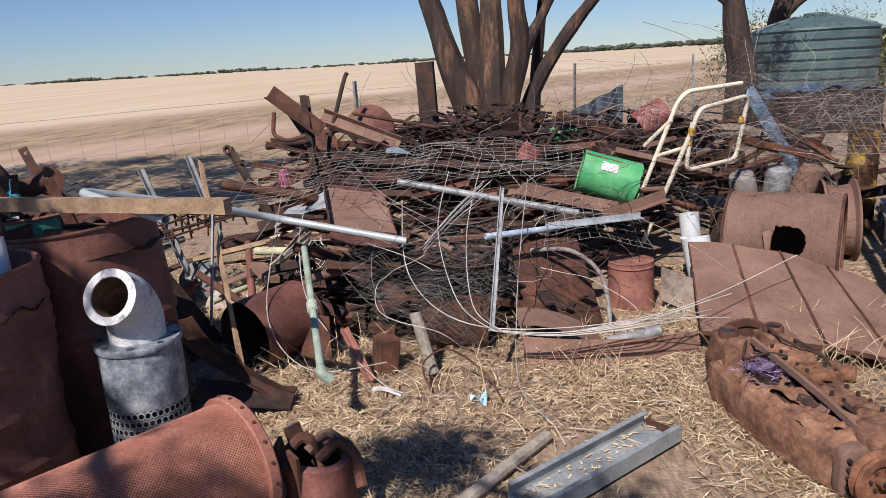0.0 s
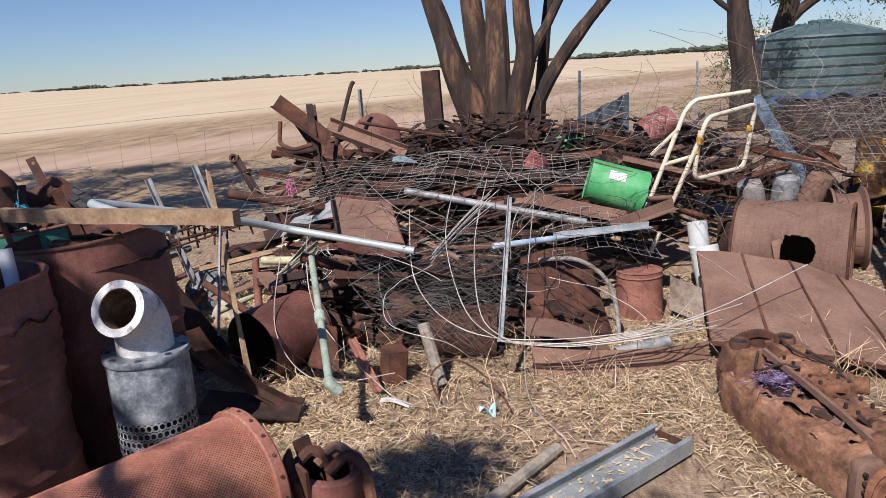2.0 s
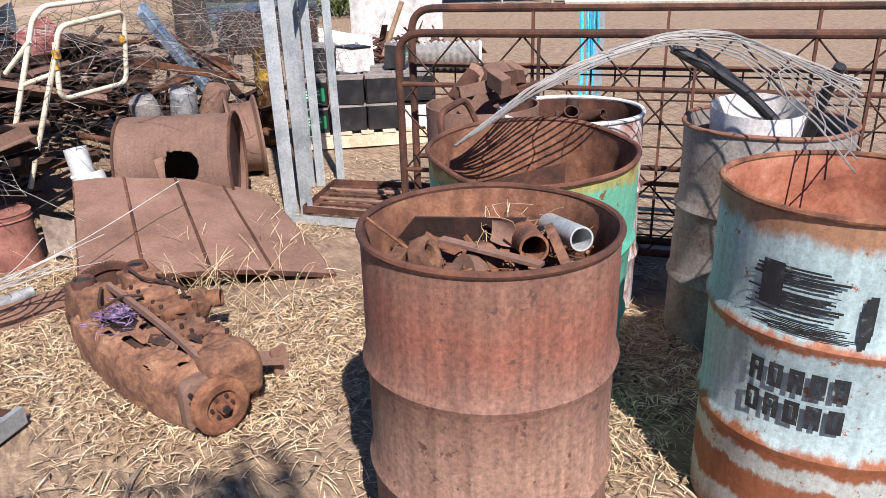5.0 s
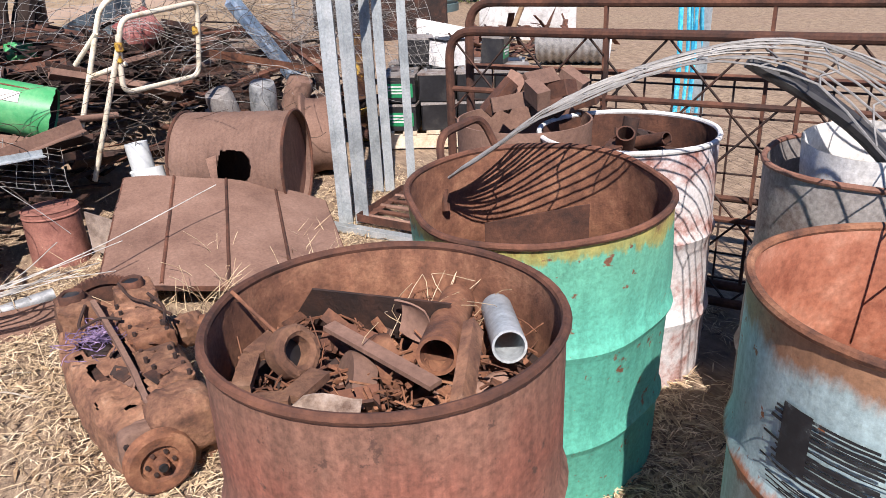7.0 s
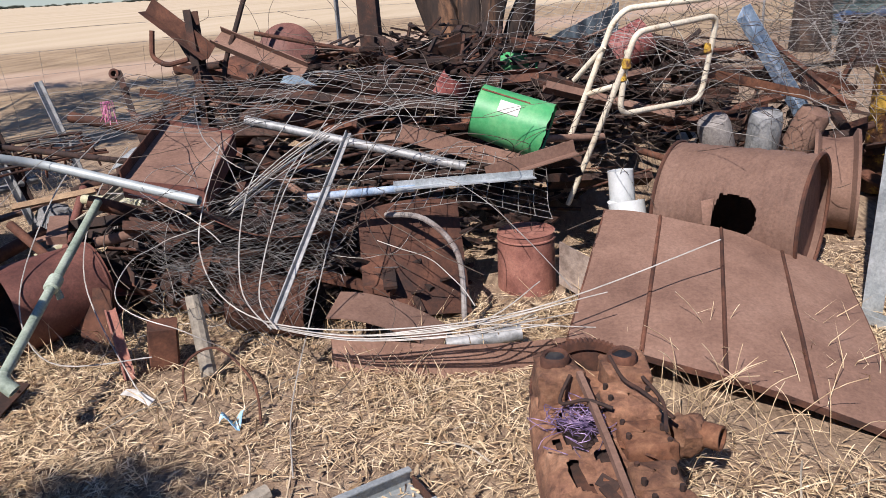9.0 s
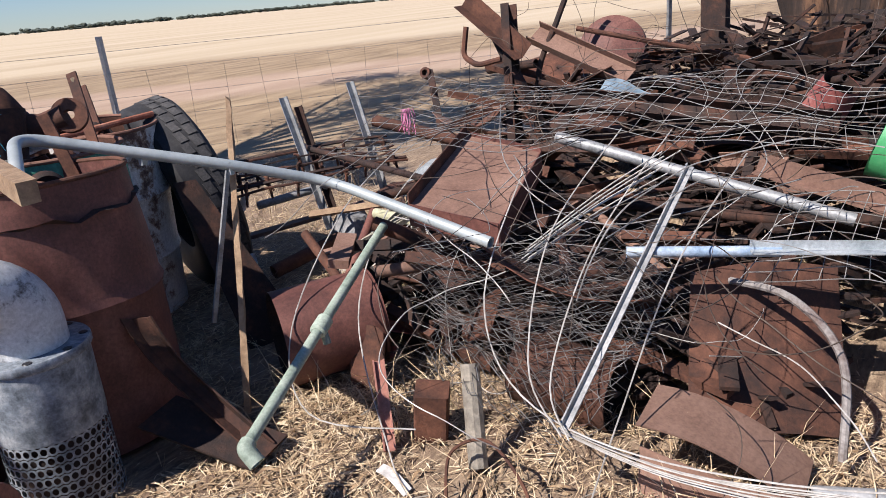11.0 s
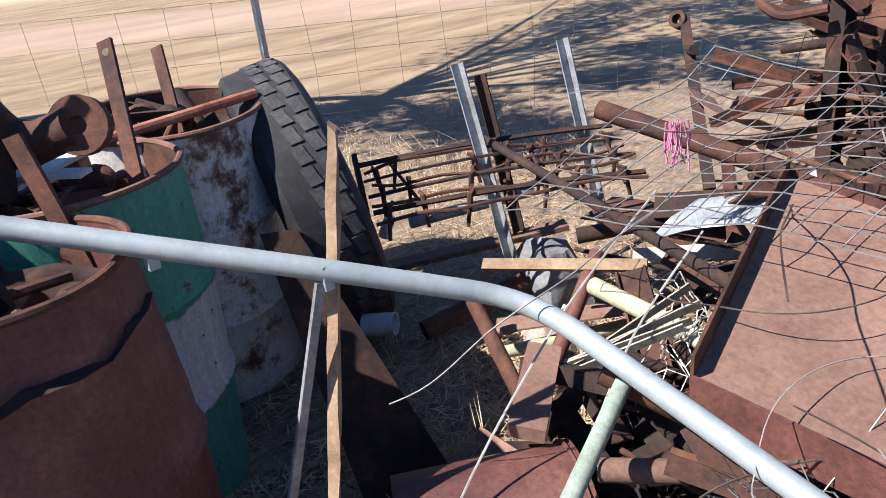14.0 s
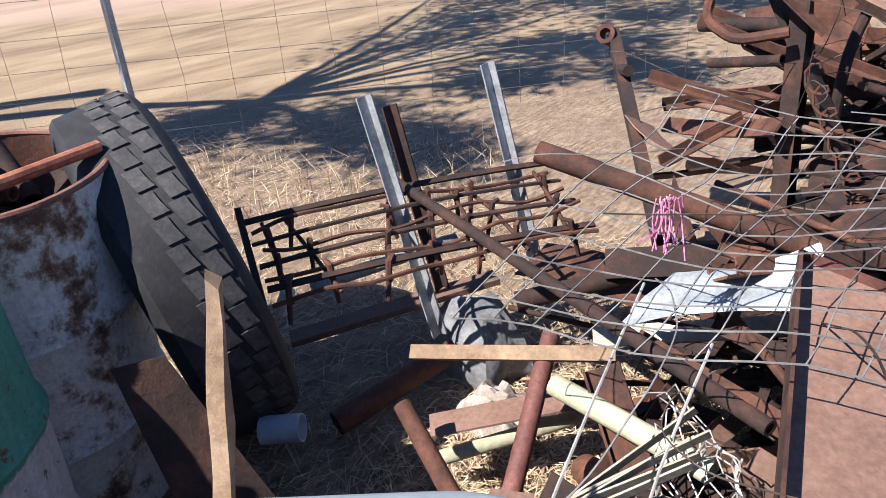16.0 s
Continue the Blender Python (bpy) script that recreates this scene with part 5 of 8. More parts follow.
# ---- buckets, pipes and plates along the front of the heap ----
def bucket(name, a, b, r0, r1, mat, inner, label, torn=0.0, lid=True, hoops=()):
    a, b = Vector(a), Vector(b)
    m = Matrix.Translation(a) @ (b - a).to_track_quat("Z", "Y").to_matrix().to_4x4()
    L = (b - a).length
    t = thing(name, a.lerp(b, 0.5) - Vector((0, 0, r0)), label, "bucket")
    n = 40
    s = Shape()
    out = [(r0, 0.0)] + [(r0 + (r1 - r0) * k / 8, L * k / 8) for k in range(1, 9)]
    lathe(s, out, n, m, 0.004, r0 * 40)
    if torn:
        for j in range(n):
            i = 8 * n + j
            p = Vector(s.v[i])
            s.v[i] = tuple(p - (b - a).normalized() * torn * (0.5 + 0.5 * noise.noise(Vector((j * 0.5, 0, 2)))))
    part("wall", s, mat, t)
    s = Shape()
    lathe(s, [(r0 - 0.003, 0.004)] + [(r0 + (r1 - r0) * k / 8 - 0.003, (L - torn) * k / 8) for k in range(1, 9)], n, m, 0.004, r0 * 40)
    s.f = [tuple(reversed(f)) for f in s.f]
    part("inside", s, inner, t)
    s = Shape()
    lathe(s, [(0.0, 0.006), (r0 - 0.004, 0.006), (r0 - 0.004, 0.0), (r0 + 0.004, 0.0)], n, m)
    part("base", s, mat, t)
    for h in hoops:
        s = Shape()
        k = r0 + (r1 - r0) * h + 0.002
        tube(s, [m @ Vector((k * math.cos(6.28319 * j / n), k * math.sin(6.28319 * j / n), L * h)) for j in range(n)], 0.005, 6, close=True)
        part("hoop", s, mat, t)
    return t, m


gb, gm = bucket("green_drum_can", (0.90, 4.80, 0.775), (1.245, 4.76, 0.665), 0.125, 0.135, GREENP, RUST_DARK, "bright green steel can lying on its side, torn open", 0.02)
s = Shape()
top = math.atan2((gm.inverted() @ Vector((0.95, 4.2, 1.6))).y, (gm.inverted() @ Vector((0.95, 4.2, 1.6))).x)
sheet(s, lambda u, v: gm @ Vector(((0.1305) * math.cos(top + 0.30 + (v - 0.5) * 0.45), (0.1305) * math.sin(top + 0.30 + (v - 0.5) * 0.45), 0.11 + 0.10 * u)), 4, 6, 0.001)
part("paper_label", s, WHITE, gb, "white paper label")
s = Shape()
sheet(s, lambda u, v: gm @ Vector(((0.1300) * math.cos(top - 0.18 + (v - 0.5) * 0.08), (0.1300) * math.sin(top - 0.18 + (v - 0.5) * 0.08), 0.005 + 0.31 * u)), 8, 3, 0.0015)
part("rusty_seam", s, RUST_ORANGE, gb)

bucket("rusty_bucket", (1.145, 4.46, 0.28), (1.15, 4.455, 0.0), 0.128, 0.135, PINK_RUST, RUST_DARK, "pinkish rusted bucket standing upside down in the straw", 0, True, (0.1,))

t = thing("pvc_fitting", (1.63, 4.72, 0.0), "white plastic pipe fitting standing on end", "pipe")
s = Shape()
pipe(s, [(1.60, 4.84, 0.30), (1.585, 4.86, 0.455)], 0.062, 0.005, 24)
part("spigot", s, PVC, t)
s = Shape()
pipe(s, [(1.66, 4.72, 0.02), (1.615, 4.81, 0.31)], 0.088, 0.006, 24)
part("socket", s, PVC, t)
s = Shape()
lathe(s, [(0.06, 0.0), (0.088, -0.012)], 24, Matrix.Translation((1.612, 4.815, 0.315)))
part("shoulder", s, PVC, t)

s = Shape()
sheet(s, lambda u, v: Vector((0.46 + 0.87 * u, 3.62 - 0.05 * math.sin(u * 3.14) + 0.10 * u * u + 0.02 * v, 0.0 + 0.15 * v * (1 - 0.3 * u))), 16, 4, 0.006)
solid("curved_plate", s, RUST_BROWN, "long curved rusty plate standing on edge in straw", "plate")
s = Shape()
sheet(s, lambda u, v: Vector((0.44 + 0.42 * u, 3.66 + 0.04 * u + 0.2 * v, 0.20 - 0.16 * u * u + 0.02 * v)), 8, 4, 0.005)
solid("bent_sheet", s, RUST_BROWN, "bent rusty sheet lying on a plate", "sheet")
s = Shape()
sheet(s, lambda u, v: Vector((0.43 + 0.40 * u + 0.10 * v, 4.22 - 0.36 * v + 0.25 * u, 0.44 - 0.40 * v - 0.02 * u)) + Vector((0, 0, 0.03 * math.sin(u * 3.1))), 10, 8, 0.004)
solid("leaning_sheet", s, RUST, "reddish rusted steel sheet leaning on the heap", "sheet")
s = Shape()
tube(s, smooth_path([(0.55, 4.25, 0.42), (0.75, 4.1, 0.45), (0.90, 4.0, 0.33), (0.93, 3.9, 0.08)], 6), 0.012, 8)
solid("grey_hose", s, GREY_DRUM, "bent grey hose hanging over a rusty sheet", "hose")
bar("grey_pipe", (0.88, 3.74, 0.06), (1.16, 3.82, 0.08), "pipe", GALV_OLD, "short grey pipe lying behind a rusty plate", "pipe", (0.06, 0.06))
s = Shape()
sheet(s, lambda u, v: Vector((1.30 + 0.16 * u, 4.36 - 0.12 * u, 0.26 - 0.2 * v - 0.05 * u)), 4, 4, 0.01)
solid("pale_board", s, mottled("pale_board_paint", ((0.20, 0.15, 0.12), (0.34, 0.27, 0.22), (0.44, 0.37, 0.32)), 8), "pale weathered board propped in the heap", "board")

bar("thin_post", (0.297, 3.49, 0.25), (0.392, 4.30, 0.77), "angle", GALV_OLD, "thin pale grey rail leaning up the heap", "rail", (0.022, 0.022))
bp = bar("blue_pipe", (0.297, 3.994, 0.574), (0.70, 4.18, 0.562), "pipe", BLUEP, "blue-grey painted pipe lying over the heap", "pipe", (0.034, 0.034))
bar("galvanised_angle", (0.62, 4.14, 0.57), (1.181, 4.397, 0.548), "angle", GALV, "galvanised angle lying over the heap", "steel angle", (0.045, 0.03))
bar("rusty_angle", (0.98, 4.42, 0.53), (1.365, 4.56, 0.615), "angle", RUST_BROWN, "rusty angle iron with bolt holes under a green can", "steel angle", (0.05, 0.06))
bar("rusty_angle", (0.52, 4.74, 0.66), (1.10, 4.66, 0.52), "angle", RUST_BROWN, "long rusty angle iron under a green can", "steel angle", (0.05, 0.07))
bar("white_pipe", (-0.22, 4.645, 0.782), (0.86, 4.60, 0.545), "pipe", GALV_OLD, "long dull white pipe lying across the heap", "pipe", (0.045, 0.045))

s = Shape()
for k in range(9):
    o = Vector((0, rng.uniform(-0.03, 0.03), rng.uniform(-0.012, 0.012)))
    tube(s, smooth_path([Vector((0.291, 3.485, 0.25)) + o * 0.4, Vector((0.62, 3.46, 0.225)) + o, Vector((1.02, 3.50, 0.25)) + o * 2, Vector((1.3 + rng.uniform(-0.2, 0.3), 3.62 + rng.uniform(-0.1, 0.1), 0.27 + rng.uniform(-0.05, 0.1)))], 6), 0.0022, 5)
solid("wire_bundle", s, WIRE_PALE, "bundle of pale fencing wires lying along the heap", "wire bundle", kind="stuff")


# ---- cream gate frames ----
def cream_frame(pts, feet, name, label):
    t = thing(name, pts[0], label, "frame")
    s = Shape()
    tube(s, bent(pts, 0.07), 0.0145, 12)
    part("bent_tube", s, CREAM, t)
    for a, b in feet:
        s = Shape()
        tube(s, [a, b], 0.013, 10)
        part("cross_tube", s, CREAM, t)
    return t


cream_frame([(1.315, 5.08, 0.50), (1.537, 5.0, 1.14), (1.60, 5.02, 1.20), (2.02, 5.27, 1.22)], [((1.50, 5.0, 1.03), (1.36, 5.12, 0.86)), ((1.42, 5.04, 0.80), (1.62, 5.0, 0.86))], "cream_frame", "bent cream-painted tube frame leaning on the heap")
cream_frame([(1.335, 5.0, 0.24), (1.60, 4.89, 0.97), (1.635, 4.87, 1.10), (2.06, 5.25, 1.14), (2.01, 5.29, 0.72), (1.575, 4.92, 0.715), (1.605, 4.90, 1.02)], [], "cream_frame", "cream-painted tube frame with rusted corners on the heap")
for p in ((1.60, 4.89, 0.96), (1.585, 4.91, 0.90), (2.03, 5.27, 0.98)):
    s = Shape()
    lathe(s, [(0.016, -0.025), (0.022, -0.02), (0.022, 0.02), (0.016, 0.025)], 14, Matrix.Translation(p))
    solid("pipe_clamp", s, YELLOW, "yellowed clamp on a cream tube frame", "clamp", "clamps on the cream frame")

# ---- blue rail and things behind ----
bar("blue_rail", (2.33, 6.05, 1.10), (2.80, 6.20, 0.42), "channel", BLUEP, "pale blue steel rail slanting down the heap", "rail", (0.14, 0.05), (1, -1, 1))
bar("rusty_rail", (2.05, 5.35, 0.82), (2.99, 5.93, 0.53), "angle", RUST_ORANGE, "long orange-rusted angle rail", "rail", (0.05, 0.05))
t = thing("wheel_rim", (2.75, 5.35, 0.0), "rusty wheel rim lying against the heap", "wheel rim")
rm = Matrix.Translation((2.72, 5.30, 0.26)) @ Vector((0.95, -0.28, 0.05)).to_track_quat("Z", "Y").to_matrix().to_4x4()
s = Shape()
lathe(s, [(0.26, -0.10), (0.28, -0.105), (0.285, -0.09), (0.245, -0.07), (0.235, 0.0), (0.245, 0.07), (0.285, 0.09), (0.28, 0.105), (0.26, 0.10), (0.225, 0.05), (0.222, -0.05)], 40, rm, loop=True)
part("rim", s, RUST_BROWN, t)
s = Shape()
lathe(s, [(0.0, 0.03), (0.10, 0.03), (0.16, 0.05), (0.226, 0.03)], 40, rm)
part("disc", s, RUST_BROWN, t)
for k, (x, mat) in enumerate(((2.20, GREY_DRUM), (2.42, GALV_OLD), (2.62, RUST_BROWN))):
    s = Shape()
    lathe(s, [(0.0, 0.0), (0.085, 0.0), (0.09, 0.02), (0.09, 0.26), (0.08, 0.30), (0.0, 0.31)], 24, Matrix.Translation((x, 5.55 + 0.1 * k, 0.30)) @ Euler((0.25, 0.3 * (k - 1), 0)).to_matrix().to_4x4())
    solid("old_canister", s, mat, "old grey metal canister lodged in the heap", "canister", "old canisters")
s = Shape()
box(s, (2.42, 5.62, 0.15), (0.9, 0.4, 0.30), Matrix.Rotation(0.5, 3, "Z"))
solid("rusty_crate", s, RUST_DARK, "dark rusty steel crate buried in the heap", "crate")
lathe_at = Matrix.Translation((3.25, 6.08, 0.0)) @ Matrix.Diagonal((0.72, 0.72, 1, 1))
t = thing("yellow_drum", (3.22, 6.05, 0.0), "narrow yellow drum streaked with rust", "drum")
s = Shape()
lathe(s, [(0.0, 0.0), (0.15, 0.0), (0.155, 0.2), (0.165, 0.22), (0.155, 0.24), (0.155, 0.5), (0.165, 0.52), (0.155, 0.54), (0.155, 0.78), (0.0, 0.78)], 32, lathe_at)
part("body", s, YELLOW, t)
s = Shape()
tube(s, [lathe_at @ Vector((0.152 * math.cos(6.28319 * j / 32), 0.152 * math.sin(6.28319 * j / 32), 0.785)) for j in range(32)], 0.008, 6, close=True)
part("rim", s, RUST, t)
s = Shape()
sheet(s, lambda u, v: Vector((0.82 + 0.92 * u, 7.80, 0.72 + 0.42 * u * (1 - v) - 0.1 * v)) + Vector((0, 0.06 * math.sin(u * 28), 0)), 60, 3, 0.003)
solid("blue_grey_sheet", s, mottled("blue_grey_sheet", ((0.045, 0.06, 0.075), (0.075, 0.10, 0.12), (0.12, 0.15, 0.17)), 4, 0.5), "dark blue-grey corrugated sheet behind the heap", "sheet")
bucket("red_can", (1.62, 6.6, 0.82), (1.86, 6.66, 0.95), 0.13, 0.13, REDP, RUST_DARK, "faded red can lying on the heap", 0.0, True, (0.5,))
bucket("small_green_can", (0.90, 6.5, 0.80), (1.10, 6.45, 0.85), 0.09, 0.10, GREENP, RUST_DARK, "crushed bright green can on the heap", 0.03)
bucket("red_can", (0.62, 5.6, 0.72), (0.70, 5.55, 0.86), 0.10, 0.08, REDP, RUST_DARK, "small faded red can on the heap", 0.0)
s = Shape()
sheet(s, lambda u, v: Vector((-0.40 + 0.24 * u, 5.50 + 0.16 * v, 0.80 + 0.02 * math.sin(u * 5) + 0.07 * v - 0.05 * u * v)), 8, 5, 0.004)
solid("pale_blue_sheet", s, mottled("pale_blue_paint", ((0.14, 0.20, 0.25), (0.25, 0.34, 0.40), (0.40, 0.48, 0.54)), 5, 0.5), "torn pale blue sheet lying on the heap", "sheet")

# ---- heap: tray, wire, beams ----
t = thing("rusty_tray", (-0.42, 4.4, 0.5), "reddish rusted steel tray lying on the heap", "tray")
NL, NR, FR, FL = Vector((-0.52, 4.01, 0.645)), Vector((-0.175, 4.05, 0.59)), Vector((-0.32, 4.70, 0.70)), Vector((-0.69, 4.72, 0.76))
s = Shape()
sheet(s, lambda u, v: NL.lerp(NR, u).lerp(FL.lerp(FR, u), v) + Vector((0, 0, -0.012 * math.sin(u * 3.1) * math.sin(v * 3.1))), 8, 8, 0.005)
part("floor", s, RUST_BROWN, t)
for a, b, h, drop in ((NL, FL, 0.05, 0.06), (NR, FR, 0.01, 0.09), (NL, NR, 0.012, 0.07), (FL, FR, 0.02, 0.05)):
    s = Shape()
    sheet(s, lambda u, v: a.lerp(b, u) + Vector((0, 0, -drop + (h + drop) * v)), 6, 2, 0.006)
    part("side", s, RUST_RED if h < 0.04 else RUST, t)

def netting(name, fn, nu, nv, r, mat, label, stagger=False):
    """Woven wire over a surface fn(u, v)."""
    s = Shape()
    if stagger:
        for i in range(nu):
            pts = [fn((i + (i + j) % 2) / nu, j / nv) for j in range(nv + 1)]
            tube(s, pts, r, 3)
    else:
        for i in range(nu + 1):
            tube(s, [fn(i / nu, j / nv) for j in range(nv + 1)], r, 4)
        for j in range(nv + 1):
            tube(s, [fn(i / nu, j / nv) for i in range(nu + 1)], r, 4)
    return solid(name, s, mat, label, "wire netting", "", "stuff")


def ripple(p, k=0.02, f=3.0, seed=0.0):
    return p + Vector((noise.noise(p * f + Vector((seed, 0, 0))), noise.noise(p * f + Vector((0, seed + 7, 0))), noise.noise(p * f + Vector((3, 0, seed))))) * k


def quad(a, b, c, d, u, v):
    return Vector(a).lerp(Vector(b), u).lerp(Vector(d).lerp(Vector(c), u), v)


netting("fence_netting", lambda u, v: ripple(quad((-1.12, 4.22, 0.74), (-0.10, 4.42, 0.83), (0.05, 5.15, 0.90), (-1.05, 5.0, 0.98), u, v), 0.06, 3, 2), 13, 12, 0.0016, WIRE, "sagging square wire netting draped over a rusty tray")
netting("fence_netting", lambda u, v: ripple(quad((-0.25, 4.60, 0.86), (0.95, 4.75, 0.74), (0.95, 5.5, 0.86), (-0.1, 5.45, 0.95), u, v), 0.06, 3, 5), 15, 10, 0.0016, WIRE, "sagging square wire netting lying over the heap")
netting("fence_netting", lambda u, v: ripple(quad((0.62, 4.05, 0.50), (1.28, 4.38, 0.36), (1.22, 4.75, 0.50), (0.68, 4.6, 0.62), u, v) + Vector((0, 0, 0.06 * math.sin(u * 3.1))), 0.04, 3, 8), 10, 8, 0.0016, WIRE, "bent square wire netting over a rusty bucket")
netting("fence_netting", lambda u, v: ripple(quad((0.70, 5.8, 0.95), (1.75, 6.3, 0.85), (1.9, 6.4, 1.22), (1.0, 6.9, 1.35), u, v), 0.10, 2, 11), 12, 9, 0.0016, WIRE, "standing coil of square wire netting behind the cans")
netting("bird_netting", lambda u, v: ripple(quad((2.25, 6.2, 1.20), (3.55, 5.9, 1.24), (3.75, 5.6, 0.62), (2.6, 6.1, 0.80), u, v) + Vector((0, 0, 0.05 * math.sin(u * 6))), 0.10, 2.5, 14), 34, 26, 0.001, WIRE, "hanging sheet of fine wire netting over the scrap", True)
netting("bird_netting", lambda u, v: ripple(quad((2.35, 6.6, 1.3), (3.6, 6.4, 1.3), (3.6, 6.1, 0.9), (2.4, 6.3, 0.95), u, v), 0.14, 2.5, 18), 30, 20, 0.001, WIRE, "crumpled fine wire netting over the scrap", True)
netting("fence_netting", lambda u, v: ripple(quad((2.65, 5.85, 1.08), (3.60, 5.7, 1.10), (3.7, 5.5, 0.62), (2.9, 5.75, 0.66), u, v), 0.05, 2.5, 21), 12, 8, 0.0016, WIRE, "square wire netting hanging over the scrap")


for q, (a, b, c, d) in enumerate((((-0.46, 3.99, 0.60), (0.36, 4.10, 0.60), (0.42, 3.74, 0.18), (-0.36, 3.62, 0.14)), ((-0.40, 3.95, 0.52), (0.40, 4.06, 0.54), (0.34, 3.78, 0.16), (-0.30, 3.74, 0.12)), ((-0.20, 4.12, 0.62), (0.50, 4.22, 0.66), (0.44, 3.90, 0.20), (-0.14, 3.86, 0.24)), ((-0.34, 3.90, 0.58), (0.30, 4.00, 0.46), (0.26, 3.66, 0.10), (-0.26, 3.64, 0.24)))):
    netting("chain_link", lambda u, v: ripple(ripple(quad(a, b, c, d, u, v), 0.14, 2.6, 40 + 9 * q), 0.035, 12, 60 + q), 18, 28, 0.0016, NET_GREY, "crumpled grey chain-link netting bundled on the heap", True)
netting("chain_link", lambda u, v: ripple(ripple(quad((-0.84, 4.42, 0.56), (-0.62, 4.36, 0.56), (-0.62, 4.20, 0.20), (-0.84, 4.24, 0.20), u, v), 0.10, 5, 71), 0.06, 14, 72), 12, 24, 0.0019, WIRE_PALE, "crushed knot of pale wire netting beside a tray", True)


def wire_loops(count, seed, box0, box1, size, mats):
    """Loose springy lengths of fencing wire lying over the heap."""
    g = random.Random(seed)
    for i in range(count):
        p = Vector([g.uniform(a, b) for a, b in zip(box0, box1)])
        pts = [p]
        d = Vector((g.gauss(0, 1), g.gauss(0, 0.7), g.gauss(0, 0.25))).normalized()
        turn = g.uniform(-0.5, 0.5)
        for k in range(g.randint(6, 12)):
            d = Matrix.Rotation(turn + g.gauss(0, 0.08), 3, Vector((g.gauss(0, 0.4), g.gauss(0, 0.8), 1)).normalized()) @ d
            d.z += -0.05 + g.gauss(0, 0.06)
            q = pts[-1] + d.normalized() * size * g.uniform(0.6, 1.2)
            q.z = min(max(q.z, 0.06 + heap(q.x, q.y)), 1.05)
            pts.append(q)
        s = Shape()
        tube(s, smooth_path(pts, 4), g.choice((0.0012, 0.0015, 0.0019)), 4)
        solid("fencing_wire", s, mats[i % len(mats)], "loose curling length of old fencing wire", "wire", "loose wires on the heap")


wire_loops(38, 3, (-0.6, 3.9, 0.5), (1.0, 4.7, 0.95), 0.10, (WIRE, WIRE_DARK, WIRE_DARK))
wire_loops(16, 4, (-0.2, 3.6, 0.25), (0.9, 4.0, 0.7), 0.11, (WIRE_PALE, WIRE_DARK, WIRE_DARK))
wire_loops(46, 5, (1.0, 5.2, 0.6), (3.0, 6.6, 1.15), 0.10, (WIRE, WIRE_PALE, WIRE_DARK))
wire_loops(34, 6, (-1.0, 4.4, 0.5), (1.0, 6.0, 0.95), 0.10, (WIRE_DARK, WIRE))

for pts, r, mat in (([(-0.75, 4.45, 0.70), (-0.72, 4.1, 0.55), (-0.60, 3.75, 0.30), (-0.25, 3.42, 0.06), (-0.1, 3.3, 0.03)], 0.0026, WIRE_PALE),
                    ([(-0.9, 4.5, 0.75), (-0.82, 4.0, 0.62), (-0.78, 3.6, 0.30), (-0.55, 3.4, 0.12), (-0.2, 3.5, 0.10)], 0.0026, WIRE_PALE),
                    ([(-0.15, 4.2, 0.75), (-0.1, 3.8, 0.45), (0.15, 3.55, 0.28), (0.6, 3.45, 0.26), (1.2, 3.6, 0.28), (1.9, 4.0, 0.40)], 0.0026, WIRE_PALE),
                    ([(0.55, 4.4, 0.8), (0.48, 3.9, 0.60), (0.43, 3.6, 0.30), (0.42, 3.3, 0.05), (0.55, 2.95, 0.03)], 0.0024, WIRE_PALE),
                    ([(0.28, 4.5, 0.85), (0.20, 4.0, 0.60), (0.22, 3.6, 0.34), (0.35, 3.42, 0.27)], 0.0024, WIRE_PALE),
                    ([(0.1, 4.5, 0.85), (0.05, 4.0, 0.62), (0.15, 3.6, 0.36), (0.32, 3.44, 0.26)], 0.0024, WIRE_PALE),
                    ([(-0.5, 4.7, 0.9), (-0.2, 4.2, 0.75), (0.2, 4.1, 0.62), (0.7, 4.5, 0.7)], 0.0024, WIRE)):
    s = Shape()
    tube(s, smooth_path(pts, 7), r, 5)
    solid("fencing_wire", s, mat, "long loose loop of pale fencing wire hanging down", "wire", "loose wires on the heap")

s = Shape()
for k in range(8):
    o = Vector((rng.gauss(0, 0.012), rng.gauss(0, 0.012), rng.gauss(0, 0.012)))
    tube(s, smooth_path([Vector((-0.02, 3.95, 0.55)) + o, Vector((0.14, 4.15, 0.68)) + o * 1.8, Vector((0.30, 4.35, 0.78)) + o * 2.5], 4), 0.0024, 5)
solid("rod_bundle", s, WIRE_PALE, "bundle of pale thin rods lying up the heap", "rod bundle", kind="stuff")

# big pieces round the tree
bar("rusty_beam", (-1.26, 5.69, 1.29), (-0.90, 5.70, 0.99), "angle", RUST, "broad rusty angle beam rising from the heap", "beam", (0.09, 0.10), (1, 0, 1))
bar("rusty_beam", (-1.02, 5.75, 1.28), (-0.95, 5.62, 0.30), "channel", RUST_DARK, "dark rusty channel standing in the heap", "beam", (0.10, 0.05), (1, 0, 0))
bar("rusty_beam", (-1.18, 5.80, 1.25), (-0.78, 5.66, 0.62), "flat", RUST_DARK, "dark rusty flat beam leaning in the heap", "beam", (0.10, 0.02), (1, 0, 1))
s = Shape()
tube(s, bent([(-1.20, 5.62, 1.18), (-1.22, 5.60, 1.02), (-1.12, 5.58, 0.97), (-0.98, 5.60, 1.00)], 0.04), 0.016, 8)
solid("bent_hook", s, RUST, "bent rusty hook hanging from a beam", "hook")
s = Shape()
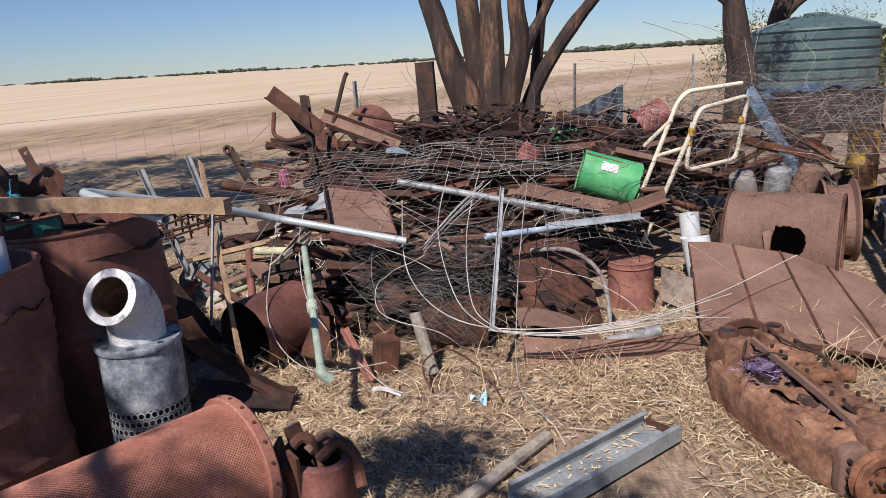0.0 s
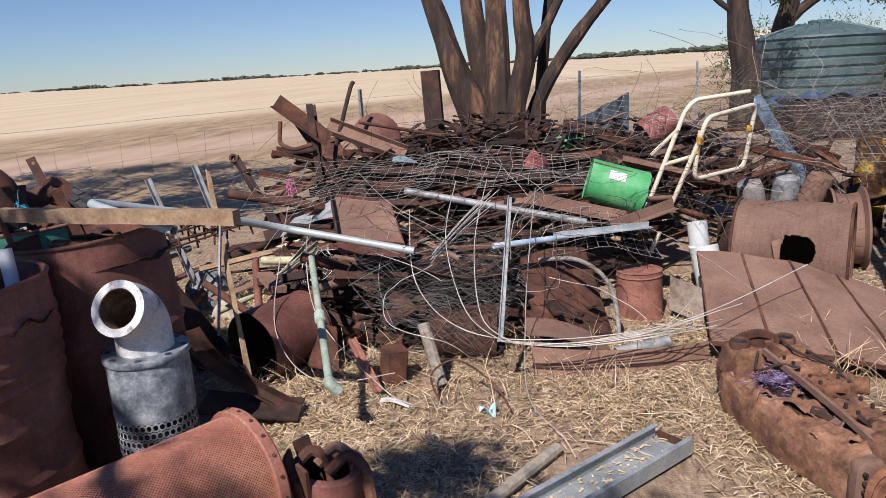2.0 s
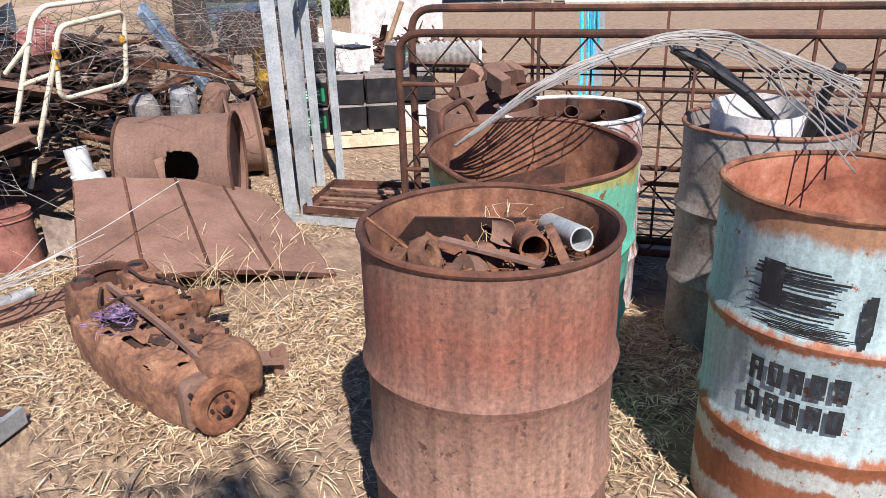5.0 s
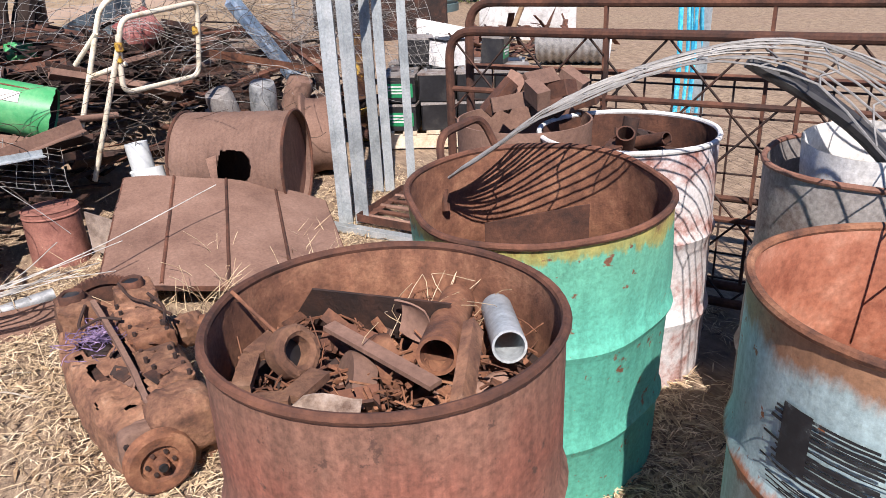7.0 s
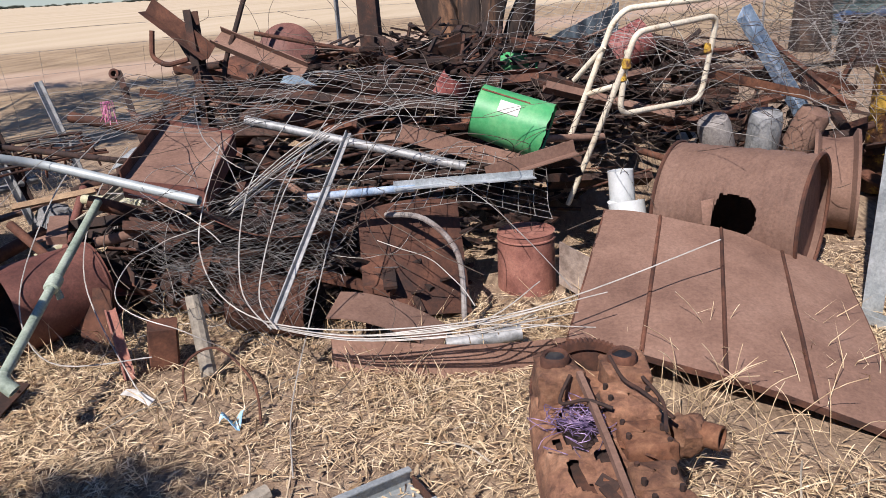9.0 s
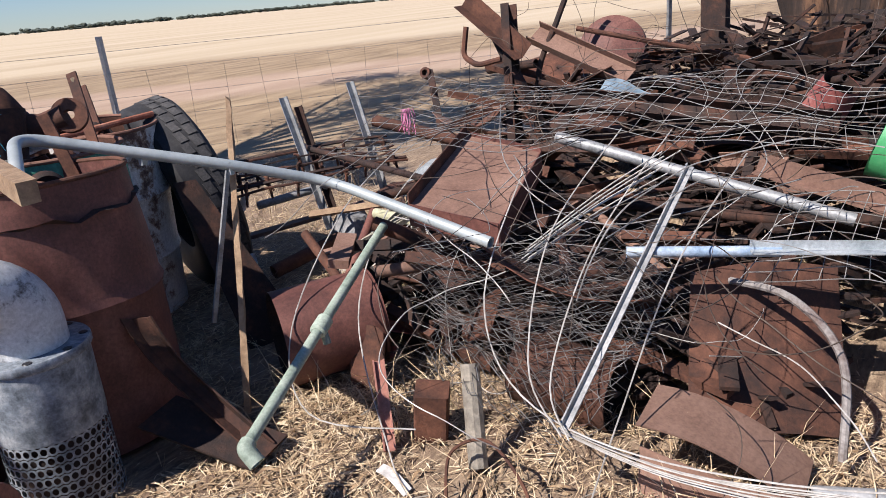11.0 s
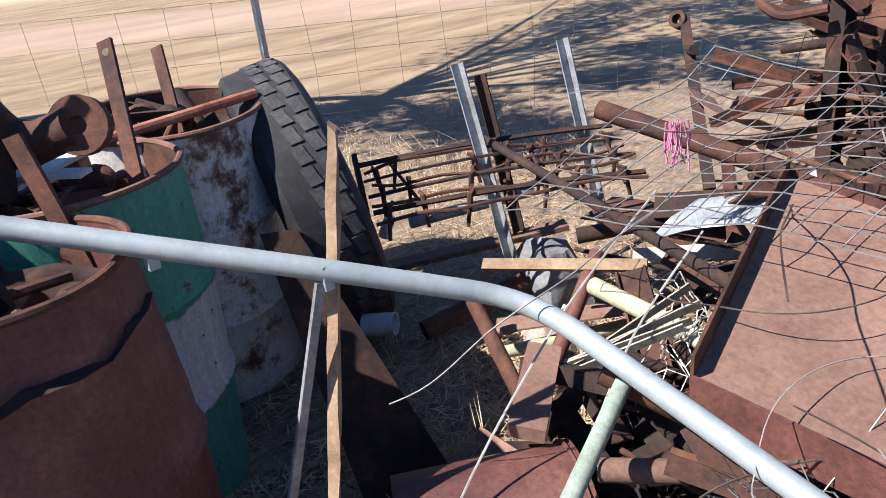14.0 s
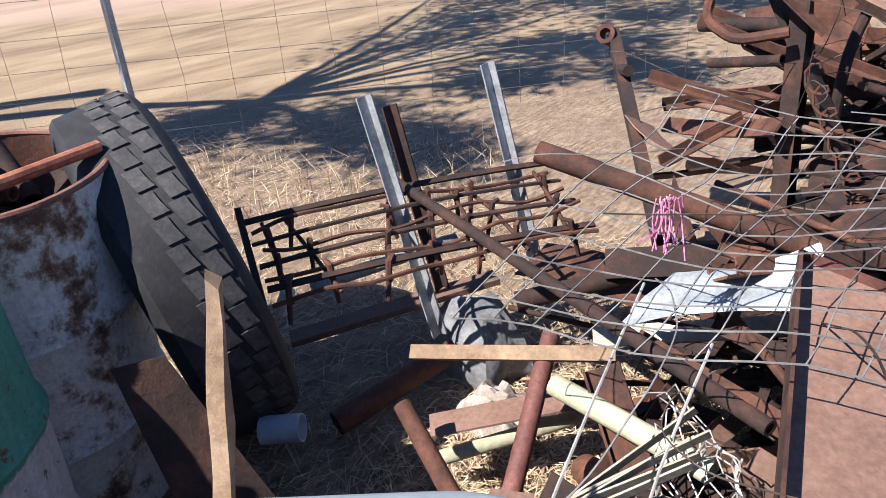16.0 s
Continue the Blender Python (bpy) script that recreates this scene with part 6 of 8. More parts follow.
tube(s, smooth_path([(-0.86, 5.80, 0.55), (-0.86, 5.82, 0.90), (-0.80, 5.95, 1.16), (-0.74, 6.05, 1.38), (-0.72, 6.08, 1.42)], 5), 0.017, 8)
solid("bent_rod", s, RUST_DARK, "dark bent steel rod sticking up from the heap", "rod")
bar("rusty_channel", (-0.92, 5.90, 1.10), (-0.33, 5.82, 0.86), "channel", RUST_BROWN, "wide rusty steel channel lying on the heap", "steel channel", (0.13, 0.05), (0, -0.8, 1))
t = thing("half_drum_lid", (-0.55, 6.35, 0.85), "dark rusty domed plate on the heap", "plate")
s = Shape()
lathe(s, [(0.20, 0.0), (0.19, 0.03), (0.12, 0.06), (0.0, 0.075)], 30, Matrix.Translation((-0.60, 6.30, 0.98)) @ Euler((radians(60), 0, 0.3)).to_matrix().to_4x4())
part("dome", s, RUST_RED, t)
bar("steel_post", (-0.14, 6.85, 0.3), (-0.18, 6.90, 1.47), "channel", RUST_DARK, "dark steel channel post standing in the heap", "post", (0.16, 0.07), (0.2, 1, 0))
bar("long_bar", (-0.68, 5.95, 1.12), (0.20, 6.2, 0.90), "round", RUST, "long rusty bar sloping across the heap", "bar", (0.028, 0.028))
bar("rusty_plank", (-0.50, 5.20, 0.84), (0.72, 5.35, 0.70), "channel", RUST_DARK, "dark rusty channel lying across the heap", "beam", (0.10, 0.05), (0, -1, 1))
s = Shape()
sheet(s, lambda u, v: Vector((-0.05 + 0.66 * u, 6.50 - 0.10 * v, 0.70 + 0.12 * u + 0.22 * v * (0.4 + 0.6 * u))), 6, 4, 0.008)
solid("dark_plate", s, RUST_DARK, "large dark rusty plate leaning before the tree", "plate")
s = Shape()
tube(s, [Vector((-0.90, 5.55, 0.92)) + Vector((0.012 * math.cos(k * 0.9) + 0.0019 * k, 0.0, 0.012 * math.sin(k * 0.9) - 0.0038 * k)) * 2.2 for k in range(90)], 0.004, 5)
solid("coil_spring", s, RUST, "rusty coil spring hanging among the beams", "spring")
t = thing("machine_casting", (-1.35, 5.35, 0.3), "rusty cast machine arm with a bolt", "machine part")
s = Shape()
beam(s, (-1.67, 5.88, 0.89), (-1.22, 5.33, 0.40), channel(0.075, 0.04, 0.012), (1, 1, 0.4))
part("arm", s, RUST_DARK, t)
s = Shape()
lathe(s, [(0.02, -0.03), (0.035, -0.03), (0.035, 0.03), (0.02, 0.03)], 18, Matrix.Translation((-1.66, 5.86, 0.90)) @ Euler((1.2, 0.3, 0)).to_matrix().to_4x4(), loop=True)
part("eye", s, RUST, t)
s = Shape()
tube(s, [(-1.58, 5.79, 0.80), (-1.50, 5.70, 0.82)], 0.02, 8)
part("bolt", s, RUST_DARK, t)


def heap_scrap(count, seed):
    """Bars, pipes and plates lying at random in the heap."""
    g = random.Random(seed)
    # weighted to dark rust, which also stands for shade between the pieces
    mats = (RUST, RUST_DARK, RUST, RUST_DARK, RUST_DARK, RUST, RUST_BROWN)
    for i in range(count):
        while True:
            x, y = g.uniform(-1.3, 2.6), g.uniform(4.0, 7.7)
            if y > 4.05 + 0.25 * max(0, x - 1.0) + (0.9 if x > 1.5 else 0) and not (x < -0.75 and y < 4.9) and x < 0.9 + 0.55 * (y - 4) and not (x > 0.25 and y < 4.85):
                break
        top = 0.30 + 0.17 * min(y - 3.7, 2.6) + (0.05 if y > 5.5 else 0)
        z = g.uniform(0.25, 1.0) * top + 0.10
        z = max(z, heap(x, y) + 0.04)
        a = g.gauss(0.15, 0.75)
        tilt = g.gauss(0, 0.16)
        d = Vector((math.cos(a), math.sin(a), tilt)).normalized() * g.uniform(0.15, 0.5)
        p = Vector((x, y, z))
        if (p - d).y < 3.95 or (p + d).y < 3.95:
            d *= 0.4
        mat = g.choice(mats)
        up = (g.gauss(0, 0.6), g.gauss(0, 0.6), 1)
        k = i % 6
        if k == 0:
            bar("scrap_angle", p - d, p + d, "angle", mat, "rusty angle iron lying in the scrap heap", "scrap", (g.uniform(0.03, 0.06), g.uniform(0.03, 0.06)), up, group="scrap in the heap")
        elif k == 1:
            bar("scrap_pipe", p - d, p + d, "pipe", mat, "rusty pipe lying in the scrap heap", "pipe", (g.uniform(0.025, 0.07), 0), group="scrap in the heap")
        elif k == 2:
            bar("scrap_flat_bar", p - d, p + d, "flat", mat, "rusty flat bar lying in the scrap heap", "scrap", (g.uniform(0.04, 0.09), 0.008), up, g.gauss(0, 0.03), group="scrap in the heap")
        elif k == 3:
            bar("scrap_rod", p - d * 1.3, p + d * 1.3, "round", mat, "thin rusty rod lying in the scrap heap", "rod", (g.uniform(0.012, 0.024), 0), group="scrap in the heap")
        elif k == 4:
            bar("scrap_channel", p - d, p + d, "channel", mat, "rusty channel lying in the scrap heap", "scrap", (g.uniform(0.06, 0.10), 0.04), up, group="scrap in the heap")
        else:
            s = Shape()
            w = d.cross(Vector(up)).normalized() * g.uniform(0.06, 0.16)
            curl = g.uniform(-0.08, 0.08)
            nrm = d.cross(w).normalized()
            sheet(s, lambda u, v: p + d * 0.8 * (2 * u - 1) + w * (2 * v - 1) + nrm * (curl * (2 * u - 1) ** 2), 6, 3, 0.004)
            solid("scrap_plate", s, mat, "bent rusty plate lying in the scrap heap", "plate", "scrap in the heap")


heap_scrap(330, 12)
g = random.Random(44)
for k in range(70):
    p = Vector((g.uniform(-0.95, 0.45), g.uniform(4.0, 4.75), 0))
    p.z = g.uniform(0.05, 0.42)
    d = Vector((g.gauss(0, 1), g.gauss(0, 0.7), g.gauss(0, 0.15))).normalized() * g.uniform(0.10, 0.28)
    bar("scrap_length", p - d, p + d, ("angle", "flat", "pipe", "channel")[k % 4], (RUST_DARK, RUST, RUST_DARK, RUST_BROWN)[(k // 4) % 4], "dark rusty offcut packed low in the heap", "scrap", (g.uniform(0.03, 0.09), g.uniform(0.012, 0.045)), (g.gauss(0, 0.6), g.gauss(0, 0.6), 1), group="scrap in the heap")
# small scrap whose dark rust doubles as the shade deep in the heap
s = Shape()
for i in range(2300):
    x, y = rng.uniform(-1.0, 2.7), rng.uniform(4.0, 7.5)
    if x > 0.85 + 0.55 * (y - 4.2) or (x > 0.85 and y < 4.8):
        continue
    z = heap(x, y) + rng.uniform(0.03, 0.5) * (0.6 + 0.16 * (min(y, 6.2) - 4))
    d = Vector((rng.gauss(0, 1), rng.gauss(0, 1), rng.gauss(0, 0.3))).normalized() * rng.uniform(0.03, 0.14)
    beam(s, Vector((x, y, z)) - d, Vector((x, y, z)) + d, flat(rng.uniform(0.01, 0.06), rng.uniform(0.006, 0.02)))
solid("fine_scrap", s, RUST_DARK, "mass of small rusty scrap, darkened for shade inside the heap", "scrap", kind="stuff")

# ---- pump, strainer and pieces beside the rusty drums ----
def pump():
    c = Vector((-1.06, 2.867, 0))
    t = thing("pump_strainer", c, "pale grey pump with a flanged elbow and perforated base", "pump")
    s = Shape()
    lathe(s, [(0.15, 0.265), (0.152, 0.275), (0.152, 0.485), (0.156, 0.49)], 44, Matrix.Translation(c))
    part("barrel", s, PUMP_BLUE, t)
    s = Shape()
    n, rows, high = 40, 8, 0.265
    for i in range(rows):
        for j in range(n):
            mid = 6.28319 * (j + 0.5 * (i % 2)) / n
            zc = high * (i + 0.5) / rows
            k = len(s.v)
            for q in range(10):
                b = 6.28319 * q / 10
                s.v.append((c.x + 0.15 * math.cos(mid + 0.061 * math.cos(b)), c.y + 0.15 * math.sin(mid + 0.061 * math.cos(b)), zc + 0.0108 * math.sin(b)))
            for q in range(10):
                b = 6.28319 * q / 10
                x, y = math.cos(b), math.sin(b)
                k2 = 1 / max(abs(x), abs(y))
                s.v.append((c.x + 0.15 * math.cos(mid + x * k2 * 3.14159 / n), c.y + 0.15 * math.sin(mid + x * k2 * 3.14159 / n), zc + y * k2 * high / rows / 2))
            s.f += [(k + q, k + 10 + q, k + 10 + (q + 1) % 10, k + (q + 1) % 10) for q in range(10)]
    s.f = [tuple(reversed(f)) for f in s.f]
    part("perforated_base", s, PUMP_BLUE, t, "perforated zinc strainer")
    s = Shape()
    lathe(s, [(0.0, 0.002), (0.115, 0.002), (0.115, 0.255), (0.0, 0.255)], 30, Matrix.Translation(c))
    part("core", s, RUST_DARK, t)
    s = Shape()
    lathe(s, [(0.10, 0.49), (0.158, 0.49), (0.161, 0.495), (0.161, 0.512), (0.158, 0.517), (0.10, 0.517)], 44, Matrix.Translation(c), loop=True)
    fl = part("flange", s, PUMP_BLUE, t)
    for j in range(8):
        s = Shape()
        a = 6.28319 * (j + 0.3) / 8
        lathe(s, [(0.0, 0.519), (0.012, 0.519), (0.0135, 0.5175)], 12, Matrix.Translation(c + Vector((0.14 * math.cos(a), 0.14 * math.sin(a), 0))))
        part("bolt_hole", s, BLACK, fl)
    out = Vector((-0.10, -0.86, 0.42)).normalized()
    path = [c + Vector((0, 0, 0.50)), c + Vector((0, 0, 0.58))]
    for k in range(1, 9):
        a = k / 8
        path.append(c + Vector((0, 0, 0.58)).lerp(Vector((0.0, -0.02, 0.70)), a) * 0 + Vector((0, 0, 0.58)) + Vector((out.x, out.y, 0)) * 0.13 * (1 - math.cos(a * 1.15)) * 1.2 + Vector((0, 0, 0.13 * math.sin(a * 1.15))))
    s = Shape()
    pipe(s, path + [path[-1] + out * 0.05], 0.105, 0.03, 32)
    part("elbow", s, PUMP, t, "thick white-painted elbow pipe")
    s = Shape()
    pipe(s, path + [path[-1] + out * 0.046], 0.0745, 0.002, 32)
    part("bore", s, mottled("tan_scale", ((0.05, 0.028, 0.016), (0.17, 0.105, 0.055), (0.30, 0.20, 0.11)), 16, 0.9, 0.0, 0.5, 80), t, "tan rusty scale inside the elbow")


pump()


def strainer_drum():
    c, d = Vector((-0.57, 2.45, 0.215)), Vector((-0.65, -0.76, 0.0)).normalized()
    m = Matrix.Translation(c) @ d.to_track_quat("Z", "Y").to_matrix().to_4x4()
    t = thing("mesh_strainer", (-0.85, 2.1, 0.0), "red-rusted cylinder of fine steel mesh lying on its side", "strainer")
    s = Shape()
    lathe(s, [(0.202, 0.0), (0.204, 0.3), (0.203, 0.6), (0.204, 0.95)], 60, m, 0.004, 3)
    mesh_mat = mottled("rusty_mesh", ((0.19, 0.068, 0.046), (0.30, 0.118, 0.080), (0.41, 0.19, 0.135)), 5, 0.75, 0.0, 0.1, 80, (0.3, 0.7))
    part("lining", s, RUST_DARK, t)
    s = Shape()
    for way in (-1, 1):
        for j in range(118):
            a0 = 6.28319 * j / 118
            tube(s, [m @ Vector((0.2065 * math.cos(a0 + way * 4.4 * i / 30), 0.2065 * math.sin(a0 + way * 4.4 * i / 30), 0.95 * i / 30)) for i in range(31)], 0.0022, 4, cap=False)
    part("mesh_wall", s, mesh_mat, t)
    for z in (0.0, 0.95):
        s = Shape()
        lathe(s, [(0.18, z - 0.022), (0.222, z - 0.022), (0.226, z - 0.016), (0.226, z + 0.016), (0.222, z + 0.022), (0.18, z + 0.022)], 60, m, loop=True)
        ring = part("end_ring", s, mesh_mat, t)
        for j in range(20):
            s = Shape()
            a = 6.28319 * j / 20
            p = m @ Vector((0.226 * math.cos(a), 0.226 * math.sin(a), z))
            o = m @ Vector((0.231 * math.cos(a), 0.231 * math.sin(a), z))
            tube(s, [p, o], 0.006, 6)
            part("rivet", s, RUST, ring)
    s = Shape()
    lathe(s, [(0.0, 0.01), (0.19, 0.01)], 40, m)
    part("end_plate", s, RUST_RED, t)
    s = Shape()
    sheet(s, lambda u, v: m @ Vector((0.2065 * math.cos(-0.75 + 0.35 * v), 0.2065 * math.sin(-0.75 + 0.35 * v), 0.05 + 0.14 * u)), 6, 5, 0.002)
    part("patch", s, SALMON, t, "riveted patch")


strainer_drum()


def machine_hub():
    c = Vector((-0.31, 2.50, 0.0))
    t = thing("machine_hub", c, "rusted machine hub with broken clamps, standing on the dirt", "machine part")
    s = Shape()
    lathe(s, [(0.0, 0.0), (0.13, 0.0), (0.135, 0.03), (0.12, 0.10), (0.125, 0.20), (0.10, 0.21)], 32, Matrix.Translation(c), 0.012, 4)
    part("body", s, RUST_RED, t)
    for k, (dx, dy, mat) in enumerate(((-0.06, 0.05, RUST), (0.02, 0.07, RUST_BROWN), (0.07, 0.01, RUST))):
        s = Shape()
        tube(s, bent([c + Vector((dx - 0.06, dy - 0.05, 0.20)), c + Vector((dx, dy, 0.25)), c + Vector((dx + 0.06, dy - 0.02, 0.21)), c + Vector((dx + 0.09, dy - 0.09, 0.12))], 0.03), 0.02, 8)
        part("clamp", s, mat, t)
    for k in range(3):
        s = Shape()
        a = 2.2 + k * 0.9
        beam(s, c + Vector((0.10 * math.cos(a), 0.10 * math.sin(a), 0.05)), c + Vector((0.13 * math.cos(a + 0.3), 0.13 * math.sin(a + 0.3), 0.27)), flat(0.06, 0.012), (math.cos(a), math.sin(a), 0.3))
        part("lug", s, RUST, t)


machine_hub()

# plank, tube rail, board and strip above the drums
s = Shape()
A, B = Vector((-0.60, 2.755, 1.03)), Vector((-1.78, 3.13, 1.02))
n = 24
w = (B - A).normalized()
side = Vector((-w.y, w.x, 0))
for i in range(n + 1):
    p = A.lerp(B, i / n)
    for x, z in ((-0.022, -0.026), (0.022, -0.026), (0.022, 0.026), (-0.022, 0.026)):
        q = 0.004 * noise.noise(Vector((i * 0.8, x * 60, z * 60)))
        s.v.append(tuple(p + side * (x + q) + Vector((0, 0, z + q))))
s.f = [(i * 4 + j, (i + 1) * 4 + j, (i + 1) * 4 + (j + 1) % 4, i * 4 + (j + 1) % 4) for i in range(n) for j in range(4)] + [(0, 1, 2, 3), (n * 4 + 3, n * 4 + 2, n * 4 + 1, n * 4)]
solid("old_plank", s, WOOD, "weathered split timber plank lying across the drums", "plank")

t = thing("tube_rail", (-0.96, 3.6, 0.6), "bent silver-grey tube rail lying over drum and heap", "rail")
s = Shape()
pipe(s, bent([(-0.88, 2.867, 0.97), (-1.36, 3.125, 1.056), (-0.988, 3.627, 0.868), (-0.80, 3.93, 0.742), (-0.105, 3.87, 0.60)], 0.12, 8), 0.0195, 0.004, 20)
part("tube", s, ALU, t)
for p in ((-1.15, 3.41, 0.945), (-0.985, 3.627, 0.868)):
    s = Shape()
    box(s, Vector(p) - Vector((0, 0, 0.012)), (0.02, 0.02, 0.045))
    part("lug", s, ALU, t)
bar("thin_strip", (-0.985, 3.615, 0.85), (-1.005, 3.45, 0.34), "flat", GALV_OLD, "thin pale metal strip hanging from a rail", "strip", (0.018, 0.008), (1, 0, 0))
s = Shape()
A, B = Vector((-1.06, 3.735, 1.08)), Vector((-0.865, 3.41, 0.04))
n = 26
for i in range(n + 1):
    p = A.lerp(B, i / n)
    k = 1 if i > 2 else 0.55 + 0.2 * i
    for x, z in ((-0.0115, -0.010), (0.0115, -0.010), (0.0115, 0.010), (-0.0115, 0.010)):
        q = 0.004 * noise.noise(Vector((i * 0.5, x * 60, z * 60)))
        s.v.append(tuple(p + Vector((0.75, 0.6, 0)) * (x * k + q) + Vector((-0.5, 0.7, 0.3)) * (z + q) + Vector((0, 0, 0.04 * noise.noise(Vector((x * 50, 1, 1))) if i == 0 else 0))))
s.f = [(i * 4 + j, (i + 1) * 4 + j, (i + 1) * 4 + (j + 1) % 4, i * 4 + (j + 1) % 4) for i in range(n) for j in range(4)] + [(0, 1, 2, 3), (n * 4 + 3, n * 4 + 2, n * 4 + 1, n * 4)]
solid("split_board", s, WOOD, "splintered upright timber board leaning on a rail", "board")

t, m = bucket("rusty_pot", (-0.72, 3.98, 0.20), (-0.93, 3.66, 0.19), 0.18, 0.185, RUST_RED, RUST_DARK, "reddish rusted steel pot lying on its side", 0.0, True, (0.04,))
t = thing("green_pipe", (-0.42, 3.05, 0.0), "grey-green painted pipe with a valve, sticking out of the heap", "pipe")
s = Shape()
F, T = Vector((-0.40, 3.02, 0.27)), Vector((-0.68, 4.05, 0.545))
pipe(s, [F, F.lerp(T, 0.5), T], 0.0175, 0.004, 14)
part("tube", s, GREEN_PIPE, t)
s = Shape()
pipe(s, bent([F.lerp(T, 0.02), F, F + Vector((0.04, 0.0, -0.035))], 0.02), 0.024, 0.005, 14)
part("elbow", s, GREEN_PIPE, t)
V = F.lerp(T, 0.46)
w = (T - F).normalized()
s = Shape()
tube(s, [V - w * 0.035, V - w * 0.03, V + w * 0.03, V + w * 0.035], [0.02, 0.027, 0.027, 0.02], 12)
v = part("valve", s, GREEN_PIPE, t)
s = Shape()
tube(s, [V, V + Vector((0.015, 0.0, -0.06))], 0.013, 8)
part("valve_stem", s, GREEN_PIPE, v)

s = Shape()
arm = smooth_path([(-1.04, 3.20, 0.46), (-0.98, 3.22, 0.33), (-0.86, 3.25, 0.20), (-0.66, 3.28, 0.05)], 5)
across = Vector((0.83, 0.55, 0.0))
fold = Vector((0.5, -0.75, 0.5)).normalized()
sheet(s, lambda u, v: Vector(arm[round(u * (len(arm) - 1))]) + across * (0.05 * (2 * v - 1)) + fold * (0.03 if v in (0.0, 1.0) else 0.0), len(arm) - 1, 4, 0.006)
solid("bent_channel", s, RUST, "curved rusty steel channel leaning on a drum", "scrap")
s = Shape()
sheet(s, lambda u, v: Vector((-1.0 + 0.40 * u, 3.08 + 0.16 * v + 0.1 * u, 0.13 - 0.10 * u + 0.03 * v)), 6, 4, 0.01)
solid("dark_plate", s, RUST_DARK, "dark rusty plate lying on the ground by a drum", "plate")
# rusty plate in a darker rust that stands for the shade on it
s = Shape()
sheet(s, lambda u, v: Vector((-1.56, 3.80, 0.72)).lerp(Vector((-1.28, 3.80, 0.01)), u) + Vector((0.13, 0.22, 0.0)) * (v * (0.35 + 0.65 * u)), 10, 4, 0.006)
solid("wedge_plate", s, RUST_DARK, "long rusty plate leaning against the drums, darkened as if shaded", "plate")

# iron in the far drums
def strap(a, b, w, name, label, hole=True, mat=None):
    t = thing(name, b, label, "scrap")
    s = Shape()
    beam(s, a, b, flat(w, 0.009), (0.5, -0.8, 0.2))
    st = part("strap", s, mat or RUST, t)
    if hole:
        s = Shape()
        d = (Vector(a) - Vector(b)).normalized()
        c = Vector(a) - d * 0.03
        look_way = Vector((0.86, -0.4, 0.2)).normalized()
        lathe(s, [(0.0, 0.0), (0.009, 0.0), (0.0095, -0.002)], 12, Matrix.Translation(c + look_way * 0.008) @ look_way.to_track_quat("Z", "Y").to_matrix().to_4x4())
        part("bolt_hole", s, STRAW, st)


strap((-1.885, 3.67, 1.19), (-1.72, 3.60, 0.86), 0.042, "drilled_strap", "rusty flat strap with a hole standing in a drum")
strap((-2.30, 3.95, 1.10), (-2.16, 3.90, 0.86), 0.04, "short_strap", "short rusty strap standing in a drum", False)
strap((-1.60, 3.36, 1.08), (-1.53, 3.40, 0.78), 0.045, "short_strap", "rusty strap standing in a drum", False)
strap((-2.02, 3.22, 1.30), (-1.86, 3.30, 0.85), 0.10, "scrap_flat_bar", "broad dark rusty blade standing in a drum", False)
s = Shape()
tube(s, smooth_path([(-1.62, 3.05, 0.85), (-1.72, 3.10, 1.12), (-1.80, 3.16, 1.30), (-1.80, 3.20, 1.48)], 5), 0.012, 8)
solid("bent_rod", s, RUST, "bent rusty rod sticking up out of a drum", "rod")
bar("pink_rod", (-2.02, 3.62, 0.93), (-2.06, 4.12, 0.945), "round", SALMON, "pinkish rusted rod lying on drum rims", "rod", (0.03, 0.03))
t = thing("cast_pump_body", (-1.78, 3.36, 0.9), "rusty cast pump body with flanges in a drum", "machine part")
s = Shape()
tube(s, smooth_path([(-1.92, 3.30, 1.22), (-1.84, 3.34, 1.12), (-1.80, 3.40, 1.02), (-1.70, 3.50, 1.05)], 5), [0.035] * 4 + [0.055] * 8 + [0.045] * 4, 14)
part("casting", s, RUST, t)
s = Shape()
lathe(s, [(0.02, -0.015), (0.065, -0.015), (0.065, 0.015), (0.02, 0.015)], 20, Matrix.Translation((-1.69, 3.51, 1.05)) @ Euler((1.2, 0.5, 0.7)).to_matrix().to_4x4(), loop=True)
part("flange", s, RUST, t)
bucket("rusty_pot", (-1.80, 3.28, 0.92), (-1.82, 3.30, 1.10), 0.09, 0.11, RUST_DARK, RUST_DARK, "dark rusty pot sitting on a drum of scrap", 0.0)
for a, b in (((-1.72, 3.25, 0.93), (-1.95, 3.55, 0.93)), ((-1.95, 3.30, 0.945), (-1.72, 3.50, 0.94))):
    bar("timber_offcut", a, b, "flat", WHITE, "dirty white timber offcut lying in a drum", "timber", (0.05, 0.01))
bar("pvc_offcut", (-1.43, 2.72, 0.80), (-1.45, 2.74, 0.96), "pipe", PVC, "white plastic offcut standing in a drum", "pipe", (0.05, 0.05))
s = Shape()
for k in range(10):
    p = Vector((-1.66, 3.18, 1.04))
    q = p + Vector((rng.gauss(0, 0.06), rng.gauss(0, 0.06), rng.uniform(-0.08, 0.1)))
    tube(s, smooth_path([p, p.lerp(q, 0.5) + Vector((0, 0, 0.03)), q], 3), 0.0008, 4)
solid("twine_tuft", s, BLUEROPE, "small tuft of blue twine on the scrap", "twine", kind="stuff")


